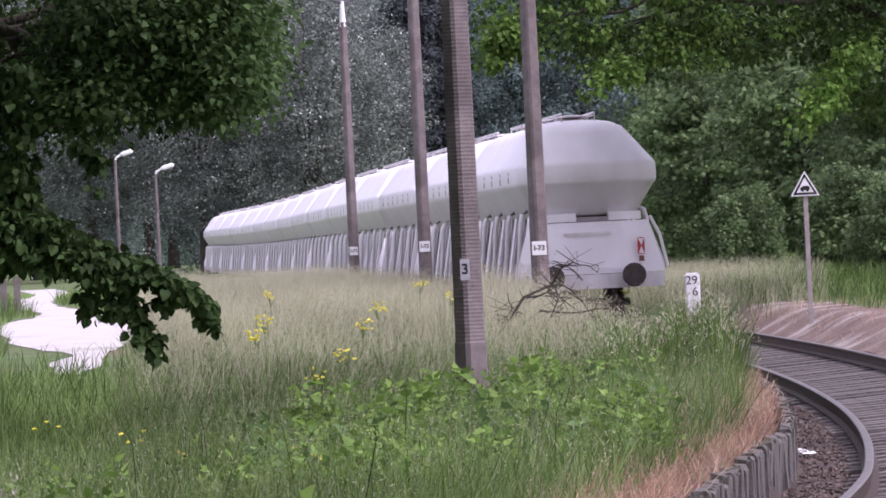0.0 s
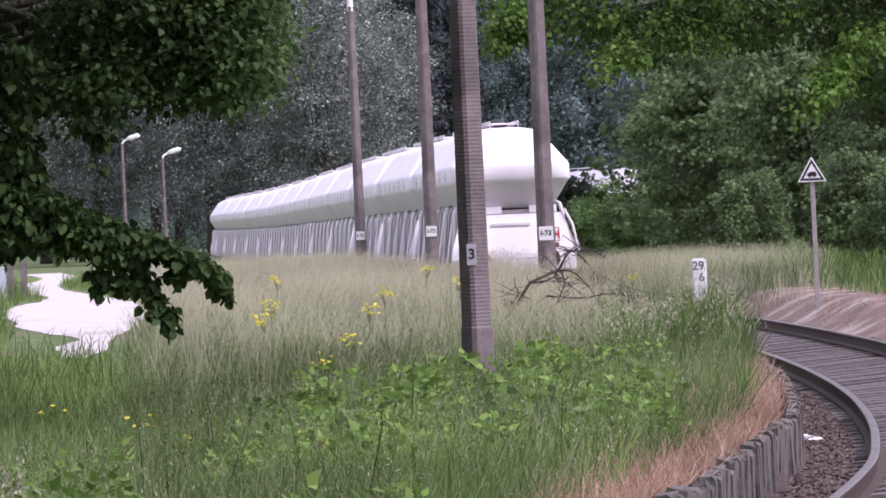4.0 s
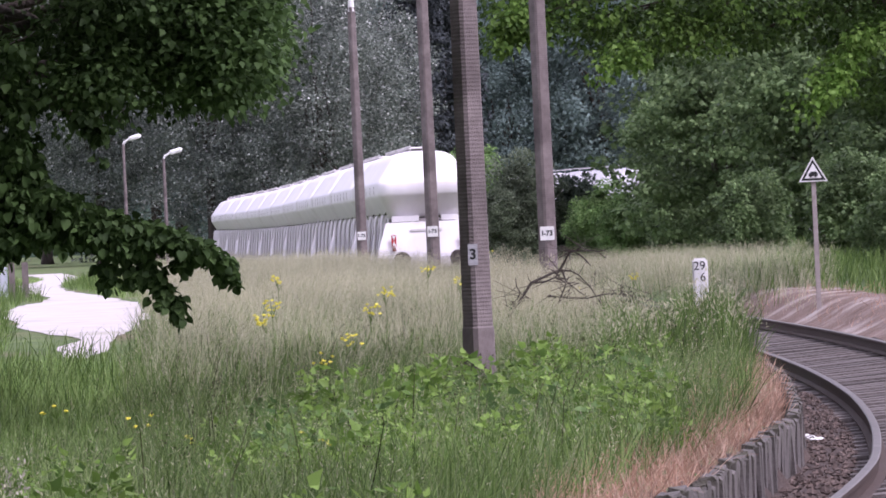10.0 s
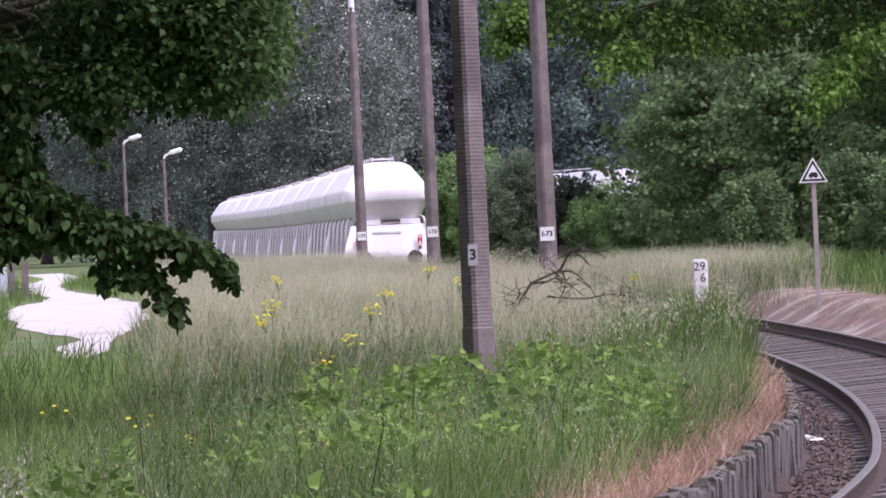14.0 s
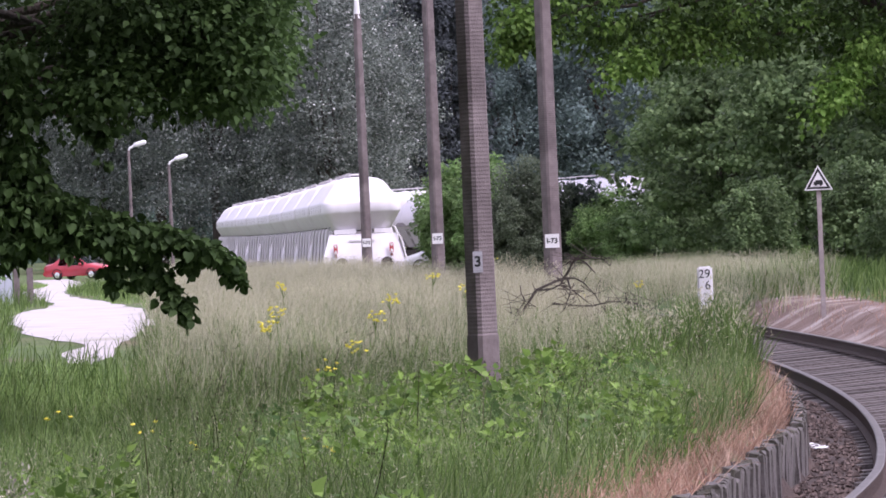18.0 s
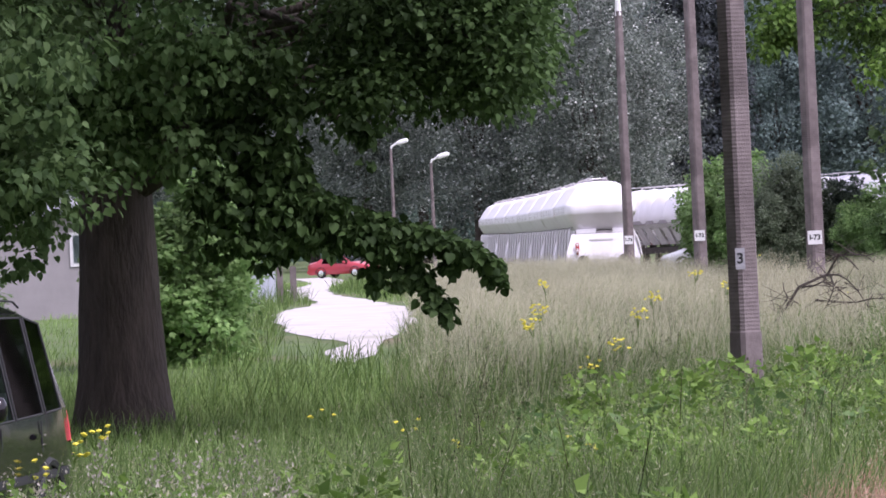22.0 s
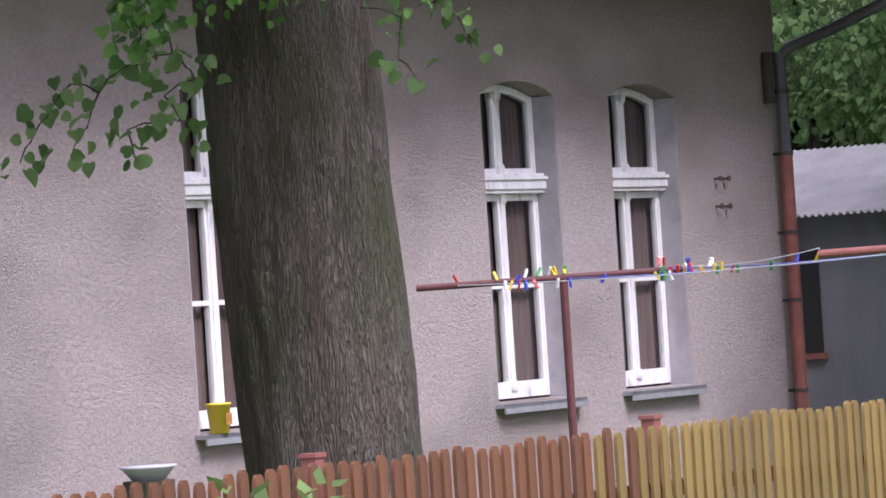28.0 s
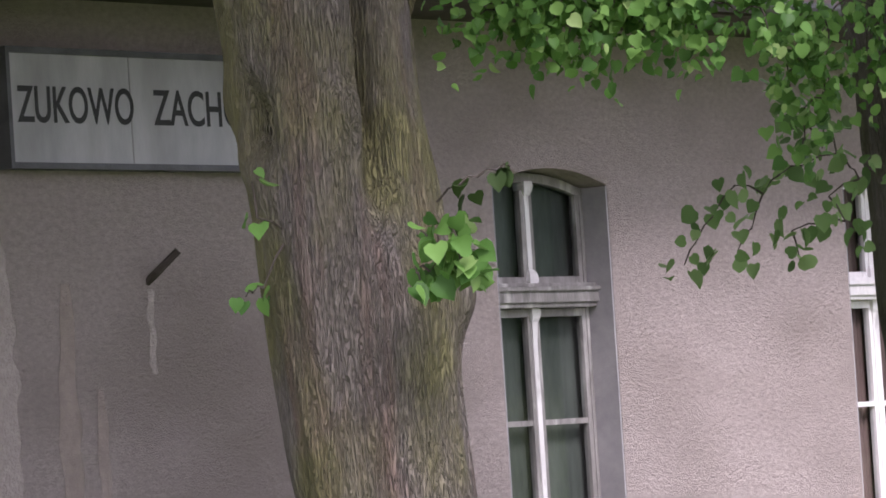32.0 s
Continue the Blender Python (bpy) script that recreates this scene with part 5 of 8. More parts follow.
def backdrop():
    """Forest-covered slope far behind, closing the view all round."""
    bm = bmesh.new()
    rows = []
    for j, (r, z) in enumerate(((640, -3), (660, 22), (700, 48), (740, 60))):
        rows.append([bm.verts.new((r * math.sin(radians(a)), r * math.cos(radians(a)), z + (6 * noise.noise(Vector((a * 0.4, j, 1))) if j else 0))) for a in range(-75, 76, 1)])
    for a, b in zip(rows, rows[1:]):
        for k in range(len(a) - 1):
            bm.faces.new((a[k], a[k + 1], b[k + 1], b[k]))
    return bm


ob = part("backdrop", backdrop(), surface("far_forest_slope", (0.02, 0.04, 0.025), (0.06, 0.10, 0.06), scale=0.12, rough=1.0, bump=0.8, fine=0.5, bump_dist=2.0))
tagged(ob, "wooded slope in the far distance", "forest", kind="structure")

# ---- grass and weeds ----
M["spike"] = leafy("whitish_flower_spikes", (0.24, 0.22, 0.17), (0.35, 0.32, 0.27), (0.46, 0.42, 0.37), through_light=0.3)
GR = np.random.default_rng(7)


def strew(n, az0, az1, d0, d1, keep=None, power=1.0):
    """Random ground spots in a fan before the standing place."""
    u = GR.random(n)
    d = (d0 ** (1 + power) + u * (d1 ** (1 + power) - d0 ** (1 + power))) ** (1 / (1 + power))
    az = np.radians(GR.uniform(az0, az1, n))
    x, y = d * np.sin(az), d * np.cos(az)
    pts = []
    for a, b in zip(x, y):
        if keep is None or keep(a, b):
            pts.append((a, b, ground_z(a, b)))
    return np.array(pts)


def off_line(x, y):
    """On the meadow: left of the track and platform edge, off the sandy road."""
    if y < 52 and x > spline(EDGE, y) - 0.12:
        return False
    if 4 < y < 520 and -1.8 < x - spline(LINE, y) < 2.4:
        return False
    if 66 < y < 290:
        c = spline(ROAD, y)
        if (-1.3 if y < 106 else -0.8) < x - c < (1.4 if 77 < y < 106 else 0.7):
            return False
    return True


def blades(name, pts, h0, h1, wide, mat, label, lean=0.28, kind="bent", head=None, bits=5):
    n = len(pts)
    way = GR.normal(size=(n, 3)) * lean
    way[:, 0] += 0.12
    way[:, 2] = 1.0
    up = GR.normal(size=(n, 3))
    up[:, 2] *= 0.2
    size = GR.uniform(h0, h1, n)
    me = leaves_mesh(name, kind, pts - np.array([0, 0, 0.02]), way, up, size, wide)
    me.materials.append(mat)
    ob = tagged(new(name, me), label, "grass", kind="stuff")
    if head:
        hn, hsize, hwide, hmat, share = head
        sel = GR.random(n) < share
        w = way / np.linalg.norm(way, axis=1, keepdims=True)
        k = bits
        m = int(sel.sum()) * k
        at = np.repeat(pts[sel], k, axis=0)
        ws = np.repeat(w[sel], k, axis=0)
        ss = np.repeat(size[sel], k)
        along = GR.uniform(0.72, 1.04, m)
        side = GR.normal(size=(m, 3)) * (0.035 * (1.1 - along) * 4 * ss)[:, None]
        tips = at + ws * (ss * along)[:, None] + side
        hw = ws + GR.normal(size=(m, 3)) * 0.6
        he = leaves_mesh(hn, "simple", tips, hw, GR.normal(size=(m, 3)), hsize * GR.uniform(0.6, 1.3, m), hwide)
        he.materials.append(hmat)
        ho = new(hn, he)
        ho.parent = ob
    return ob


def tall_part(x, y):
    a, d = math.degrees(math.atan2(x, y)), math.hypot(x, y)
    if a < -4.1 + 0.5 * noise.noise(Vector((x * 0.5, y * 0.2, 5))) and d > 37 + 4 * noise.noise(Vector((x * 0.4, y * 0.3, 2))) and a > -9:
        return False
    if abs(a - 0.4) < 0.5 and 36 < d < 47.2 and GR.random() < 0.75:
        return False
    return off_line(x, y) and not (y < 50 and spline(EDGE, y) - x < 0.35)


def seeded(x, y):
    """Where the pale seeding grass stands: thinning out towards the lane, the line and the near meadow."""
    a, d = math.degrees(math.atan2(x, y)), math.hypot(x, y)
    n = noise.noise(Vector((x * 0.3, y * 0.12, 9)))
    thick = sstep(42, 84, d + 9 * n) ** 0.8 * sstep(-4.2, -3.2, a + 0.5 * n) * (1 - 0.85 * sstep(2.6, 4.6, a + 0.7 * n))
    return off_line(x, y) and GR.random() < thick


blades("meadow_grass", strew(76000, -13.5, 4.6, 19, 60, tall_part, 0.6), 0.22, 0.62, 0.014, M["grass"], "tall green meadow grass around the poles", head=("seed_heads", 0.018, 0.4, M["grass_pale"], 0.05))
blades("fine_grass", strew(42000, -13.5, 4.4, 20, 74, tall_part, 0.8), 0.35, 0.72, 0.0075, M["grass_soft"], "fine pale green grass bending in the meadow", lean=0.45,
       head=("seed_heads", 0.03, 0.3, M["grass_pale"], 0.12), bits=5)
blades("seeding_meadow", strew(125000, -5.4, 4.9, 42, 140, seeded, 0.7), 0.40, 0.85, 0.008, M["grass_pale"], "pale seeding grass on the meadow bank", lean=0.2,
       head=("seed_heads", 0.06, 0.16, M["grass_pale"], 0.5), bits=4)
blades("bank_grass", strew(26000, -6.5, 4.2, 52, 145, off_line, 0.9), 0.3, 0.62, 0.028, M["grass"], "green grass among the paler seeding stalks")
blades("dry_grass", strew(24000, 1.0, 4.7, 21, 52, lambda x, y: 0.08 < spline(EDGE, y) - x < 0.95 + 0.3 * noise.noise(Vector((x, y * 0.5, 0))), 0.5), 0.10, 0.34, 0.024, M["grass_dry"],
       "dry reddish grass along the platform edge", lean=0.6)
blades("track_side_grass", strew(16000, 2.2, 6.6, 78, 190, lambda x, y: x - spline(LINE, y) > 3.6 and off_line(x, y), 0.6), 0.3, 0.75, 0.03, M["grass"], "green grass on the bank across the line")
blades("track_side_dry_grass", strew(3500, 3.0, 6.6, 50, 100, lambda x, y: 2.2 < x - spline(LINE, y) < 4.4, 0.6), 0.06, 0.28, 0.03, M["grass_dry"], "thin dry grass on bare earth beside the line", lean=0.5)
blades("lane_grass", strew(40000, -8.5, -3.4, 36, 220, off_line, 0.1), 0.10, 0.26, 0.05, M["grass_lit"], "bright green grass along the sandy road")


blades("line_side_grass", strew(9000, 2.0, 4.0, 46, 80, lambda x, y: -4.2 < x - spline(LINE, y) < -1.72, 0.6), 0.5, 0.9, 0.016, M["grass"], "tall grass along the inner side of the line", lean=0.18,
       head=("seed_heads", 0.05, 0.5, M["grass_pale"], 0.2), bits=4)


blades("post_grass", strew(1700, 2.85, 3.6, 48.6, 51.3, None, 0.6), 0.6, 1.05, 0.014, M["grass"], "tall grass before the kilometre post", lean=0.12,
       head=("seed_heads", 0.05, 0.5, M["grass_pale"], 0.3), bits=4)


blades("crest_grass", strew(2600, 0.5, 2.7, 70, 92, off_line, 0.6), 0.65, 1.05, 0.016, M["grass_pale"], "tall seeding grass on the crest of the bank", lean=0.15,
       head=("seed_heads", 0.085, 0.16, M["grass_pale"], 0.6), bits=4)


def near_weeds(x, y):
    a = math.degrees(math.atan2(x, y))
    if abs(math.hypot(x, y) - 19.6) < 0.4 and abs(a + 15.45) < 1.5:
        return False
    return True


blades("tall_weeds", strew(6500, -19, -6.0, 17.5, 23.0, near_weeds, 0.6), 0.3, 0.70, 0.008, M["grass_lit"], "tall flowering grass before the parked cars", lean=0.22,
       head=("seed_heads", 0.024, 0.7, M["grass_pale"], 0.22), bits=12)
blades("flowering_grass", np.concatenate([strew(120, -12.0, -5.5, 20.0, 24.5, near_weeds, 0.6), strew(45, -15.0, -11.0, 20.5, 24.5, near_weeds, 0.6)]), 0.55, 0.95, 0.007, M["grass_lit"],
       "tall grass with whitish flower spikes beside the parked cars", lean=0.16, head=("flower_spikes", 0.022, 0.9, M["spike"], 0.9), bits=18)
# Brighter copy of the grass: sun past the trees is in its colour.
blades("sunny_grass", strew(11000, -9.2, -4.2, 22, 62, off_line, 0.6), 0.16, 0.42, 0.022, M["grass_lit"], "grass in the open beyond the lindens, brighter green put in for sun")
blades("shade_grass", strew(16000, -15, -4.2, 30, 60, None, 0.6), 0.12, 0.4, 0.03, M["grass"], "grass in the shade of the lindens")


def herbs(name, pts, h0, h1, leaf, per, mat, label):
    """Leafy weeds: leaves set round upright stems."""
    n = len(pts)
    base = np.repeat(pts, per, axis=0)
    h = np.repeat(GR.uniform(h0, h1, n), per) * GR.random(n * per) ** 0.6
    a = GR.uniform(0, 2 * np.pi, n * per)
    way = np.stack([np.cos(a), np.sin(a), GR.uniform(-0.3, 1.3, n * per)], 1)
    pos = base + np.stack([np.cos(a) * 0.03, np.sin(a) * 0.03, h], 1) + GR.normal(size=(n * per, 3)) * 0.03
    up = np.array([0, 0, 1.0]) + GR.normal(size=(n * per, 3)) * 0.6
    me = leaves_mesh(name, "egg", pos, way, up, leaf * GR.uniform(0.5, 1.2, n * per), 0.8)
    me.materials.append(mat)
    return tagged(new(name, me), label, "weeds", kind="stuff")


def patchy(x, y):
    return tall_part(x, y) and noise.noise(Vector((x * 0.35, y * 0.14, 3))) > -0.05


herbs("leafy_weeds", strew(2900, -3.2, 2.9, 21, 46, patchy, 0.5), 0.10, 0.48, 0.09, 13, M["weed"], "broad-leaved green weeds in the meadow")
herbs("nettle_weeds", strew(520, -16, -4, 18, 30, near_weeds, 0.5), 0.25, 0.6, 0.09, 10, M["weed"], "leafy weeds growing near the parked cars")




def pole_patch(x, y):
    return tall_part(x, y) and noise.noise(Vector((x * 0.9, y * 0.25, 8))) > -0.1


herbs("tall_weeds", strew(230, -1.9, 1.5, 36, 46.5, pole_patch, 0.5), 0.3, 0.62, 0.12, 20, M["weed"], "tall broad-leaved weeds round the foot of a pole")
herbs("dark_weeds", strew(200, -2.6, 2.6, 30, 45, pole_patch, 0.5), 0.15, 0.5, 0.11, 18, M["linden_mid"], "dark green leafy weeds among the tall grass")
herbs("shady_weeds", strew(80, -0.5, 1.0, 42.5, 46.8, None, 0.5), 0.08, 0.36, 0.10, 16, M["linden_mid"], "dark leafy weeds round the foot of a pole")
blades("weed_stalks", strew(240, -4.2, 3.2, 24, 62, tall_part, 0.5), 0.5, 0.95, 0.010, M["stalk"], "dark upright dock stalks in the meadow", lean=0.12,
       head=("seed_heads", 0.022, 0.8, M["stalk"], 0.8), bits=14)


def ragwort(x, y, h, seed, heads, group="yellow flowers", d_head=0.05):
    """A thin stem with a flat bunch of yellow flower heads."""
    rng = random.Random(seed)
    root = thing("ragwort", pose(x, y, ground_z(x, y), 0, 0, rng.uniform(0, 360)), "yellow-flowered ragwort standing in tall grass", "flower", group)
    bm = bmesh.new()
    tube(bm, [(0, 0, 0), (0.02, 0, h * 0.5), (0, 0.02, h)], [0.006, 0.005, 0.004], 4)
    part("stem", bm, M["weed"], root)
    for k in range(6):
        a = rng.uniform(0, 6.28)
        bm = bmesh.new()
        tube(bm, [(0.01, 0, h * 0.75), (math.cos(a) * 0.06, math.sin(a) * 0.06, h * rng.uniform(0.86, 0.98))], [0.004, 0.003], 3)
        part("flower_stalk", bm, M["weed"], root)
    for k in range(heads):
        a, r = rng.uniform(0, 6.28), rng.random() ** 0.5 * 0.13
        ob = new("flower_head", HEAD)
        ob.parent = root
        ob.matrix_basis = pose(math.cos(a) * r, math.sin(a) * r, h + rng.uniform(-0.09, 0.05), rng.uniform(-20, 20), rng.uniform(-20, 20))


def flower_head(d=0.05):
    bm = bmesh.new()
    ring = [bm.verts.new((math.cos(q) * d * 0.5, math.sin(q) * d * 0.5, 0.006 * (i % 2))) for i, q in enumerate([k * 0.7854 for k in range(8)])]
    top, low = bm.verts.new((0, 0, 0.014)), bm.verts.new((0, 0, -0.016))
    for i in range(8):
        bm.faces.new((ring[i], ring[(i + 1) % 8], top))
        bm.faces.new((ring[(i + 1) % 8], ring[i], low))
    return mesh_of("flower_head", bm, M["yellow"])


HEAD = flower_head()
for i, (az, d, h, k) in enumerate([(-2.3, 58, 0.75, 26), (-2.2, 62, 0.8, 18), (-1.2, 54, 0.6, 14), (-0.95, 60, 0.75, 16), (-0.75, 66, 0.8, 18), (0.2, 70, 0.8, 12), (0.55, 90, 0.9, 20),
                                   (2.4, 98, 0.95, 20), (-2.1, 74, 0.85, 14), (-1.6, 50, 0.55, 8), (1.7, 80, 0.8, 12), (-0.2, 76, 0.9, 12), (2.6, 60, 0.6, 6),
                                   (-12.85, 21.5, 0.80, 30), (-13.05, 21.8, 0.85, 22), (-12.55, 22.5, 0.95, 10), (-8.2, 33, 0.62, 14), (-8.75, 30, 0.6, 8), (-7.9, 36, 0.6, 10),
                                   (-3.4, 36, 0.35, 3), (-1.6, 30, 0.4, 3), (-2.0, 33, 0.35, 3), (-3.9, 40, 0.4, 4), (-5.0, 44, 0.4, 4), (-13.4, 20.6, 0.62, 6), (-10.9, 21.0, 0.7, 4)]):
    x, y, z = place(az, d)
    ragwort(x, y, h, i, k)


# ---- gravel of the line ----


def gravel(n, name, label, y0, y1, spot):
    """Loose stones strewn along the line, as one mesh."""
    ys = GR.uniform(y0 ** 0.6, y1 ** 0.6, n) ** (1 / 0.6)
    base = np.array([(0, 0, 1), (1, 0, 0), (-0.4, 0.9, 0.1), (-0.5, -0.8, 0), (0.1, 0.1, -0.8)], dtype=float)
    faces0 = [(0, 1, 2), (0, 2, 3), (0, 3, 1), (4, 2, 1), (4, 3, 2), (4, 1, 3)]
    verts, faces = [], []
    for y in ys:
        x = spot(y)
        if x is None:
            continue
        p = np.array((x, y, ground_z(x, y) + 0.012))
        a = GR.uniform(0, 6.28)
        c, s_ = math.cos(a), math.sin(a)
        k = GR.uniform(0.014, 0.034)
        q = base * k * GR.uniform(0.7, 1.3, 3) * np.array([1.2, 1.0, 0.8])
        q = np.stack([q[:, 0] * c - q[:, 1] * s_, q[:, 0] * s_ + q[:, 1] * c, q[:, 2]], 1) + p
        i = len(verts)
        verts += [tuple(v) for v in q]
        faces += [tuple(i + j for j in f) for f in faces0]
    me = bpy.data.meshes.new(name)
    me.from_pydata(verts, [], faces)
    me.materials.append(M["stone"])
    return tagged(new(name, me), label, "gravel", kind="stuff")


M["stone"] = surface("brown_ballast_stone", (0.052, 0.036, 0.031), (0.15, 0.113, 0.10), scale=12, rough=0.95, bump=0.3, island=0.5)
gravel(15000, "ballast_stones", "brown ballast stones between the platform edge and the rails", 22, 70,
       lambda y: float(GR.uniform(spline(EDGE, y) + 0.1 if y < 52 else spline(LINE, y) - 1.5, spline(LINE, y) + 1.6)))

# ---- station details ----
M["cowl"] = plain("black_rubber_trim", (0.02, 0.02, 0.022), rough=0.7)
M["tyre"] = surface("tyre_rubber", (0.012, 0.012, 0.012), (0.03, 0.03, 0.03), scale=20, rough=0.85)
M["chrome"] = plain("chrome", (0.75, 0.75, 0.77), rough=0.12, metal=1.0)
M["lens"] = glass("clear_lamp_lens", (0.95, 0.95, 0.97), 0.08)
M["reflector"] = plain("dull_lamp_reflector", (0.42, 0.42, 0.44), rough=0.4, metal=1.0)
M["amber"] = plain("amber_lens", (0.6, 0.2, 0.02), rough=0.25)
M["car_glass"] = glass("tinted_car_glass", (0.34, 0.41, 0.42), 0.03, 1.13)
M["van_paint"] = surface("dark_aubergine_car_paint", (0.006, 0.004, 0.008), (0.010, 0.007, 0.012), scale=1.5, rough=0.14, bump=0.0, coat=0.4, spec=0.4)
M["blue_paint"] = surface("deep_blue_car_paint", (0.012, 0.018, 0.22), (0.02, 0.028, 0.30), scale=1.5, rough=0.3, bump=0.0, coat=0.6)
M["red_paint"] = surface("red_car_paint", (0.42, 0.03, 0.05), (0.52, 0.05, 0.07), scale=1.5, rough=0.3, bump=0.0, coat=0.5)
M["white_car"] = surface("white_car_paint", (0.72, 0.72, 0.75), (0.82, 0.82, 0.85), scale=1.5, rough=0.3, bump=0.0, coat=0.5)
M["seat"] = plain("grey_seat_cloth", (0.06, 0.06, 0.065), rough=0.9)
M["sign_face"] = surface("weathered_enamel_sign", (0.34, 0.34, 0.37), (0.52, 0.51, 0.54), scale=3, rough=0.6, bump=0.05, spot=(0.26, 0.25, 0.26), spot_scale=1.6,
                         spot_cut=0.60, stretch=(1, 1, 0.35))
M["bucket"] = plain("yellow_plastic", (0.72, 0.56, 0.05), rough=0.4)
M["orange_sill"] = surface("varnished_wood_sill", (0.30, 0.13, 0.03), (0.45, 0.22, 0.06), scale=6, rough=0.5, stretch=(0.4, 4, 4))
M["house_wall"] = surface("pale_house_wall", (0.28, 0.26, 0.27), (0.36, 0.33, 0.345), scale=1.0, rough=0.9, bump=0.1)
M["blue_gate"] = surface("pale_blue_sheet_gate", (0.42, 0.45, 0.55), (0.58, 0.60, 0.68), scale=2, rough=0.6, stretch=(3, 3, 0.3))


def sheet(x0, x1, y, z0, z1):
    """A thin upright sheet of glass facing out."""
    bm = bmesh.new()
    bm.faces.new([bm.verts.new(p) for p in ((x0, y, z0), (x1, y, z0), (x1, y, z1), (x0, y, z1))])
    return bm


def window(s0, s1, glazing="curtain", sill="sheet_sill"):
    """Tall two-part window: frame set back in the reveal, turned mullion, moulded transom."""
    # The bare window's frame takes a darker grey than the others.
    wood = "old_paint" if glazing == "curtain" else "grey_wood"
    root = part("window", boxes((s0 + 0.02, s0 + 0.05, 0.125, 0.195, SILL + 0.02, ARCH), (s1 - 0.05, s1 - 0.02, 0.125, 0.195, SILL + 0.02, ARCH),
                                (s0 + 0.06, s1 - 0.06, 0.125, 0.195, SILL + 0.02, SILL + 0.09)), M[wood], station, "flaking white wooden window" if glazing == "curtain" else "grey wooden window")
    root.location.y = SETBACK
    # arched head of the frame
    bm = bmesh.new()
    n = 10
    rings = []
    for k in range(n + 1):
        u = 0.02 + 0.96 * k / n
        x, z = s0 + (s1 - s0) * u, arch_z(u) - 0.015
        rings.append([(x, 0.127, z), (x, 0.193, z), (x, 0.193, z - 0.06), (x, 0.127, z - 0.06)])
    ring_loft(bm, rings)
    part("arched_head", bm, M[wood], root)
    mid = (s0 + s1) / 2
    zt = 2.79
    bm = boxes((s0 + 0.003, s1 - 0.003, 0.035, 0.205, zt - 0.055, zt + 0.02), (s0 + 0.003, s1 - 0.003, 0.015, 0.205, zt + 0.02, zt + 0.05), (s0 + 0.003, s1 - 0.003, 0.055, 0.205, zt - 0.085, zt - 0.055),
               (s0 + 0.003, s1 - 0.003, 0.05, 0.205, zt + 0.05, zt + 0.075), bevel=0.006)
    part("transom", bm, M[wood], root, "moulded white transom")
    for z0, z1 in ((SILL + 0.08, zt - 0.085), (zt + 0.075, arch_z(0.5) - 0.07)):
        bm = bmesh.new()
        prof = [(0.0, 0.05), (0.03, 0.055), (0.07, 0.05), (0.1, 0.032), (0.14, 0.026), (0.5, 0.027), (0.86, 0.026), (0.9, 0.034), (0.93, 0.048), (0.97, 0.055), (1.0, 0.05)]
        rings = []
        for u, r in prof:
            r *= 0.85
            z = z0 + (z1 - z0) * (u if 0.12 < u < 0.88 else (u * 0.9 / (z1 - z0) if u <= 0.12 else 1 - (1 - u) * 0.9 / (z1 - z0)))
            rings.append([(mid - r, 0.15 - r * 1.1, z), (mid + r, 0.15 - r * 1.1, z), (mid + r, 0.195, z), (mid - r, 0.195, z)])
        ring_loft(bm, rings)
        part("mullion", bm, M["old_paint"], root, "turned white mullion")
    zb = 1.965
    for a, b in ((s0 + 0.05, mid - 0.022), (mid + 0.022, s1 - 0.05)):
        # casement stiles and the low glazing bar
        bm = boxes((a, a + 0.04, 0.132, 0.180, SILL + 0.09, zt - 0.09), (b - 0.04, b, 0.132, 0.180, SILL + 0.09, zt - 0.09), (a + 0.04, b - 0.04, 0.132, 0.180, SILL + 0.09, SILL + 0.15),
                   (a + 0.04, b - 0.04, 0.132, 0.180, zt - 0.14, zt - 0.09), (a + 0.04, b - 0.04, 0.138, 0.175, zb - 0.018, zb + 0.018))
        part("casement", bm, M[wood], root)
        bm = boxes((a, a + 0.04, 0.132, 0.180, zt + 0.075, ARCH - 0.02), (b - 0.04, b, 0.132, 0.180, zt + 0.075, ARCH - 0.02), (a + 0.04, b - 0.04, 0.132, 0.180, zt + 0.075, zt + 0.12))
        part("top_casement", bm, M[wood], root)
        for z0, z1 in ((SILL + 0.14, zb - 0.014), (zb + 0.014, zt - 0.14), (zt + 0.12, TOP - 0.06)):
            ob = part("pane", sheet(a + 0.02, b - 0.02, 0.157, z0, z1), M["pane"], root)
            ob.visible_shadow = False
    # curtains inside; the bare window has an added sheet toned like reflections
    bm = bmesh.new()
    nn = 34
    for a, b in ((s0 + 0.01, mid - 0.01), (mid + 0.01, s1 - 0.01)):
        rows = [[bm.verts.new((a + (b - a) * k / nn, 0.23 + (0.015 if glazing == "curtain" else 0.003) * math.sin(k * 1.3), z)) for k in range(nn + 1)] for z in (SILL, TOP)]
        for k in range(nn):
            bm.faces.new((rows[0][k], rows[0][k + 1], rows[1][k + 1], rows[1][k]))
    shade_smooth(part("curtain", bm, M["curtain" if glazing == "curtain" else "pane_tone"], root, "brown curtain behind the glass" if glazing == "curtain" else "added grey-green sheet toned like reflections in the glass"))
    bm = boxes((s0 - 0.06, s1 + 0.06, -0.10 - SETBACK, 0.125, SILL - 0.045, SILL - 0.015), (s0 - 0.06, s1 + 0.06, -0.10 - SETBACK, -0.085 - SETBACK, SILL - 0.09, SILL - 0.015))
    part("sill", bm, M[sill], root, "sloping sheet-metal sill" if sill == "sheet_sill" else "varnished brown wooden sill")
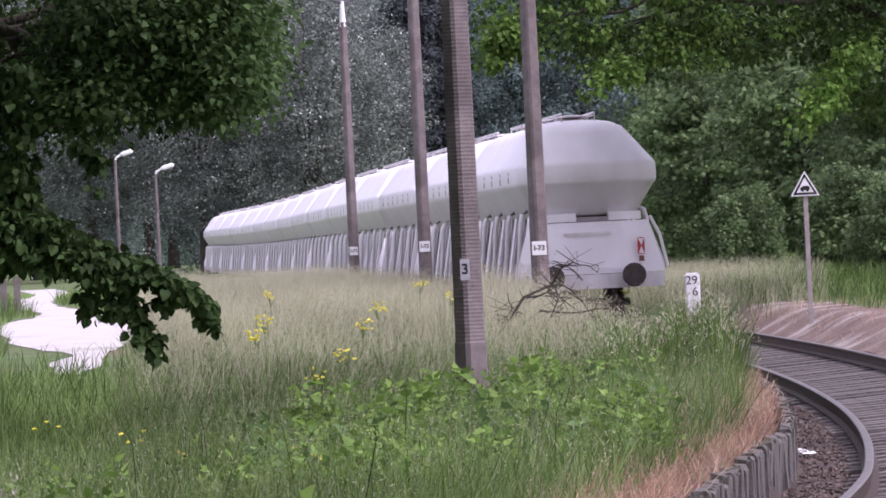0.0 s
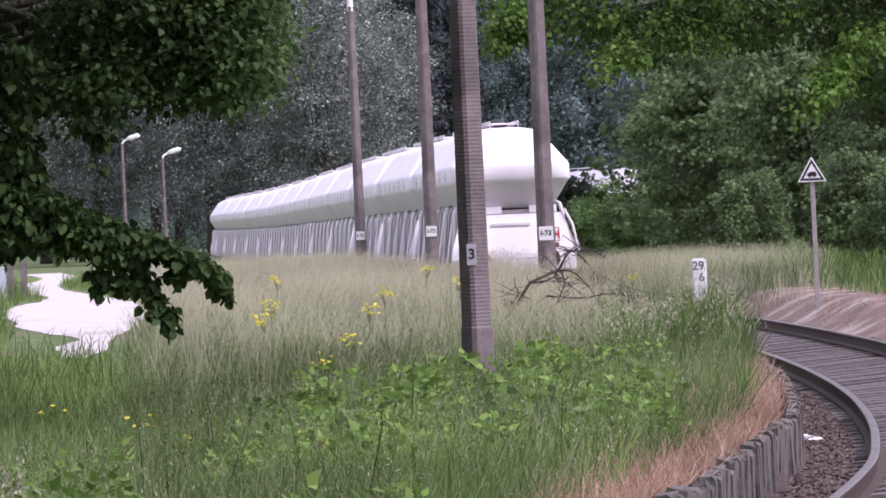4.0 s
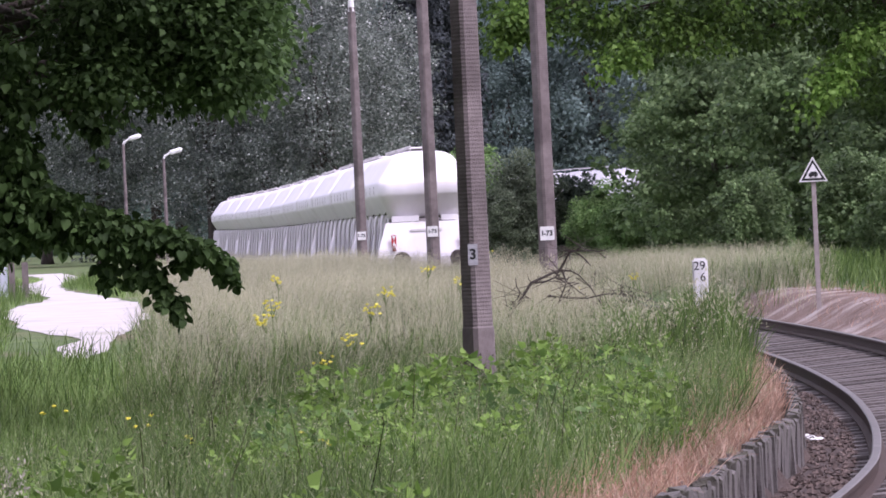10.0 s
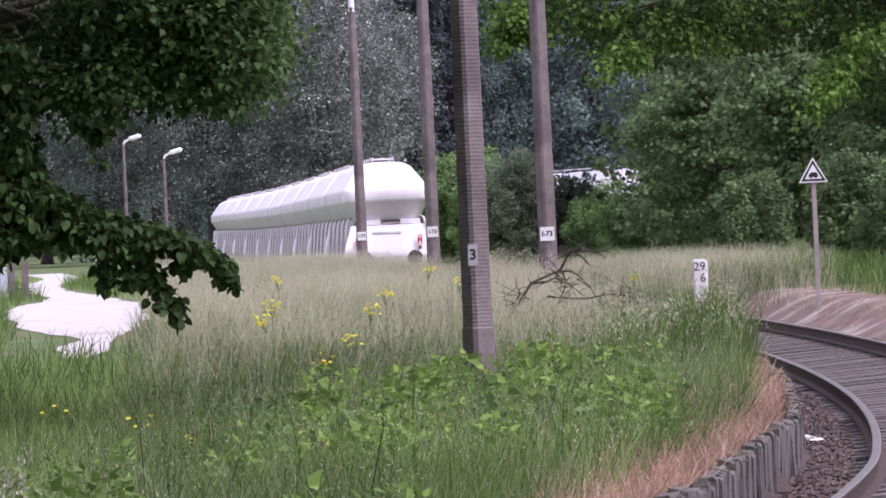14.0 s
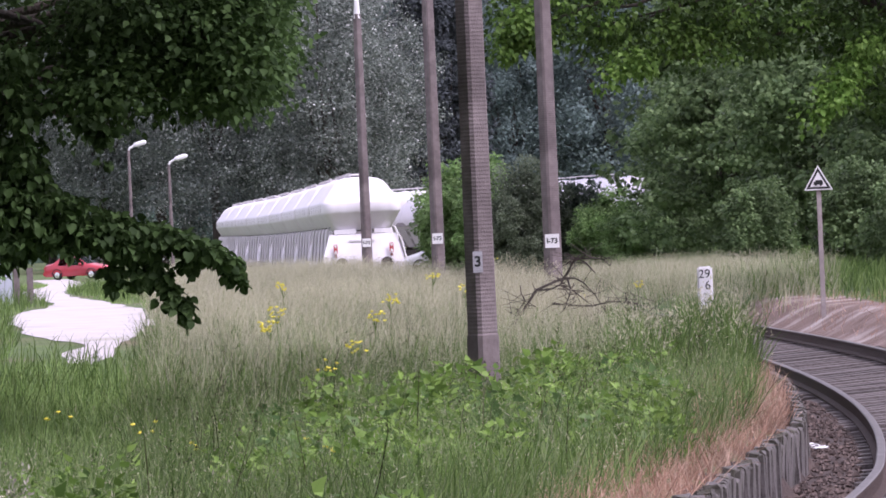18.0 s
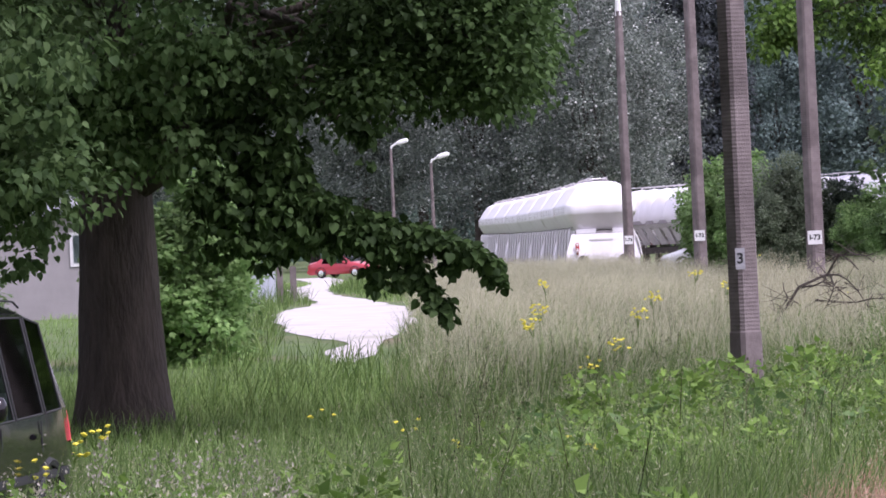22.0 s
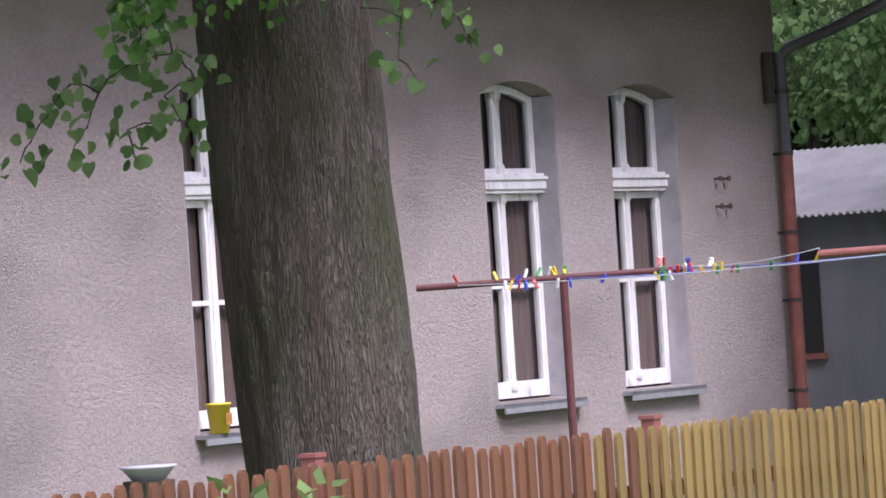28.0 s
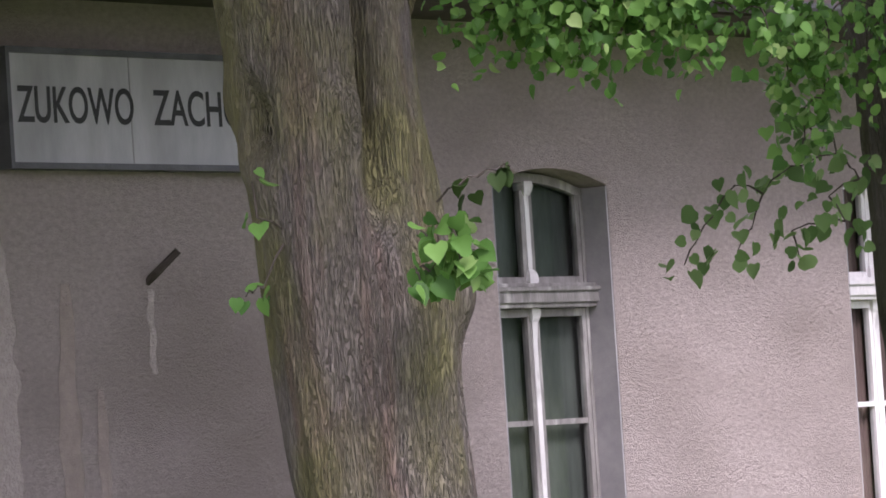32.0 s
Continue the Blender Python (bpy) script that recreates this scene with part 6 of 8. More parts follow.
    # smooth plaster lining of the reveal, a little proud of the wall's own sides
    bm = boxes((s1 - 0.018, s1 - 0.003, 0.004 - SETBACK, 0.125, SILL, ARCH - 0.005), (s0 + 0.003, s0 + 0.018, 0.004 - SETBACK, 0.125, SILL, ARCH - 0.005))
    part("reveal", bm, M["reveal"], root, "smooth grey window reveal")


for k, (a, b) in enumerate(WINDOWS):
    window(a, b, "curtain" if k < 3 else "bare", "sheet_sill" if k < 3 else "orange_sill")


def name_board():
    s0, s1, z0, z1 = 18.2, 21.3, 3.575, 4.19
    root = thing("station_sign", WALL @ pose(0, 0, 0), "long weathered station name board with black letters", "sign")
    part("board", boxes((s0, s1, -0.09, -0.02, z0, z1)), M["sign_face"], root)
    part("frame", boxes((s0 - 0.03, s1 + 0.03, -0.11, 0.0, z1, z1 + 0.035), (s0 - 0.03, s1 + 0.03, -0.11, 0.0, z0 - 0.035, z0),
                        (s0 - 0.03, s0, -0.11, 0.0, z0, z1), (s1, s1 + 0.03, -0.11, 0.0, z0, z1)), M["pipe_zinc"], root, "thin grey frame")
    for words, a, wide in (("ZUKOWO", s0 + 0.06, 0.96), ("ZACHODNIE", s0 + 1.19, 1.29)):
        me = text_mesh(words, 0.29, M["dark"], "lettering", 1.0, 0.0035)
        lo = min(v.co.x for v in me.vertices)
        k = wide / (max(v.co.x for v in me.vertices) - lo)
        for v in me.vertices:
            v.co.x = (v.co.x - lo) * k
        tx = new("lettering", me)
        tx.parent = root
        tx.matrix_basis = pose(a, -0.093, (z0 + z1) / 2 + 0.01, 90)
    for x in (s0 + 1.0, s0 + 2.0):
        part("seam", boxes((x - 0.004, x + 0.004, -0.093, -0.089, z0, z1)), M["reveal"], root)


name_board()


def wall_bits():
    root = thing("wall_bracket", WALL @ pose(19.35, -0.01, 2.95), "rusty iron bracket stub in the plaster", "bracket")
    bm = bmesh.new()
    tube(bm, [(0, 0.05, -0.07), (0.015, -0.05, 0.0), (0.10, -0.15, 0.12)], [0.024, 0.024, 0.022], 6)
    part("bar", bm, M["under"], root)
    bm = bmesh.new()
    rows = [[bm.verts.new((19.36 + sx * (0.028 + 0.02 * noise.noise(Vector((k * 0.7, sx, 0)))) + 0.01 * math.sin(k), -0.003, 2.86 - 0.035 * k)) for sx in (-1, 1)] for k in range(15)]
    for a, b in zip(rows, rows[1:]):
        bm.faces.new((a[0], b[0], b[1], a[1]))
    part("lime_streak", bm, M["lime"], station, "pale lime streak below a bracket")
    rng = random.Random(31)
    for name, s0, s1, z0, z1, mat, label in (("plaster_patch", 17.9, 18.22, 1.2, 3.3, "lime", "pale patch of lost plaster"), ("damp_streak", 18.55, 18.72, 0.9, 2.9, "damp", "brown damp streak down the wall"),
                                             ("damp_streak", 18.85, 18.95, 1.0, 2.3, "damp", "brown damp streak down the wall")):
        bm = bmesh.new()
        n = 26
        lo_, hi_ = [], []
        for k in range(n + 1):
            z = z0 + (z1 - z0) * k / n
            thin = math.sin(math.pi * (0.08 + 0.84 * k / n)) ** 0.5
            mid = (s0 + s1) / 2 + 0.03 * noise.noise(Vector((z * 2, s0, 0)))
            w = (s1 - s0) / 2 * thin
            lo_.append(bm.verts.new((mid - w * (1 + 0.5 * noise.noise(Vector((z * 6, s0, 1)))), -0.0035, z)))
            hi_.append(bm.verts.new((mid + w * (1 + 0.5 * noise.noise(Vector((z * 7, s0, 2)))), -0.0035, z)))
        for k in range(n):
            bm.faces.new((lo_[k], hi_[k], hi_[k + 1], lo_[k + 1]))
        part(name, bm, M[mat], station, label)
    for z in (2.79, 2.55):
        for ds in (0.0, 0.16):
            root = thing("wall_bolt", WALL @ pose(35.0 + ds, 0, z), "small dark iron bolt in the wall", "bolt", "bolts in the wall")
            bm = bmesh.new()
            tube(bm, [(0, 0.03, 0), (0, -0.05, 0), (0, -0.052, 0), (0, -0.07, 0)], [0.012, 0.012, 0.025, 0.025], 8)
            part("head", bm, M["under"], root)


wall_bits()


def drain_pipe():
    root = thing("drain_pipe", WALL @ pose(36.2, -0.12, 0), "drainpipe, red below and zinc above, with a swan neck", "pipe")
    bm = bmesh.new()
    tube(bm, [(0, 0, -0.2), (0, 0, 3.0)], 0.062, 12)
    part("lower_pipe", bm, M["pipe_red"], root, "rust-red painted lower pipe")
    bm = bmesh.new()
    tube(bm, [(0, 0, 3.0), (0, 0, 3.75), (0, 0, 3.9)], [0.055, 0.055, 0.06], 12)
    part("upper_pipe", bm, M["pipe_zinc"], root)
    bm = bmesh.new()
    tube(bm, [(0, 0, 3.84), (0.02, -0.08, 3.93), (0.12, -0.45, 4.06), (0.24, -0.96, 4.27), (0.3, -1.06, 4.40), (0.3, -1.09, 4.53)], 0.052, 12)
    part("swan_neck", bm, M["pipe_zinc"], root, "grey zinc swan neck to the gutter")
    for z in (0.9, 1.7, 2.3, 3.0, 3.55):
        bm = bmesh.new()
        tube(bm, [(0, 0, z - 0.018), (0, 0, z + 0.018)], 0.07, 12)
        box(bm, -0.012, 0.012, 0.03, 0.14, z - 0.012, z + 0.012)
        part("clamp", bm, M["under"], root)
    # round box on the wall beside the pipe's head
    bm = bmesh.new()
    tube(bm, [(-0.13, 0.06, 3.45), (-0.13, 0.06, 3.9)], 0.05, 10)
    part("side_conduit", bm, M["under"], root, "dark conduit on the corner")
    bm = bmesh.new()
    rings = []
    for x in (S0 - 0.6, S1 + 0.5):
        rings.append([(x - 36.2, -1.16 + 0.12 - 0.07 + 0.085 * math.cos(q), WTOP - 0.09 - 0.085 * math.sin(q)) for q in [math.pi * i / 8 for i in range(9)]] +
                     [(x - 36.2, -1.16 + 0.12 - 0.07 + 0.075 * math.cos(q), WTOP - 0.09 - 0.075 * math.sin(q)) for q in [math.pi * (8 - i) / 8 for i in range(9)]])
    ring_loft(bm, rings)
    part("gutter", bm, M["pipe_zinc"], root, "half-round zinc gutter")


drain_pipe()


def bucket():
    root = thing("bucket", WALL @ pose(26.84, -0.06, SILL - 0.012), "small yellow plastic bucket on the window sill", "bucket")
    bm = bmesh.new()
    out = [(0.068, 0), (0.088, 0.2), (0.094, 0.2), (0.094, 0.215), (0.085, 0.215), (0.066, 0.01)]
    rings = [[(r * math.cos(q), r * math.sin(q), z) for q in [2 * math.pi * k / 16 for k in range(16)]] for r, z in out]
    ring_loft(bm, rings)
    shade_smooth(part("pail", bm, M["bucket"], root))
    part("label_patch", boxes((-0.04, 0.04, -0.0845, -0.08, 0.06, 0.14)), M["orange_sill"], root, "faded printed patch")


bucket()


# ---- picket fence ----
FU = Vector((math.sin(radians(7.0)), math.cos(radians(7.0)), 0))
F_END = Vector(place(-17.1, 19.6, 0))
FTOP = 1.8 + 19.6 * math.tan(radians(-1.42))


def fence():
    root = thing("picket_fence", Matrix.Translation(F_END) @ pose(0, 0, 0, 0, 0, -7.0), "picket fence, brown pickets turning to yellow, with rust-red posts", "fence")
    rng = random.Random(9)
    meshes = {}
    for mat in ("picket_old", "picket_new"):
        for k in range(3):
            bm = bmesh.new()
            w, h = 0.0265, 1.08
            outline = [(-w, 0), (w, 0), (w, h - 0.035), (w * 0.8, h - 0.012), (w * 0.35, h), (-w * 0.35, h), (-w * 0.8, h - 0.012), (-w, h - 0.035)]
            ring_loft(bm, [[(x, z) for x, z in outline][0:0] or [(t, x, z) for x, z in outline] for t in (-0.008, 0.008)])
            bmesh.ops.recalc_face_normals(bm, faces=bm.faces)
            meshes[mat, k] = mesh_of("picket", bm, M[mat])
    y = -0.06
    i = 0
    while y > -13.5:
        if -0.42 < y < -0.34:
            y -= 0.09
        mat = "picket_new" if y > -2.8 + 0.5 * math.sin(i * 2.7) else "picket_old"
        ob = new("picket", meshes[mat, rng.randrange(3)])
        ob.parent = root
        ob.matrix_basis = pose(0.03, y, FTOP - 1.08 + rng.uniform(-0.012, 0.012), rng.uniform(-0.6, 0.6), 0, rng.uniform(-2, 2))
        y -= 0.087 if i % 28 else 0.105
        i += 1
    for z in (FTOP - 0.85, FTOP - 0.25):
        part("rail", boxes((-0.045, 0.015, -13.6, 0.0, z - 0.03, z + 0.03)), M["picket_old"], root, "horizontal fence rail")
    for y in (0.03, -2.42, -4.9, -7.4, -9.9, -12.4):
        bm = boxes((-0.10, -0.045, y - 0.03, y + 0.03, -0.3, FTOP + 0.02), (-0.107, -0.038, y - 0.038, y + 0.038, FTOP + 0.02, FTOP + 0.035))
        part("post", bm, M["pipe_red"], root, "rust-red iron post with a cap")


fence()


# ---- clothes line ----
def t_post(az, d, top, az0, az1, label, mat):
    x, y, z = place(az, d)
    root = thing("clothes_post", pose(x, y, z - 0.1, 0, 0, -az), label, "clothes post", "posts of the clothes line")
    h = top - z + 0.1
    bm = bmesh.new()
    tube(bm, [(0, 0, 0), (0, 0, h)], 0.027, 10)
    part("post", bm, M[mat], root)
    bm = bmesh.new()
    tube(bm, [(d * math.tan(radians(az0 - az)), 0, h - 0.005), (d * math.tan(radians(az1 - az)), 0, h + 0.012)], 0.021, 10)
    part("cross_bar", bm, M[mat], root)
    return Vector((x, y, z - 0.1)), h


T1, H1 = t_post(-21.55, 28.0, 1.955, -23.42, -19.92, "T-shaped clothes post behind the fence, red darkened for dimmer light", "pipe_red_dim")
T2, H2 = t_post(-16.72, 23.5, 1.975, -18.32, -15.2, "rust-red T-shaped clothes post beside the shed", "pipe_red")


def line_point(az, d, z):
    return Vector((d * math.sin(radians(az)), d * math.cos(radians(az)), z))


LINES = [(line_point(-20.05, 28, 1.985), line_point(-18.3, 23.5, 2.0)), (line_point(-20.3, 28, 1.97), line_point(-15.6, 23.5, 1.99)),
         (line_point(-21.5, 28, 1.95), line_point(-15.9, 23.5, 1.975)), (line_point(-22.9, 28, 1.95), line_point(-16.6, 23.5, 1.96))]
M["blue_cord"] = plain("blue_line_cord", (0.12, 0.14, 0.50), rough=0.5)
M["cord"] = plain("pale_line_cord", (0.55, 0.55, 0.62), rough=0.6)
PEGS = [plain("peg_red", (0.55, 0.04, 0.05), 0.4), plain("peg_blue", (0.05, 0.08, 0.5), 0.4), plain("peg_yellow", (0.7, 0.5, 0.03), 0.4),
        plain("peg_white", (0.75, 0.73, 0.72), 0.4), plain("peg_green", (0.05, 0.3, 0.08), 0.4)]
for a, b in LINES:
    ob = tagged(new("clothes_line"), "thin pale washing line sagging between two posts", "line", "washing lines")
    bm = bmesh.new()
    pts = [a.lerp(b, k / 10) - Vector((0, 0, 0.03 * math.sin(math.pi * k / 10))) for k in range(11)]
    tube(bm, pts, 0.004, 5)
    part("cord", bm, M["blue_cord"] if a is LINES[2][0] or a is LINES[1][0] else M["cord"], ob)


def pegs():
    rng = random.Random(13)
    meshes = []
    for m in PEGS:
        bm = boxes((-0.006, 0.006, -0.005, 0.005, -0.04, 0.02), (-0.006, 0.006, 0.006, 0.013, -0.04, 0.02))
        meshes.append(mesh_of("clothes_peg", bm, m))
    spots = []
    for k in range(10):
        spots.append((LINES[0], rng.uniform(0.02, 0.5) ** 1.3))
    for k in range(9):
        spots.append((LINES[1], rng.uniform(0.02, 0.75)))
    for k in range(8):
        spots.append((LINES[2], rng.uniform(0.03, 0.3)))
    for k in range(8):
        spots.append((LINES[3], rng.uniform(0.03, 0.3)))
    for (a, b), u in spots:
        p = a.lerp(b, u) - Vector((0, 0, 0.03 * math.sin(math.pi * u)))
        k = rng.randrange(len(meshes))
        ob = new("clothes_peg", meshes[k])
        ob.matrix_world = Matrix.Translation(p) @ pose(0, 0, rng.choice((0.0, 0.0, 0.03)), rng.uniform(-25, 25), rng.uniform(-35, 35), rng.uniform(0, 180))
        tagged(ob, ("red", "blue", "yellow", "white", "green")[k] + " plastic clothes peg clipped on the line", "clothes peg", "pegs on the washing line")
    for k in range(12):
        az = rng.uniform(-23.2, -20.0)
        i = rng.randrange(len(meshes))
        ob = new("clothes_peg", meshes[i])
        ob.matrix_world = Matrix.Translation(line_point(az, 28, 1.985 + 0.012 * (az + 21.5))) @ pose(0, 0, 0.03, rng.uniform(-30, 30), rng.uniform(-30, 30), rng.uniform(0, 180))
        tagged(ob, ("red", "blue", "yellow", "white", "green")[i] + " plastic clothes peg on the post's bar", "clothes peg", "pegs on the washing line")


pegs()


# ---- shed ----
def shed():
    x, y, z = place(-18.7, 46)
    root = thing("shed", pose(x, y, z - 0.1, 0, 0, -4), "grey outbuilding with a corrugated roof and red trim", "shed")
    L, H = 2.2, 2.74
    part("front_wall", boxes((-1.5, L, 0, 0.15, 0, H)), M["shed"], root)
    part("side_wall", boxes((L - 0.15, L, 0.15, 4, 0, H)), M["shed"], root)
    part("side_wall", boxes((-1.5, -1.35, 0.15, 4, 0, H)), M["shed"], root)
    part("corner_trim", boxes((L, L + 0.06, -0.03, 0.06, 0, H + 0.05)), M["pipe_red"], root, "red corner board")
    part("annex_wall", boxes((L + 0.35, L + 1.58, 0.5, 0.65, 0, 1.75)), M["under"], root, "dark low annex wall")
    part("door_panel", boxes((L + 0.06, L + 0.35, 0.3, 0.36, 1.7, 2.35)), M["blue_gate"], root, "pale green door panel")
    part("annex_top", boxes((L + 0.35, L + 1.58, 0.4, 0.7, 1.75, 2.3)), M["sheet_sill"], root)
    part("window_hole", boxes((0.0, 0.33, -0.02, 0.01, 1.35, 2.4)), M["dark"], root, "dark narrow window")
    part("window_ledge", boxes((-0.05, 0.37, -0.05, 0.0, 1.29, 1.35)), M["pipe_red"], root)
    bm = bmesh.new()
    n = 324
    rows = []
    for yy, zz in ((-0.25, H + 0.0), (1.7, H + 0.72)):
        rows.append([bm.verts.new((-1.7 + (L + 1.9) * k / n + (yy + 0.25) * 0.45 - 0.2, yy, zz + 0.02 * math.sin(k * 2 * math.pi / 6))) for k in range(n + 1)])
    for k in range(n):
        bm.faces.new((rows[0][k], rows[0][k + 1], rows[1][k + 1], rows[1][k]))
    bmesh.ops.solidify(bm, geom=bm.faces, thickness=0.01)
    part("roof", bm, M["roof_sheet"], root, "pale grey corrugated roofing")


shed()


# ---- wrapping on the near pole ----
def wrapping():
    bm = bmesh.new()
    rings = []
    # radius along the height: bulges between the ties
    prof = [(1.99, 0.155), (2.03, 0.185), (2.1, 0.20), (2.17, 0.215), (2.24, 0.20), (2.30, 0.178), (2.315, 0.172), (2.34, 0.18), (2.45, 0.192), (2.58, 0.19), (2.645, 0.182),
            (2.66, 0.174), (2.68, 0.18), (2.8, 0.186), (3.0, 0.184), (3.2, 0.188), (3.6, 0.18), (4.7, 0.17)]
    n = 56
    prof = [(z, r * 0.93) for z, r in prof]
    fine = [2.0 + 0.022 * k for k in range(122)]
    for z in fine:
        r = spline(prof, z)
        ring = []
        for k in range(n):
            q = 2 * math.pi * k / n
            rr = r * (1 + 0.05 * noise.noise(Vector((math.cos(q) * 2, math.sin(q) * 2, z * 5))) + 0.03 * noise.noise(Vector((math.cos(q) * 6, math.sin(q) * 6, z * 14))) + 0.022 * noise.noise(Vector((math.cos(q) * 5, 3, (z - 0.07 * q) * 26))))
            ring.append((rr * math.cos(q), rr * math.sin(q), z - bw))
        rings.append(ring)
    ring_loft(bm, rings)
    shade_smooth(part("wrapping", bm, M["wrap_torn"], PW, "crumpled brown sheet under torn white film"))
    # torn bands of white plastic, wound upwards
    rng = random.Random(17)

    def radius(z):
        return spline(prof, z)

    for i in range(70):
        z = rng.choice((rng.uniform(2.0, 2.32), rng.uniform(2.0, 3.1)))
        q0, run = rng.uniform(3.2, 6.6), rng.uniform(0.12, 1.0)
        slope, w = rng.uniform(0.03, 0.11), rng.uniform(0.002, 0.009)
        bm = bmesh.new()
        m = 10
        low, high = [], []
        for k in range(m + 1):
            q = q0 + run * k / m
            zz = z + slope * (q - q0) + 0.012 * noise.noise(Vector((q * 3, i, 0)))
            taper = math.sin(math.pi * (0.06 + 0.88 * k / m)) * (1 + 0.6 * noise.noise(Vector((q * 5, i * 2, 1))))
            for lst, dz in ((low, -w / 2), (high, w / 2)):
                z1 = zz + dz * taper
                rr = radius(z1) * 1.035 + 0.008
                lst.append(bm.verts.new((rr * math.cos(q), rr * math.sin(q), z1 - bw)))
        for k in range(m):
            bm.faces.new((low[k], low[k + 1], high[k + 1], high[k]))
        part("plastic_strip", bm, M["plastic_wrap"], PW)


wrapping()

# ---- vehicles ----


def car(name, label, m, stations, paint, windscreen, rear_screen, side_windows, wheels, wheel_r, group="parked cars", category="car", width=0.95):
    """A car body skinned over stations along its length (front at y = 0, rear at +y).
    station: (y, sill half-width, belt half-width, belt height, edge half-width, edge height, top half-width, top height)"""
    root = thing(name, m, label, category, group)
    rings = []
    for i, (y, ws, wb, zb, we, ze, wt, zt) in enumerate(stations):
        # the roof is crowned, and the windscreen bows forward
        bow = 0.13 if windscreen[0] <= i <= windscreen[1] else (0.05 if i < windscreen[0] and i > 2 else 0.0)
        up = 0.035 if i >= windscreen[0] else 0.02
        if windscreen[0] <= i <= windscreen[1]:
            wt, zt = we - 0.045, ze + 0.02
        half = [(ws * 0.9, y, 0.22), (ws, y, 0.42), ((ws + wb) / 2 + 0.02, y, (0.42 + zb) / 2), (wb, y, zb), (we, y, ze), (wt, y - bow * 0.2, zt), (wt * 0.55, y - bow * 0.75, zt + up * 0.75)]
        rings.append(half + [(0, y - bow, zt + up)] + [(-x, yy, z) for x, yy, z in half[::-1]])
    n = len(rings[0])
    body, panes = bmesh.new(), {}

    def pane_of(i, k):
        if k in (5, 6, 7, 8):
            if windscreen[0] <= i < windscreen[1]:
                return "windscreen"
            if rear_screen and rear_screen[0] <= i < rear_screen[1]:
                return "rear_window"
        if k in (3, 10):
            for j, (a, b) in enumerate(side_windows):
                if a <= i < b:
                    return f"side_window {j} {k}"
        return None

    vs = [[body.verts.new(p) for p in r] for r in rings]
    for i in range(len(rings) - 1):
        for k in range(n):
            j = (k + 1) % n
            key = pane_of(i, k)
            quad = [rings[i][k], rings[i][j], rings[i + 1][j], rings[i + 1][k]]
            if key:
                panes.setdefault(key, []).append(quad)
            else:
                body.faces.new((vs[i][k], vs[i][j], vs[i + 1][j], vs[i + 1][k]))
    body.faces.new(vs[0][::-1])
    body.faces.new(vs[-1])
    bmesh.ops.recalc_face_normals(body, faces=body.faces)
    smooth_by_angle(part("body", body, M[paint], root), 38)
    for key, quads in panes.items():
        bm = bmesh.new()
        for q in quads:
            f = bm.faces.new([bm.verts.new(p) for p in q])
            f.normal_update()
            if f.normal.dot(f.calc_center_median() - Vector((0, 2.4, 0.75))) < 0:
                f.normal_flip()
        bmesh.ops.remove_doubles(bm, verts=bm.verts, dist=0.001)
        rim = [[v.co.copy() for v in e.verts] for e in bm.edges if len(e.link_faces) == 1]
        ob = shade_smooth(part(key.split()[0], bm, M["car_glass"], root, "tinted glass"))
        ob.visible_shadow = False
        # rubber line round each pane
        bm = bmesh.new()
        for p, q in rim:
            tube(bm, [p, q], 0.008, 5)
        part("window_trim", bm, M["cowl"], ob)
    for y in wheels:
        for s in (-1, 1):
            x = s * (width - 0.1)
            bm = bmesh.new()
            tube(bm, [(x - 0.1, y, wheel_r), (x - 0.09, y, wheel_r), (x + 0.09, y, wheel_r), (x + 0.1, y, wheel_r)], [wheel_r * 0.86, wheel_r, wheel_r, wheel_r * 0.86], 22)
            tyre = part("wheel", bm, M["tyre"], root)
            bm = bmesh.new()
            xo = x + s * 0.102
            tube(bm, [(xo - s * 0.02, y, wheel_r), (xo + s * 0.004, y, wheel_r), (xo + s * 0.006, y, wheel_r)], [wheel_r * 0.64, wheel_r * 0.64, wheel_r * 0.2], 16)
            part("rim", bm, M["chrome"], tyre, "bright wheel rim")
            # dark wheel arch
            bm = bmesh.new()
            arc = [(s * (width + 0.004), y + (wheel_r + 0.07) * math.cos(q), wheel_r + (wheel_r + 0.07) * math.sin(q)) for q in [math.pi * k / 10 for k in range(11)]]
            tube(bm, arc, 0.03, 5)
            part("wheel_arch", bm, M["cowl"], root)
    floor = boxes((-width * 0.85, width * 0.85, stations[1][0] + 0.3, stations[-2][0] - 0.1, 0.24, 0.30))
    part("floor", floor, M["cowl"], root)
    return root


def mirror(root, x, y, z, s, mat):
    bm = bmesh.new()
    rings = []
    for u, k in ((0.0, 0.45), (0.06, 0.8), (0.14, 1.0), (0.22, 0.96), (0.27, 0.7), (0.285, 0.35)):
        rings.append([(x + s * u, y + 0.075 * k * math.cos(q), z + 0.095 * k * math.sin(q) + 0.05 * u) for q in [2 * math.pi * i / 12 for i in range(12)]])
    ring_loft(bm, rings)
    bmesh.ops.recalc_face_normals(bm, faces=bm.faces)
    shade_smooth(part("door_mirror", bm, M[mat], root))


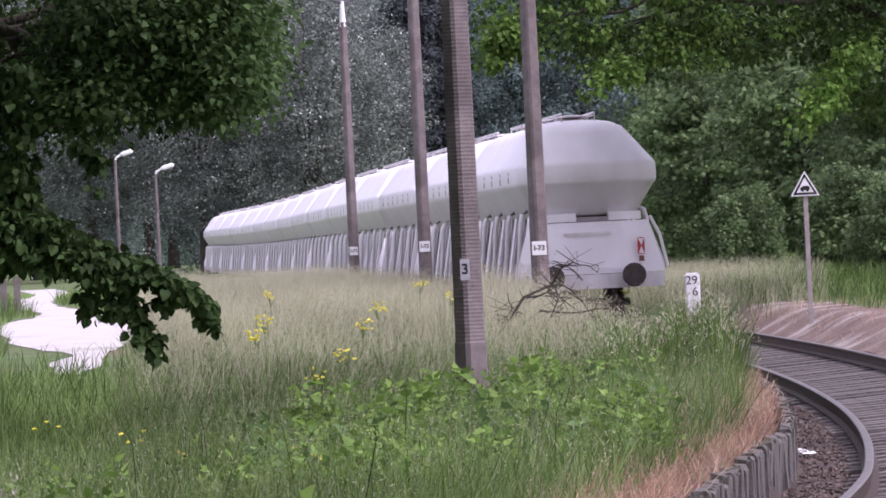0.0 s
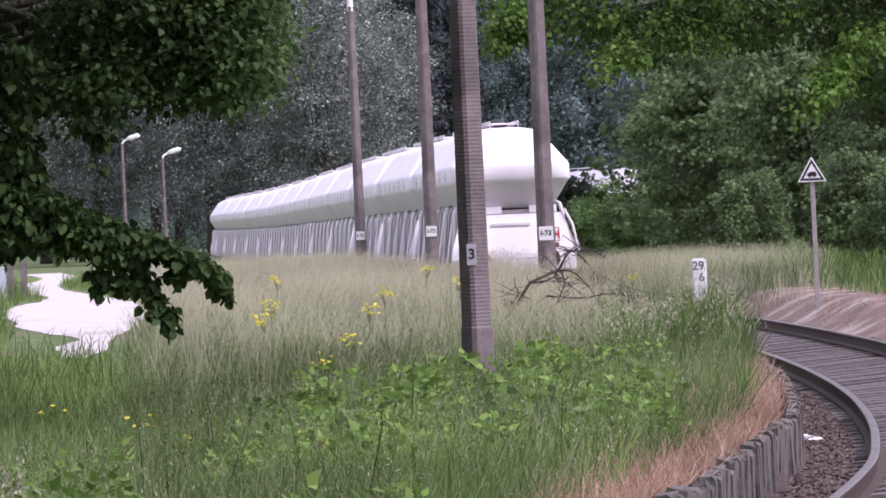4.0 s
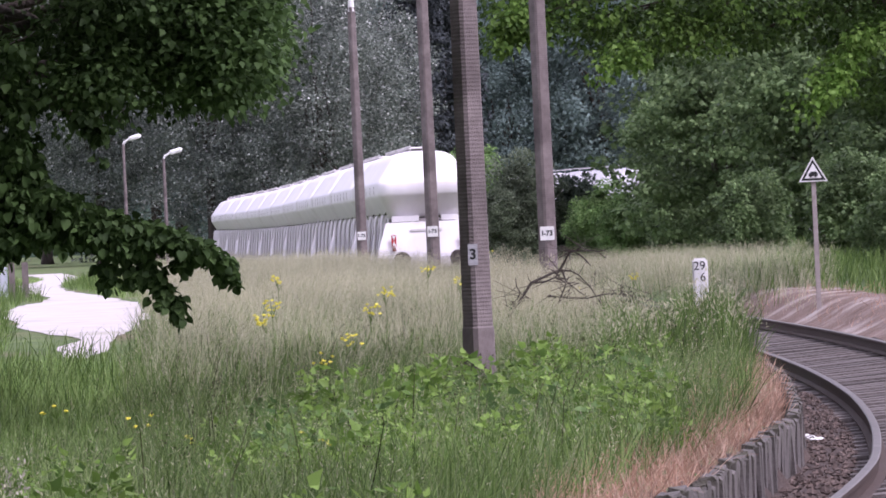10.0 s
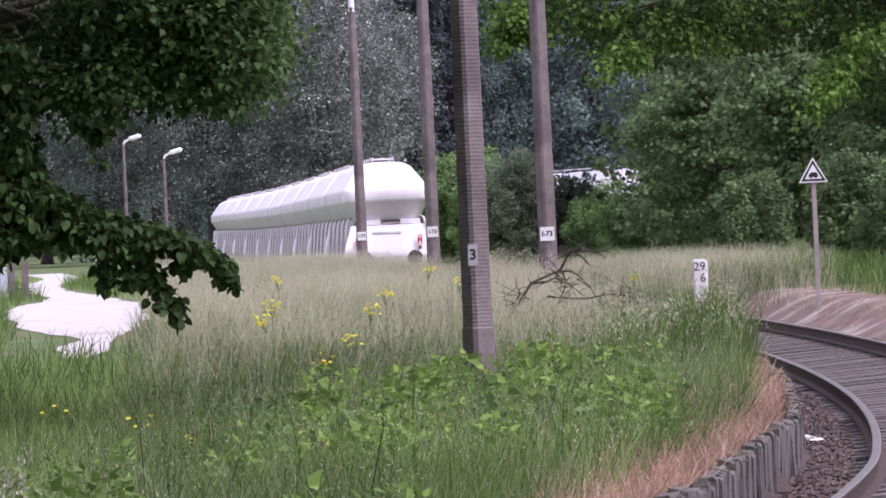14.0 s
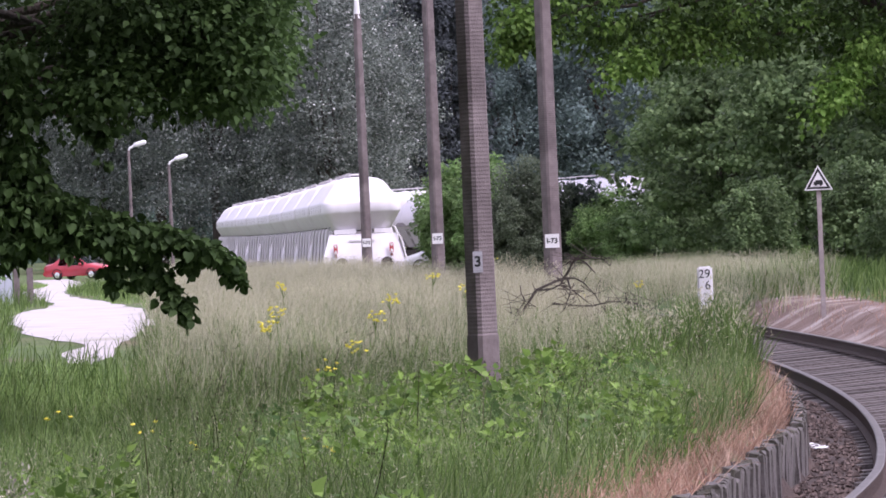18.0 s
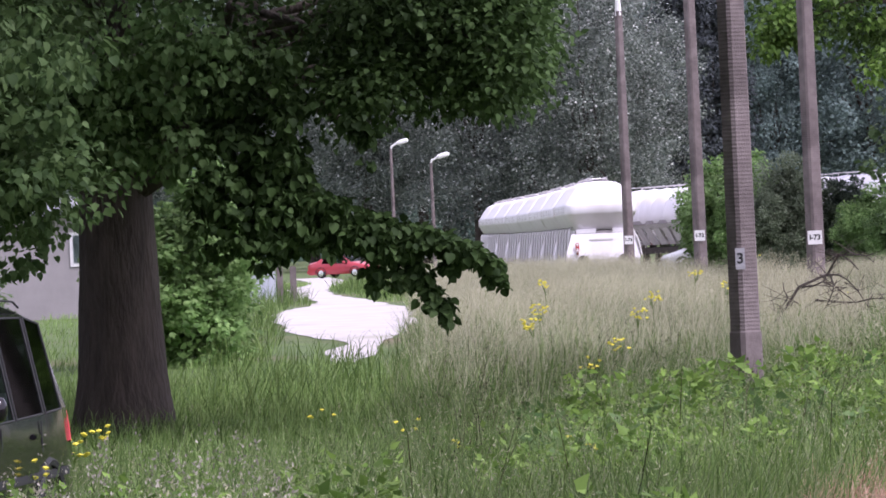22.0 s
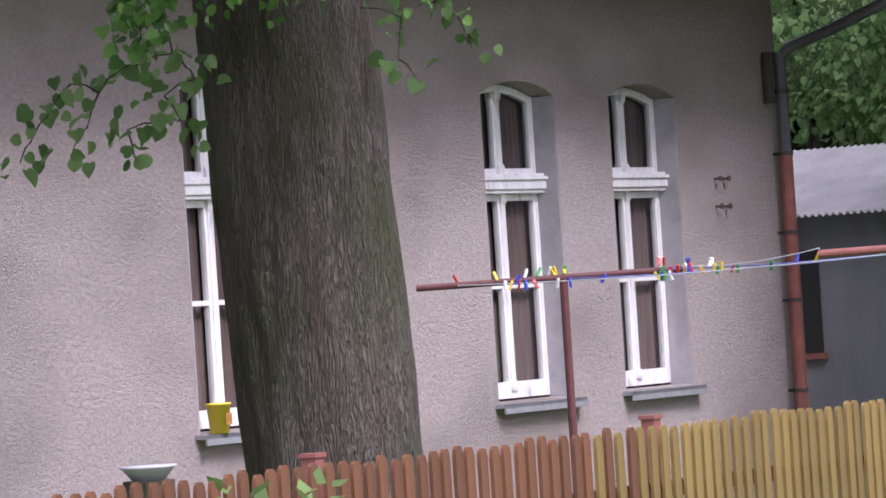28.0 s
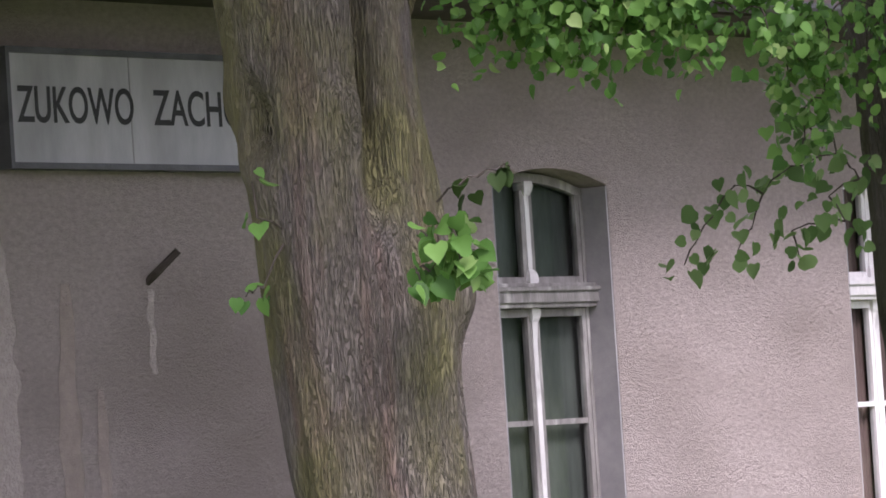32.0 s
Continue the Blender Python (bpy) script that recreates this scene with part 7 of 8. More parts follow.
def minivan():
    x, y = 27.0 * math.sin(radians(-12.28)), 27.0 * math.cos(radians(-12.28))
    z = ground_z(x, y) - 0.15
    st = [(-0.08, 0.34, 0.34, 0.74, 0.30, 0.83, 0.25, 0.85), (-0.04, 0.52, 0.52, 0.75, 0.47, 0.85, 0.40, 0.875), (0.05, 0.72, 0.71, 0.77, 0.64, 0.88, 0.48, 0.905), (0.16, 0.88, 0.86, 0.80, 0.77, 0.91, 0.55, 0.935), (0.45, 0.95, 0.94, 0.86, 0.82, 0.945, 0.58, 0.97),
          (0.85, 0.96, 0.955, 0.92, 0.86, 0.995, 0.64, 1.02), (1.12, 0.96, 0.96, 0.96, 0.885, 1.03, 0.76, 1.055), (1.22, 0.96, 0.96, 0.97, 0.875, 1.07, 0.775, 1.085), (1.45, 0.96, 0.96, 0.98, 0.845, 1.22, 0.745, 1.24),
          (2.05, 0.96, 0.96, 0.99, 0.74, 1.555, 0.64, 1.60), (2.2, 0.96, 0.96, 0.99, 0.73, 1.60, 0.60, 1.66), (2.9, 0.96, 0.96, 1.0, 0.73, 1.63, 0.58, 1.71), (2.98, 0.96, 0.96, 1.0, 0.73, 1.63, 0.58, 1.71),
          (3.75, 0.96, 0.95, 1.01, 0.72, 1.62, 0.56, 1.71), (3.83, 0.96, 0.95, 1.01, 0.72, 1.62, 0.56, 1.705), (4.35, 0.95, 0.93, 1.02, 0.70, 1.57, 0.54, 1.66), (4.62, 0.92, 0.90, 1.02, 0.68, 1.40, 0.5, 1.45), (4.72, 0.86, 0.86, 0.98, 0.66, 1.05, 0.45, 1.06)]
    front = [(0, -0.085), (0.30, -0.08), (0.455, -0.04), (0.63, 0.05), (0.75, 0.16), (0.84, 0.45)]
    st = [(a, b * 0.89, c * 0.89, d, min(e, c * 0.88), f, g, h) for a, b, c, d, e, f, g, h in st]
    root = car("minivan", "dark aubergine minivan with a chrome grille parked in tall grass", pose(x, y, z, 0, 0, -4.5) @ Matrix.Diagonal((1.07, 1.05, 1.07, 1)), st, "van_paint", (7, 9), None, [(8, 11), (12, 13), (14, 15)], (0.92, 3.78), 0.32, width=0.86)
    # grille: chrome surround, dark mouth, slats, winged badge
    bm = bmesh.new()
    ring = [(-0.46, 0.90), (-0.43, 0.80), (-0.33, 0.725), (0, 0.70), (0.33, 0.725), (0.43, 0.80), (0.46, 0.90)]
    tube(bm, [(px, spline(front, abs(px)) - 0.015, pz) for px, pz in ring], 0.018, 8)
    gr = part("grille_surround", bm, M["chrome"], root, "chrome grille surround")
    bm = bmesh.new()
    rows = [[bm.verts.new((px * 0.95, spline(front, abs(px * 0.95)) - 0.006, pz)) for px in [-0.44 + 0.88 * k / 12 for k in range(13)]] for pz in (0.72, 0.88)]
    for k in range(12):
        bm.faces.new((rows[0][k], rows[0][k + 1], rows[1][k + 1], rows[1][k]))
    part("grille_mouth", bm, M["cowl"], gr)
    for i in range(7):
        zz = 0.735 + 0.022 * i
        half = 0.33 + 0.014 * i
        bm = bmesh.new()
        tube(bm, [(half * u, spline(front, abs(half * u)) - 0.014, zz) for u in (-1, -0.5, 0, 0.5, 1)], 0.006, 4)
        part("grille_bar", bm, M["chrome"], gr)
    bm = bmesh.new()
    tube(bm, [(-0.14, -0.105, 0.825), (-0.05, -0.112, 0.82), (0, -0.115, 0.82), (0.05, -0.112, 0.82), (0.14, -0.105, 0.825)], [0.006, 0.014, 0.028, 0.014, 0.006], 8)
    part("badge", bm, M["chrome"], gr, "plain winged chrome badge")
    for s in (-1, 1):
        bm = bmesh.new()
        rings = []
        for u in [k / 8 for k in range(9)]:
            px = s * (0.44 + 0.36 * u)
            py = spline(front, abs(px)) + 0.0
            h = 0.092 * math.sin(math.pi * (0.12 + 0.78 * u)) ** 0.6
            rings.append([(px, py - 0.035 * math.cos(q) * (1 if math.cos(q) > 0 else 0.4), 0.785 + 0.02 * u + h * math.sin(q)) for q in [2 * math.pi * k / 12 for k in range(12)]])
        ring_loft(bm, rings)
        hl = shade_smooth(part("headlight", bm, M["lens"], root, "clear oval headlight"))
        hl.visible_shadow = False
        bm = bmesh.new()
        rings = []
        for u in (0.1, 0.5, 0.9):
            px, py, h = s * (0.44 + 0.36 * u), spline(front, 0.44 + 0.36 * u) - 0.004, 0.07
            rings.append([(px, py + 0.02 * math.cos(q), 0.785 + 0.02 * u + h * math.sin(q)) for q in [2 * math.pi * k / 10 for k in range(10)]])
        ring_loft(bm, rings)
        part("reflector", bm, M["reflector"], hl)
        bm = bmesh.new()
        tube(bm, [(s * 0.82, 4.60, 0.80), (s * 0.80, 4.64, 0.88), (s * 0.785, 4.66, 1.0)], [0.012, 0.018, 0.012], 8)
        part("tail_light", bm, M["red"], root, "red tail light")
        bm = bmesh.new()
        tube(bm, [(s * 0.62, 2.25, 1.69), (s * 0.62, 2.45, 1.73), (s * 0.6, 3.4, 1.745), (s * 0.6, 4.1, 1.72), (s * 0.6, 4.25, 1.68)], 0.007, 6)
        part("roof_rail", bm, M["cowl"], root)
        mirror(root, s * 0.83, 1.62, 1.10, s, "van_paint")
    for s in (-1, 1):
        # rubbing strip, door seams and handles along the side
        part("rubbing_strip", boxes((s * 0.868 - 0.012, s * 0.868 + 0.012, 1.3, 4.3, 0.60, 0.655), bevel=0.006), M["cowl"], root)
        for yy in (1.42, 2.52, 3.62):
            part("door_seam", boxes((s * 0.862 - 0.004, s * 0.862 + 0.004, yy - 0.006, yy + 0.006, 0.42, 0.97)), M["cowl"], root)
        for yy in (2.36, 3.46):
            part("door_handle", boxes((s * 0.868 - 0.012, s * 0.868 + 0.016, yy - 0.09, yy + 0.06, 0.86, 0.895), bevel=0.008), M["van_paint"], root)
    # white sticker stripe across the bonnet's corner
    bm = bmesh.new()
    ring_loft(bm, [[(0.42 + 0.30 * u + w, 0.34 + 0.62 * u, 0.962 + 0.075 * u + h) for w, h in ((-0.012, 0.0), (0.012, 0.0), (0.012, 0.006), (-0.012, 0.006))] for u in [k / 8 for k in range(9)]])
    part("sticker_stripe", bm, M["white_paint"], root, "white sticker stripe on the bonnet")
    for yy in (2.75, 3.75):
        bm = bmesh.new()
        tube(bm, [(-0.6, yy, 1.742), (0, yy, 1.755), (0.6, yy, 1.742)], 0.011, 5)
        part("roof_crossbar", bm, M["cowl"], root)
    bm = bmesh.new()
    ring_loft(bm, [[(px, spline(front, abs(px)) + dy, pz) for dy, pz in ((-0.07, 0.36), (-0.09, 0.46), (-0.09, 0.60), (-0.05, 0.66), (0.05, 0.66), (0.05, 0.36))] for px in [-0.82 + 1.64 * k / 16 for k in range(17)]])
    bmesh.ops.recalc_face_normals(bm, faces=bm.faces)
    shade_smooth(part("bumper", bm, M["van_paint"], root))
    part("number_plate", boxes((-0.26, 0.26, -0.062, -0.052, 0.38, 0.49)), M["white_paint"], root, "white plate with plain bars")
    part("plate_bar", boxes((-0.2, 0.2, -0.066, -0.063, 0.41, 0.46)), M["dark"], root)
    for a, b in ((-0.62, 0.05), (0.02, 0.7)):
        bm = bmesh.new()
        tube(bm, [(a, 1.16, 1.10), ((a + b) / 2, 1.17, 1.13), (b, 1.2, 1.105)], 0.012, 5)
        part("wiper", bm, M["cowl"], root)
    bm = bmesh.new()
    tube(bm, [(-0.1, 3.1, 1.72), (-0.1, 3.25, 2.15)], 0.006, 4)
    part("aerial", bm, M["cowl"], root)
    # cabin: dashboard, steering wheel, seats, hanging tag
    part("dashboard", boxes((-0.8, 0.8, 1.25, 1.75, 0.85, 1.02), bevel=0.04), M["seat"], root)
    bm = bmesh.new()
    ringp = [(0.38 + 0.19 * math.cos(q), 1.85 - 0.07 * math.sin(q), 1.06 + 0.17 * math.sin(q)) for q in [2 * math.pi * k / 20 for k in range(21)]]
    tube(bm, ringp, 0.016, 6)
    tube(bm, [(0.2, 1.85, 1.06), (0.56, 1.85, 1.06)], 0.018, 5)
    part("steering_wheel", bm, M["seat"], root)
    for sx in (-0.38, 0.38):
        for sy in (2.35, 3.2):
            bm = boxes((sx - 0.25, sx + 0.25, sy, sy + 0.5, 0.5, 0.7), (sx - 0.24, sx + 0.24, sy + 0.45, sy + 0.6, 0.65, 1.2), (sx - 0.13, sx + 0.13, sy + 0.47, sy + 0.57, 1.22, 1.42), bevel=0.05)
            part("seat", bm, M["seat"], root)
    bm = bmesh.new()
    box(bm, -0.12, 0.12, 1.93, 1.96, 1.45, 1.52, bevel=0.02)
    part("inner_mirror", bm, M["seat"], root)
    part("hanging_tag", boxes((-0.045, -0.035, 1.95, 1.956, 1.40, 1.48), (-0.055, -0.025, 1.948, 1.958, 1.33, 1.40)), M["blue_gate"], root, "pale blue air freshener")
    part("sticker", boxes((-0.66, -0.55, 1.30, 1.302, 1.13, 1.155)), M["cord"], root, "pale blue sticker")


minivan()

SEDAN = [(0.0, 0.60, 0.62, 0.55, 0.55, 0.62, 0.4, 0.64), (0.12, 0.82, 0.80, 0.64, 0.72, 0.72, 0.5, 0.74), (0.8, 0.86, 0.85, 0.78, 0.76, 0.86, 0.55, 0.89), (1.2, 0.86, 0.86, 0.84, 0.77, 0.93, 0.66, 0.95),
         (1.4, 0.86, 0.86, 0.86, 0.74, 1.04, 0.64, 1.07), (1.9, 0.86, 0.86, 0.88, 0.62, 1.33, 0.52, 1.36), (2.6, 0.86, 0.86, 0.89, 0.60, 1.38, 0.5, 1.42), (2.68, 0.86, 0.86, 0.89, 0.60, 1.38, 0.5, 1.42),
         (3.25, 0.86, 0.86, 0.90, 0.61, 1.33, 0.5, 1.37), (3.75, 0.86, 0.85, 0.91, 0.68, 1.02, 0.56, 1.05), (4.2, 0.84, 0.83, 0.88, 0.70, 0.96, 0.55, 0.98), (4.35, 0.74, 0.76, 0.80, 0.62, 0.88, 0.5, 0.9)]


def sedan(name, label, m, paint, group):
    root = car(name, label, m, SEDAN, paint, (3, 5), (8, 9), [(4, 6), (7, 8)], (0.85, 3.35), 0.3, group=group, width=0.86)
    for s in (-1, 1):
        bm = bmesh.new()
        box(bm, s * 0.62 - 0.15, s * 0.62 + 0.15, 0.03, 0.14, 0.58, 0.70, bevel=0.03)
        part("headlight", bm, M["lens"], root)
        bm = bmesh.new()
        box(bm, s * 0.66 - 0.12, s * 0.66 + 0.12, 4.28, 4.37, 0.66, 0.82, bevel=0.02)
        part("tail_light", bm, M["red"], root)
        mirror(root, s * 0.84, 1.55, 0.93, s, paint)
        part("door_handle", boxes((s * 0.87 - 0.015, s * 0.87 + 0.015, 2.4, 2.55, 0.79, 0.82)), M["cowl"], root)
    for y0, y1 in ((-0.08, 0.12), (4.25, 4.45)):
        bm = bmesh.new()
        box(bm, -0.8, 0.8, y0, y1, 0.28, 0.52, bevel=0.05)
        part("bumper", bm, M[paint], root)
    return root


bx, by, bz = place(-13.35, 52)
sedan("blue_car", "deep blue saloon car parked under the lindens", pose(bx - 1.5, by - 0.2, bz, 0, 0, -84), "blue_paint", "parked cars")
RC_Y = 280.0
RED = sedan("red_car", "red saloon car on the sandy lane", pose(-19, RC_Y, ground_z(-19, RC_Y) + 0.03, 0, 0, 90), "red_paint", "")
wx, wy, wz = place(-0.30, 212)
sedan("white_car", "tall white hatchback car parked beyond the meadow", pose(wx - 1.15, wy, wz - 0.02, 0, 0, -82) @ Matrix.Diagonal((1.05, 0.98, 1.28, 1)), "white_car", "parked cars")

# wagons standing on a siding behind the bushes


def silo_wagon():
    """Wagon with a row of round-topped vessels, seen in part between the bushes."""
    root = thing("silo_wagon", pose(0, 0, 0), "white silo wagon with scalloped roof standing behind bushes", "freight wagon", "wagons on the siding")
    for k in range(7):
        bm = bmesh.new()
        rings = []
        for i in range(9):
            y = -0.91 + 1.82 * i / 8
            b = 0.16 * (1 - abs(y / 0.91) ** 2.5)
            rings.append([(x * (1 + 0.3 * b), -5.5 + 1.84 * k + y, z + b * w) for x, z, w in
                          ((-1.1, 2.2, 0), (-1.46, 2.55, 0), (-1.5, 3.0, 0.2), (-1.3, 3.7, 0.7), (-0.7, 4.24, 1), (0, 4.34, 1), (0.7, 4.24, 1), (1.3, 3.7, 0.7), (1.5, 3.0, 0.2), (1.46, 2.55, 0), (1.1, 2.2, 0))])
        ring_loft(bm, rings)
        bmesh.ops.recalc_face_normals(bm, faces=bm.faces)
        smooth_by_angle(part("vessel", bm, M["wagon_white"], root), 45)
    for side in (-1, 1):
        for k in range(10):
            bm = bmesh.new()
            y = -6.0 + 1.24 * k
            ring_loft(bm, [[(side * (x + t), y + a, z) for t, a in ((0, 0), (0, 0.9), (0.06, 0.9), (0.06, 0))] for x, z in ((1.25, 2.3), (0.75, 1.35))])
            part("slanting_plate", bm, M["wagon_grey"], root)
        part("waist_band", boxes((side * 1.5 - 0.03, side * 1.5 + 0.03, -6.4, 6.4, 2.5, 2.72)), M["wagon_dark_grey"], root, "grey band along the waist")
        bm = bmesh.new()
        tube(bm, [(side * 0.4, -6.3, 4.62), (side * 0.4, 6.3, 4.62)], 0.025, 5)
        for k in range(8):
            tube(bm, [(side * 0.4, -6.3 + 1.8 * k, 4.3), (side * 0.4, -6.3 + 1.8 * k, 4.62)], 0.02, 4)
        part("roof_rail", bm, M["wagon_grey"], root)
    part("underframe", boxes((-1.3, 1.3, -6.5, 6.5, 0.85, 1.2)), M["under"], root)
    for y in (-5.2, -3.4, 3.4, 5.2):
        bm = bmesh.new()
        for x in (-0.75, 0.75):
            tube(bm, [(x - 0.06, y, 0.46), (x + 0.06, y, 0.46)], 0.46, 16)
        part("wheelset", bm, M["under"], root)
    for e in (-1, 1):
        bm = bmesh.new()
        for k in range(4):
            a, b = (-1.0, 1.0) if k % 2 else (1.0, -1.0)
            tube(bm, [(a * 0.6, e * 6.7, 0.95 + 0.5 * k), (b * 0.6, e * 6.7, 1.45 + 0.5 * k)], 0.045, 5)
            tube(bm, [(-0.6, e * 6.7, 0.95 + 0.5 * k), (0.6, e * 6.7, 0.95 + 0.5 * k)], 0.03, 5)
        for s in (-0.6, 0.6):
            tube(bm, [(s, e * 6.7, 0.85), (s, e * 6.7, 3.0)], 0.045, 5)
        part("end_lattice", bm, M["white_paint"], root, "white lattice end frame")
    return root


# the siding runs across behind the bushes, towards the line on its far side
SIDING_A, SIDING_B = Vector((-4.3, 259.0, 0.2)), Vector((10.8, 224.5, 0.2))
way = (SIDING_B - SIDING_A).normalized()
silo = silo_wagon()
turn = math.degrees(math.atan2(-way.x, way.y))
for k in range(4):
    c = SIDING_A + way * (6.9 + 13.6 * k)
    m = pose(c.x, c.y, 0.2, 0, 0, turn)
    if k:
        copy_thing(silo, m)
    else:
        silo.matrix_world = m

# ---- signs by the line ----


def km_post():
    x, y, z = place(3.24, 52)
    root = thing("kilometre_post", pose(x, y, z - 0.05, 0, 0, -3.2), "white concrete kilometre post with black figures", "post")
    top = 1.8 + 52 * math.tan(radians(-0.46)) - z + 0.05
    bm = bmesh.new()
    box(bm, -0.088, 0.088, -0.05, 0.05, 0, top, bevel=0.02)
    part("post", bm, M["white_paint"], root)
    for words, dz in (("29", 0.09), ("6", 0.22)):
        tx = new("figures", text_mesh(words, 0.14, M["dark"], "figures"))
        tx.parent = root
        tx.matrix_basis = pose(-0.005 if words == "29" else 0.03, -0.052, top - dz, 90)


km_post()


def triangle_sign():
    d = 84
    x, y, z = place(4.72, d)
    root = thing("warning_sign", pose(x, y, z - 0.05, 0, 0, -4.7), "white triangular sign with a black wagon mark on a pale post", "sign")
    zt = 1.8 + d * math.tan(radians(0.44)) - z + 0.05
    bm = boxes((-0.045, 0.045, -0.03, 0.03, 0, zt + 0.3), bevel=0.01)
    part("post", bm, M["pole_pale"], root)

    def tri(r, yy, name, mat, parent):
        bm = bmesh.new()
        c = zt + 0.155
        pts = [(r * math.sin(q), c + r * math.cos(q)) for q in (0, 2.0944, 4.18879)]
        ring_loft(bm, [[(px, yy, pz) for px, pz in pts], [(px, yy + 0.012, pz) for px, pz in pts]])
        return part(name, bm, mat, parent)

    face = tri(0.31, -0.06, "plate", M["white_paint"], root)
    tri(0.262, -0.064, "border", M["dark"], face)
    tri(0.185, -0.068, "field", M["white_paint"], face)
    bm = boxes((-0.085, 0.085, -0.075, -0.069, zt + 0.105, zt + 0.16), (-0.05, 0.07, -0.075, -0.069, zt + 0.16, zt + 0.185))
    for px in (-0.045, 0.045):
        tube(bm, [(px, -0.075, zt + 0.10), (px, -0.069, zt + 0.10)], 0.022, 8)
    part("wagon_mark", bm, M["dark"], face, "black wagon silhouette")


triangle_sign()


def gate():
    x, y, z = place(-5.33, 114)
    root = thing("sheet_gate", pose(x, y, z - 0.05, 0, 0, 5), "pale blue sheet-metal gate with a dark post", "gate")
    for k in range(12):
        part("sheet", boxes((-0.35 - 0.2 * (k + 1), -0.36 - 0.2 * k, -0.02, 0.02 + 0.02 * (k % 2), 0, 0.85)), M["blue_gate"], root)
    part("post", boxes((-0.33, -0.18, -0.06, 0.06, 0, 0.95), bevel=0.01), M["pole"], root)
    part("second_post", boxes((0.0, 0.16, -0.06, 0.06, 0, 0.95), bevel=0.01), M["pole"], root)


gate()


def house():
    x, y, z = place(-8.8, 105)
    root = thing("house", pose(x, y, z - 0.1, 0, 0, 8), "low white plastered outbuilding behind the lindens", "outbuilding")
    part("wall", boxes((-0.9, 2.6, 0, 7, 0, 2.5)), M["house_wall"], root)
    bm = bmesh.new()
    ring_loft(bm, [[(xx, -0.3, 2.5), (xx, 7.3, 2.9), (xx, 7.3, 3.0), (xx, -0.3, 2.6)] for xx in (-1.2, 2.9)])
    part("roof", bm, M["sheet_sill"], root, "flat dark roof")
    for wx0 in (1.3,):
        w = part("window", boxes((wx0, wx0 + 0.8, -0.03, -0.004, 1.3, 2.1)), M["old_paint"], root)
        part("pane", boxes((wx0 + 0.08, wx0 + 0.72, -0.04, -0.031, 1.38, 2.02)), M["pane"], w)


house()


# ---- sprays of linden leaves before the wall, dead branch, litter ----


def spray(name, label, spots, d, per, size, spreadm, mat, twig_to, seed, category="branch"):
    """Leaves round given directions (pan, height angle) at a distance, on twigs that meet at a point."""
    rng = np.random.default_rng(seed)
    cs = [Vector((d * math.sin(radians(a)), d * math.cos(radians(a)), 1.8 + d * math.tan(radians(e)))) for a, e in spots]
    a, e, dd = twig_to
    hub = Vector((dd * math.sin(radians(a)), dd * math.cos(radians(a)), 1.8 + dd * math.tan(radians(e))))
    root = thing(name, Matrix.Translation(hub), label, category)
    bm = bmesh.new()
    done = [hub]
    for c in sorted(cs, key=lambda c: (c - hub).length):
        near = min(done, key=lambda p: (p - c).length + 0.35 * (p - hub).length)
        mid = near.lerp(c, 0.5) + Vector((0, 0, 0.02))
        tube(bm, [near - hub, mid - hub, c - hub], [0.006, 0.005, 0.003], 5)
        done.append(c)
        if len(cs) < 30:
            part("twig", bm, M["bark_dark"], root)
            bm = bmesh.new()
    if len(cs) >= 30:
        tagged(part("twig", bm, M["bark_dark"], root), kind="stuff")
    n = len(cs) * per
    pos = np.repeat(np.array([tuple(c - hub) for c in cs]), per, axis=0) + rng.normal(size=(n, 3)) * spreadm
    way = rng.normal(size=(n, 3)) * 0.55
    way[:, 2] -= 0.75
    up = rng.normal(size=(n, 3)) * 0.6 + np.array([0.15, -0.5, 0.7])
    me = leaves_mesh("leaves", "heart", pos, way, up, size * rng.uniform(0.65, 1.2, n), 1.05)
    me.materials.append(mat)
    ob = new("leaves", me)
    ob.parent = root
    return root


spray("linden_spray", "hanging spray of dark linden leaves on a thin twig",
      [(-26.39, 3.94), (-26.92, 4.08), (-26.55, 3.73), (-26.31, 3.47), (-27.04, 3.26), (-27.27, 3.03), (-27.62, 3.16), (-27.93, 2.78), (-28.16, 2.47), (-28.32, 2.20),
       (-27.64, 2.33), (-27.44, 2.61), (-26.45, 2.94), (-26.94, 2.54), (-26.51, 2.59), (-26.86, 2.14), (-26.15, 3.28), (-26.26, 2.61), (-26.05, 3.13), (-26.75, 3.35)],
      23.3, 5, 0.09, 0.06, M["linden_mid"], (-25.7, 3.3, 23.8), 51)
spray("linden_spray", "small spray of linden leaves beside the trunk",
      [(-23.39, 3.75), (-23.17, 3.88), (-23.46, 3.22), (-23.26, 2.99), (-22.58, 3.49), (-22.52, 3.30), (-22.74, 3.78), (-22.95, 3.90), (-22.9, 4.2)], 23.6, 3, 0.085, 0.05, M["linden_mid"], (-23.9, 3.9, 23.8), 52)
rs = random.Random(53)
spray("linden_bough", "bough of fresh linden leaves in front of the eaves",
      [(rs.uniform(-31.0, -26.8), 5.42 + 0.25 * math.sin(k * 1.7) + rs.uniform(-0.25, 0.55)) for k in range(90)], 20.5, 15, 0.062, 0.10, M["linden_lit"], (-29.0, 6.2, 21.0), 53)
spray("linden_bough", "bough of linden leaves reaching over the trunk",
      [(rs.uniform(-26.9, -22.6), 4.85 + 0.2 * math.sin(k * 2.1) + rs.uniform(-0.45, 0.5)) for k in range(90)], 22.6, 15, 0.062, 0.10, M["linden_lit"], (-25.0, 6.0, 23.0), 54)
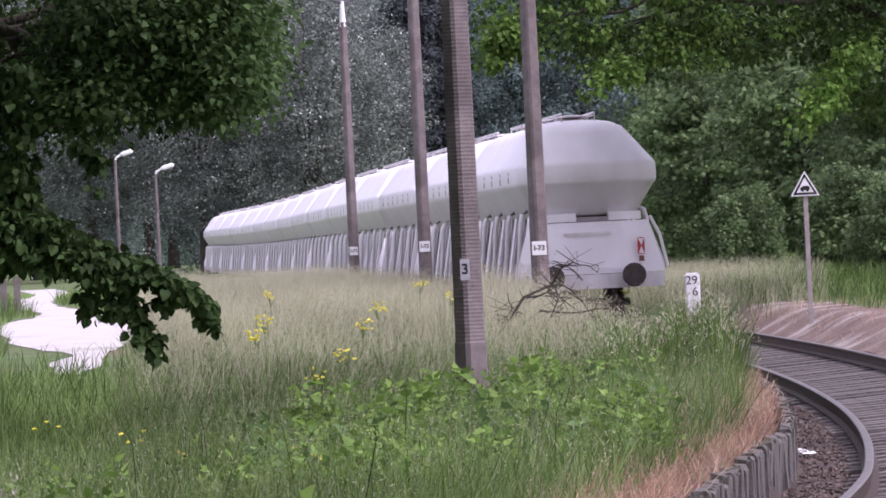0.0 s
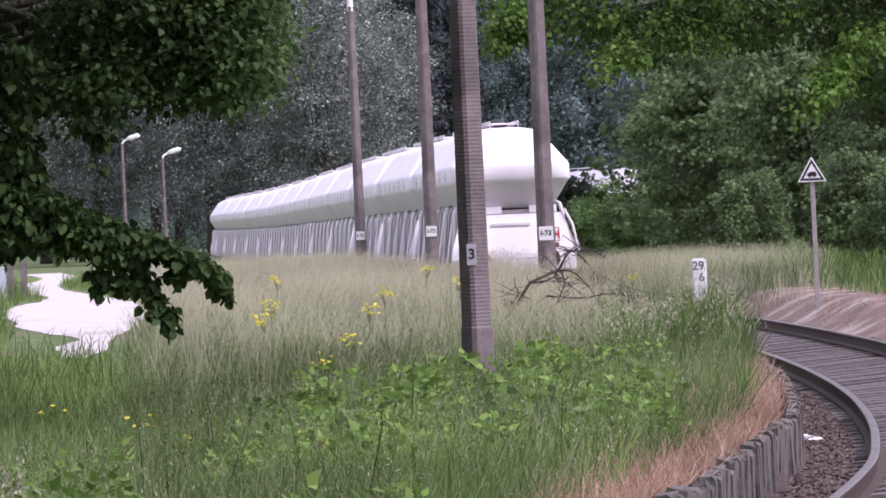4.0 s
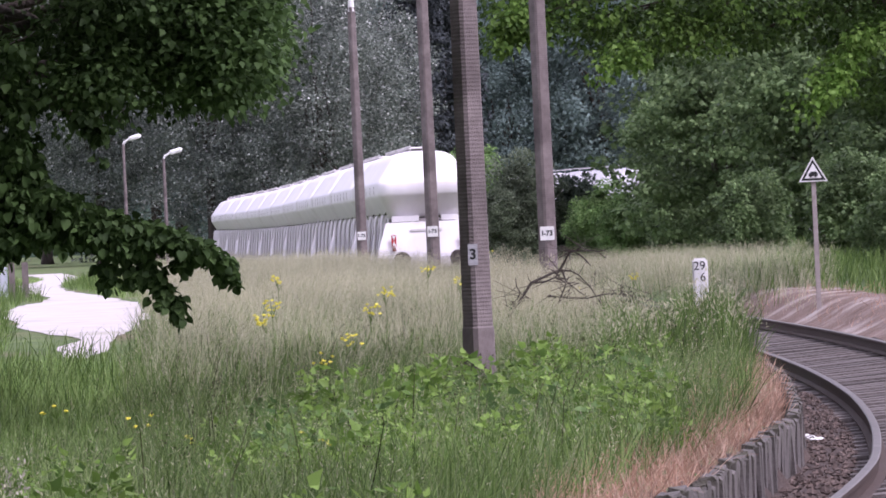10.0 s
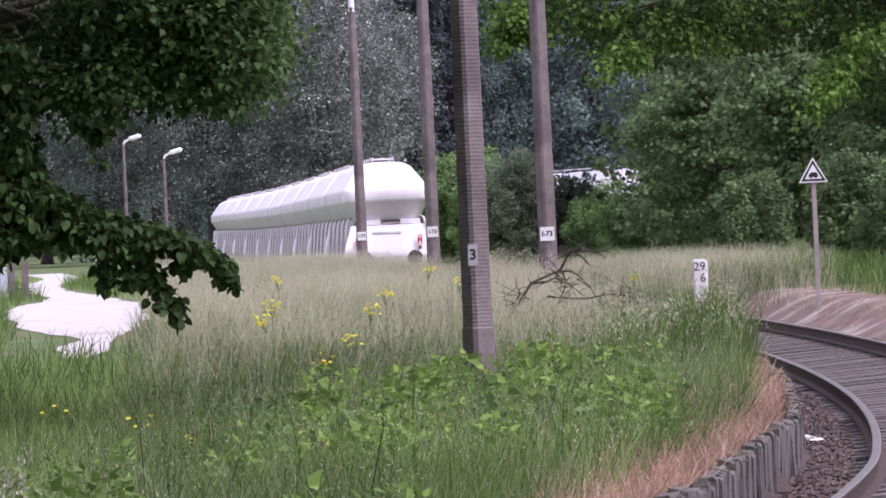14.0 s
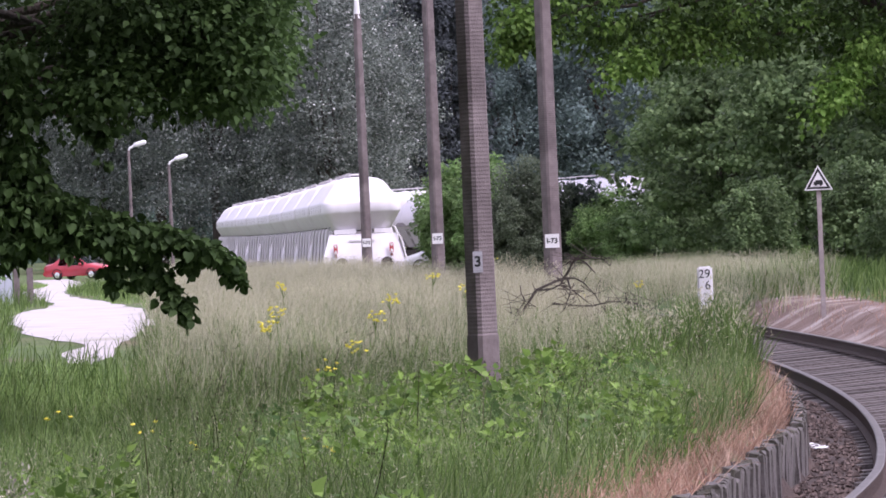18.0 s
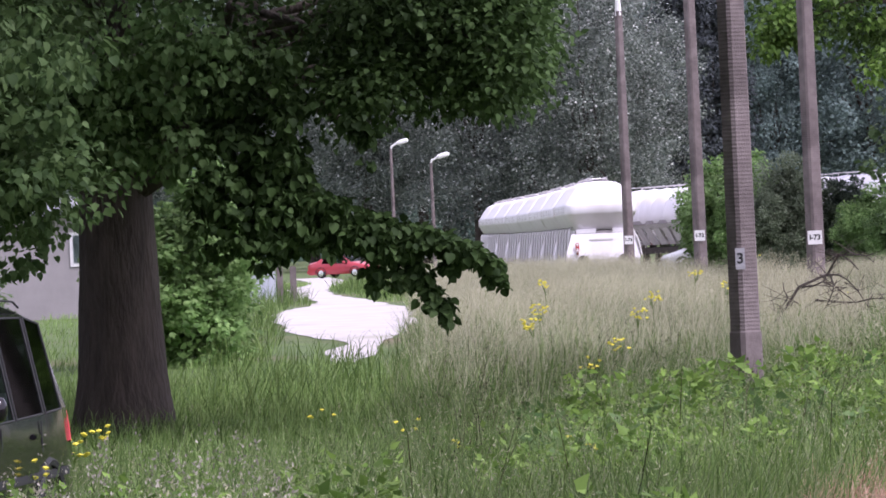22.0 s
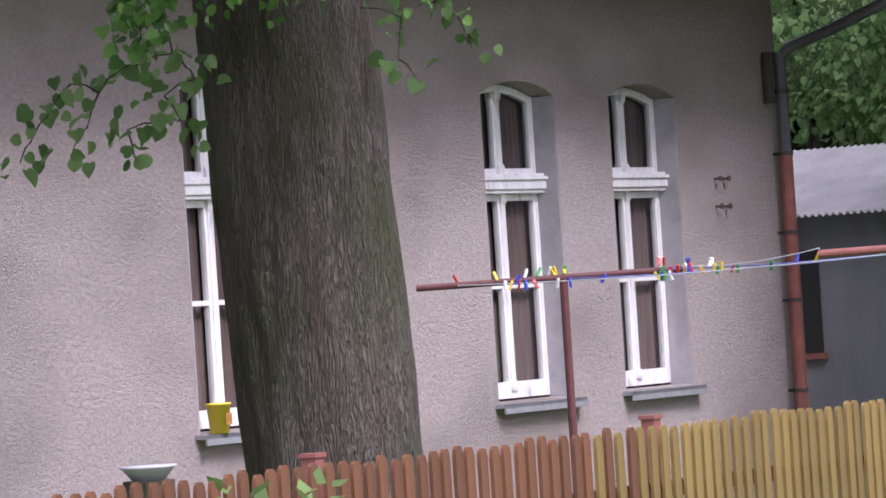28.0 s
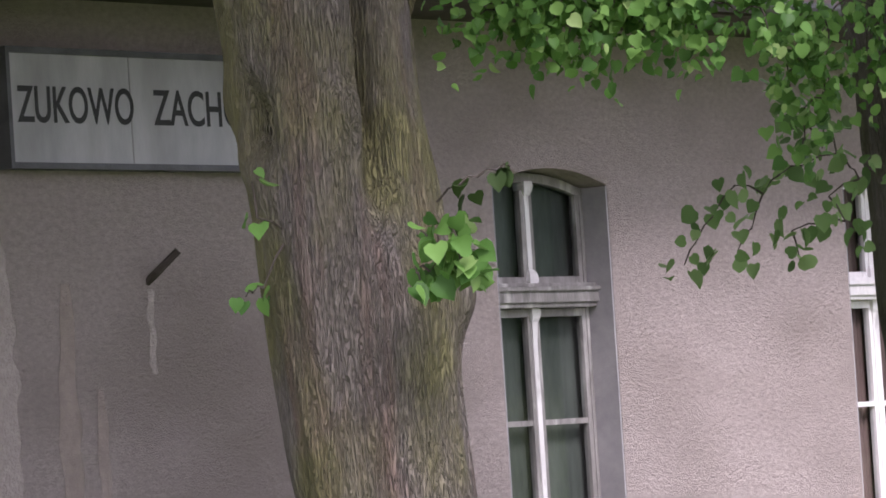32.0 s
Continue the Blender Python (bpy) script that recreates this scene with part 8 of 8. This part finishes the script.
spray("linden_bough", "drooping linden twig beside the trunk",
      [(-26.9 + 0.5 * rs.random(), 5.0 - 0.09 * k + rs.uniform(-0.1, 0.1)) for k in range(17)], 22.8, 7, 0.075, 0.08, M["linden_lit"], (-26.4, 5.3, 23.2), 55)
spray("linden_sprout", "tuft of bright young leaves sprouting from a trunk knot",
      [(-31.33 + rs.uniform(-0.45, 0.42), 2.62 + rs.uniform(-0.42, 0.28)) for k in range(22)], 18.4, 3, 0.095, 0.04, M["linden_lit"], (-31.3, 2.5, 18.7), 56)
spray("linden_sprout", "few young leaves sprouting from the trunk's side",
      [(-33.73, 3.61), (-33.69, 3.14), (-33.67, 2.25), (-33.8, 2.2), (-33.9, 2.15)], 18.7, 2, 0.08, 0.03, M["linden_lit"], (-33.3, 2.9, 18.9), 57)
spray("linden_sprout", "thin leafy twig beside the window",
      [(-30.88, 3.48), (-30.6, 3.55), (-30.44, 3.59), (-31.1, 3.4)], 18.8, 2, 0.085, 0.03, M["linden"], (-31.4, 3.2, 18.9), 58)


def dead_branch():
    d = 66
    root = thing("dead_branch", Matrix.Translation(place(1.0, d)), "dry bare branch arching out of the grass", "branch")
    base = Vector(root.matrix_world.translation)
    rng = random.Random(61)

    def pt(a, e, dd=d):
        return Vector((dd * math.sin(radians(a)), dd * math.cos(radians(a)), 1.8 + dd * math.tan(radians(e)))) - base

    ways = [[(0.79, -1.1), (1.10, -0.67), (1.46, -0.53), (1.62, -0.28), (1.86, -0.49)], [(1.10, -0.67), (1.4, -0.62), (1.73, -0.84)], [(1.46, -0.53), (1.7, -0.6), (1.95, -0.95)],
            [(1.3, -0.85), (1.8, -0.9), (2.23, -0.86), (2.8, -1.03)], [(1.62, -0.3), (1.75, -0.25), (1.9, -0.3), (2.05, -0.4)], [(0.85, -1.0), (0.95, -0.8), (0.9, -0.6)],
            [(2.2, -0.87), (2.3, -0.95), (2.5, -1.0)], [(1.5, -0.55), (1.52, -0.75), (1.42, -0.95)]]
    for k, w in enumerate(ways):
        bm = bmesh.new()
        pts = [pt(a, e, d + rng.uniform(-0.5, 0.5)) for a, e in w]
        fine = []
        for p, q in zip(pts, pts[1:]):
            fine += [p, p.lerp(q, 0.5) + Vector((rng.uniform(-0.03, 0.03), 0, rng.uniform(-0.03, 0.04)))]
        fine.append(pts[-1])
        r0 = 0.026 if k == 0 else 0.016
        tube(bm, fine, [r0 * (1 - 0.75 * i / len(fine)) for i in range(len(fine))], 6)
        part("bough" if k == 0 else "twig", bm, M["bark_dark"], root)
        for i in range(8):
            p = rng.choice(fine)
            bm = bmesh.new()
            tube(bm, [p, p + Vector((rng.uniform(-0.25, 0.25), 0, rng.uniform(-0.1, 0.25))), p + Vector((rng.uniform(-0.4, 0.4), 0, rng.uniform(-0.2, 0.3)))], [0.008, 0.006, 0.003], 4)
            part("twig", bm, M["bark_dark"], root)


dead_branch()


def litter():
    for k, (az, d, r) in enumerate(((4.42, 39.5, 10), (4.58, 38.8, 60), (4.5, 39.2, 110))):
        x, y, z = place(az, d)
        root = thing("paper_scrap", pose(x, y, z + 0.02, 0, 0, r), "crumpled white paper scrap on the ballast", "litter", "litter beside the rail")
        bm = bmesh.new()
        n = 6
        vs = [[bm.verts.new((0.16 * i / n - 0.08, 0.12 * j / n - 0.06, 0.03 * noise.noise(Vector((i * 0.6, j * 0.6, k))) + 0.03)) for i in range(n + 1)] for j in range(n + 1)]
        for j in range(n):
            for i in range(n):
                bm.faces.new((vs[j][i], vs[j][i + 1], vs[j + 1][i + 1], vs[j + 1][i]))
        part("sheet", bm, M["white_paint"], root)


litter()
bb = copy_thing(fb, pose(*place(-6.7, 68)))
bb.scale = (0.62, 0.62, 0.55)
tagged(bb, "light green bush in the sun beside the linden", "bush", "bushes by the lane")
b2_ = copy_thing(fb, pose(*place(-6.35, 84)))
b2_.scale = (0.4, 0.4, 0.36)
for az, d, k in ((-10.5, 76, 0.75), (-11.5, 80, 0.8), (-12.5, 78, 0.75), (-9.9, 73, 0.5), (-13.6, 80, 0.8)):
    hedge = copy_thing(bu, pose(*place(az, d)))
    hedge.scale = (k, k, k * 0.8)
    tagged(hedge, "shaded leafy bush in the hedge behind the cars", "bush", "hedge behind the cars")
tagged(b2_, "light green bush in the sun beside the linden", "bush", "bushes by the lane")
herbs("vine_leaves", np.array([place(a, 14.6 + 0.3 * i % 1) for i, a in enumerate((-25.7, -25.5, -25.3, -25.1, -24.9, -24.85))]) + np.array([0, 0, 0.76]), 0.22, 0.5, 0.085, 24, M["fresh_bush"], "climbing leaves on the fence")
herbs("fence_weeds", np.array([place(a, 15.4) for a in (-19.5, -19.3, -19.1, -18.6, -18.5, -18.2, -20.6, -21.4)]) + np.array([0, 0, 0.35]), 0.25, 0.62, 0.08, 18, M["weed"], "bright green weeds growing up along the fence")


def basin():
    x, y, z = place(-26.95, 22.5)
    root = thing("basin", pose(x, y, 1.8 + 22.5 * math.tan(radians(-1.9))), "pale plastic basin set on a stump behind the fence", "basin")
    bm = bmesh.new()
    out = [(0.08, 0.0), (0.13, 0.06), (0.145, 0.065), (0.145, 0.075), (0.125, 0.07), (0.075, 0.01)]
    ring_loft(bm, [[(r * math.cos(q), r * math.sin(q), zz) for q in [2 * math.pi * k / 16 for k in range(16)]] for r, zz in out])
    shade_smooth(part("bowl", bm, M["cord"], root))
    bm = bmesh.new()
    h = root.matrix_world.translation.z - ground_z(x, y)
    tube(bm, [(0, 0, -h), (0, 0, 0)], [0.16, 0.13], 10)
    part("stump", bm, M["bark"], root)


basin()


def motions():
    ts = [0, 1, 3, 4.5, 6, 9, 12, 15, 17, 19, 22, 25, 28, 32]
    for i, w in enumerate(WAGONS):
        walk(w, [(t, on_line(spline(TAIL, t) + 6.85 + 13.75 * i)) for t in ts])

    # the low branch of the linden sways in the wind
    sway = next(c for c in OLD_LINDEN.children if c.name.startswith("hanging_branch"))
    walk(sway, [(t, pose(*PIVOT, 0, a, 0)) for t, a in ((0, 8.5), (1, 5.8), (2, 5.8), (3, 6.8), (4.5, 3.6), (6, 0.9), (7, 5.6), (8, 4.5), (9, 4.4), (10, 1.6), (11, 1.6), (12, 0.0),
                                                        (14, 2.1), (15.5, 1.0), (17, 0.3), (19, 0.0), (20, 0.0), (22, 1.0), (32, 1.0))])

    # the red car drives out from behind the gate and halts on the lane
    rows = []
    for t, x in ((0, -31.0), (15.0, -31.0), (16.0, -24.0), (17.0, -19.95), (17.6, -17.8), (18.0, -17.42), (18.6, -17.38), (32, -17.38)):
        x = (x + 2.1) * 1.308 - 0.9
        rows.append((t, pose(x, RC_Y, ground_z(x, RC_Y) + 0.03, 0, 0, 62)))
    walk(RED, rows)


motions()
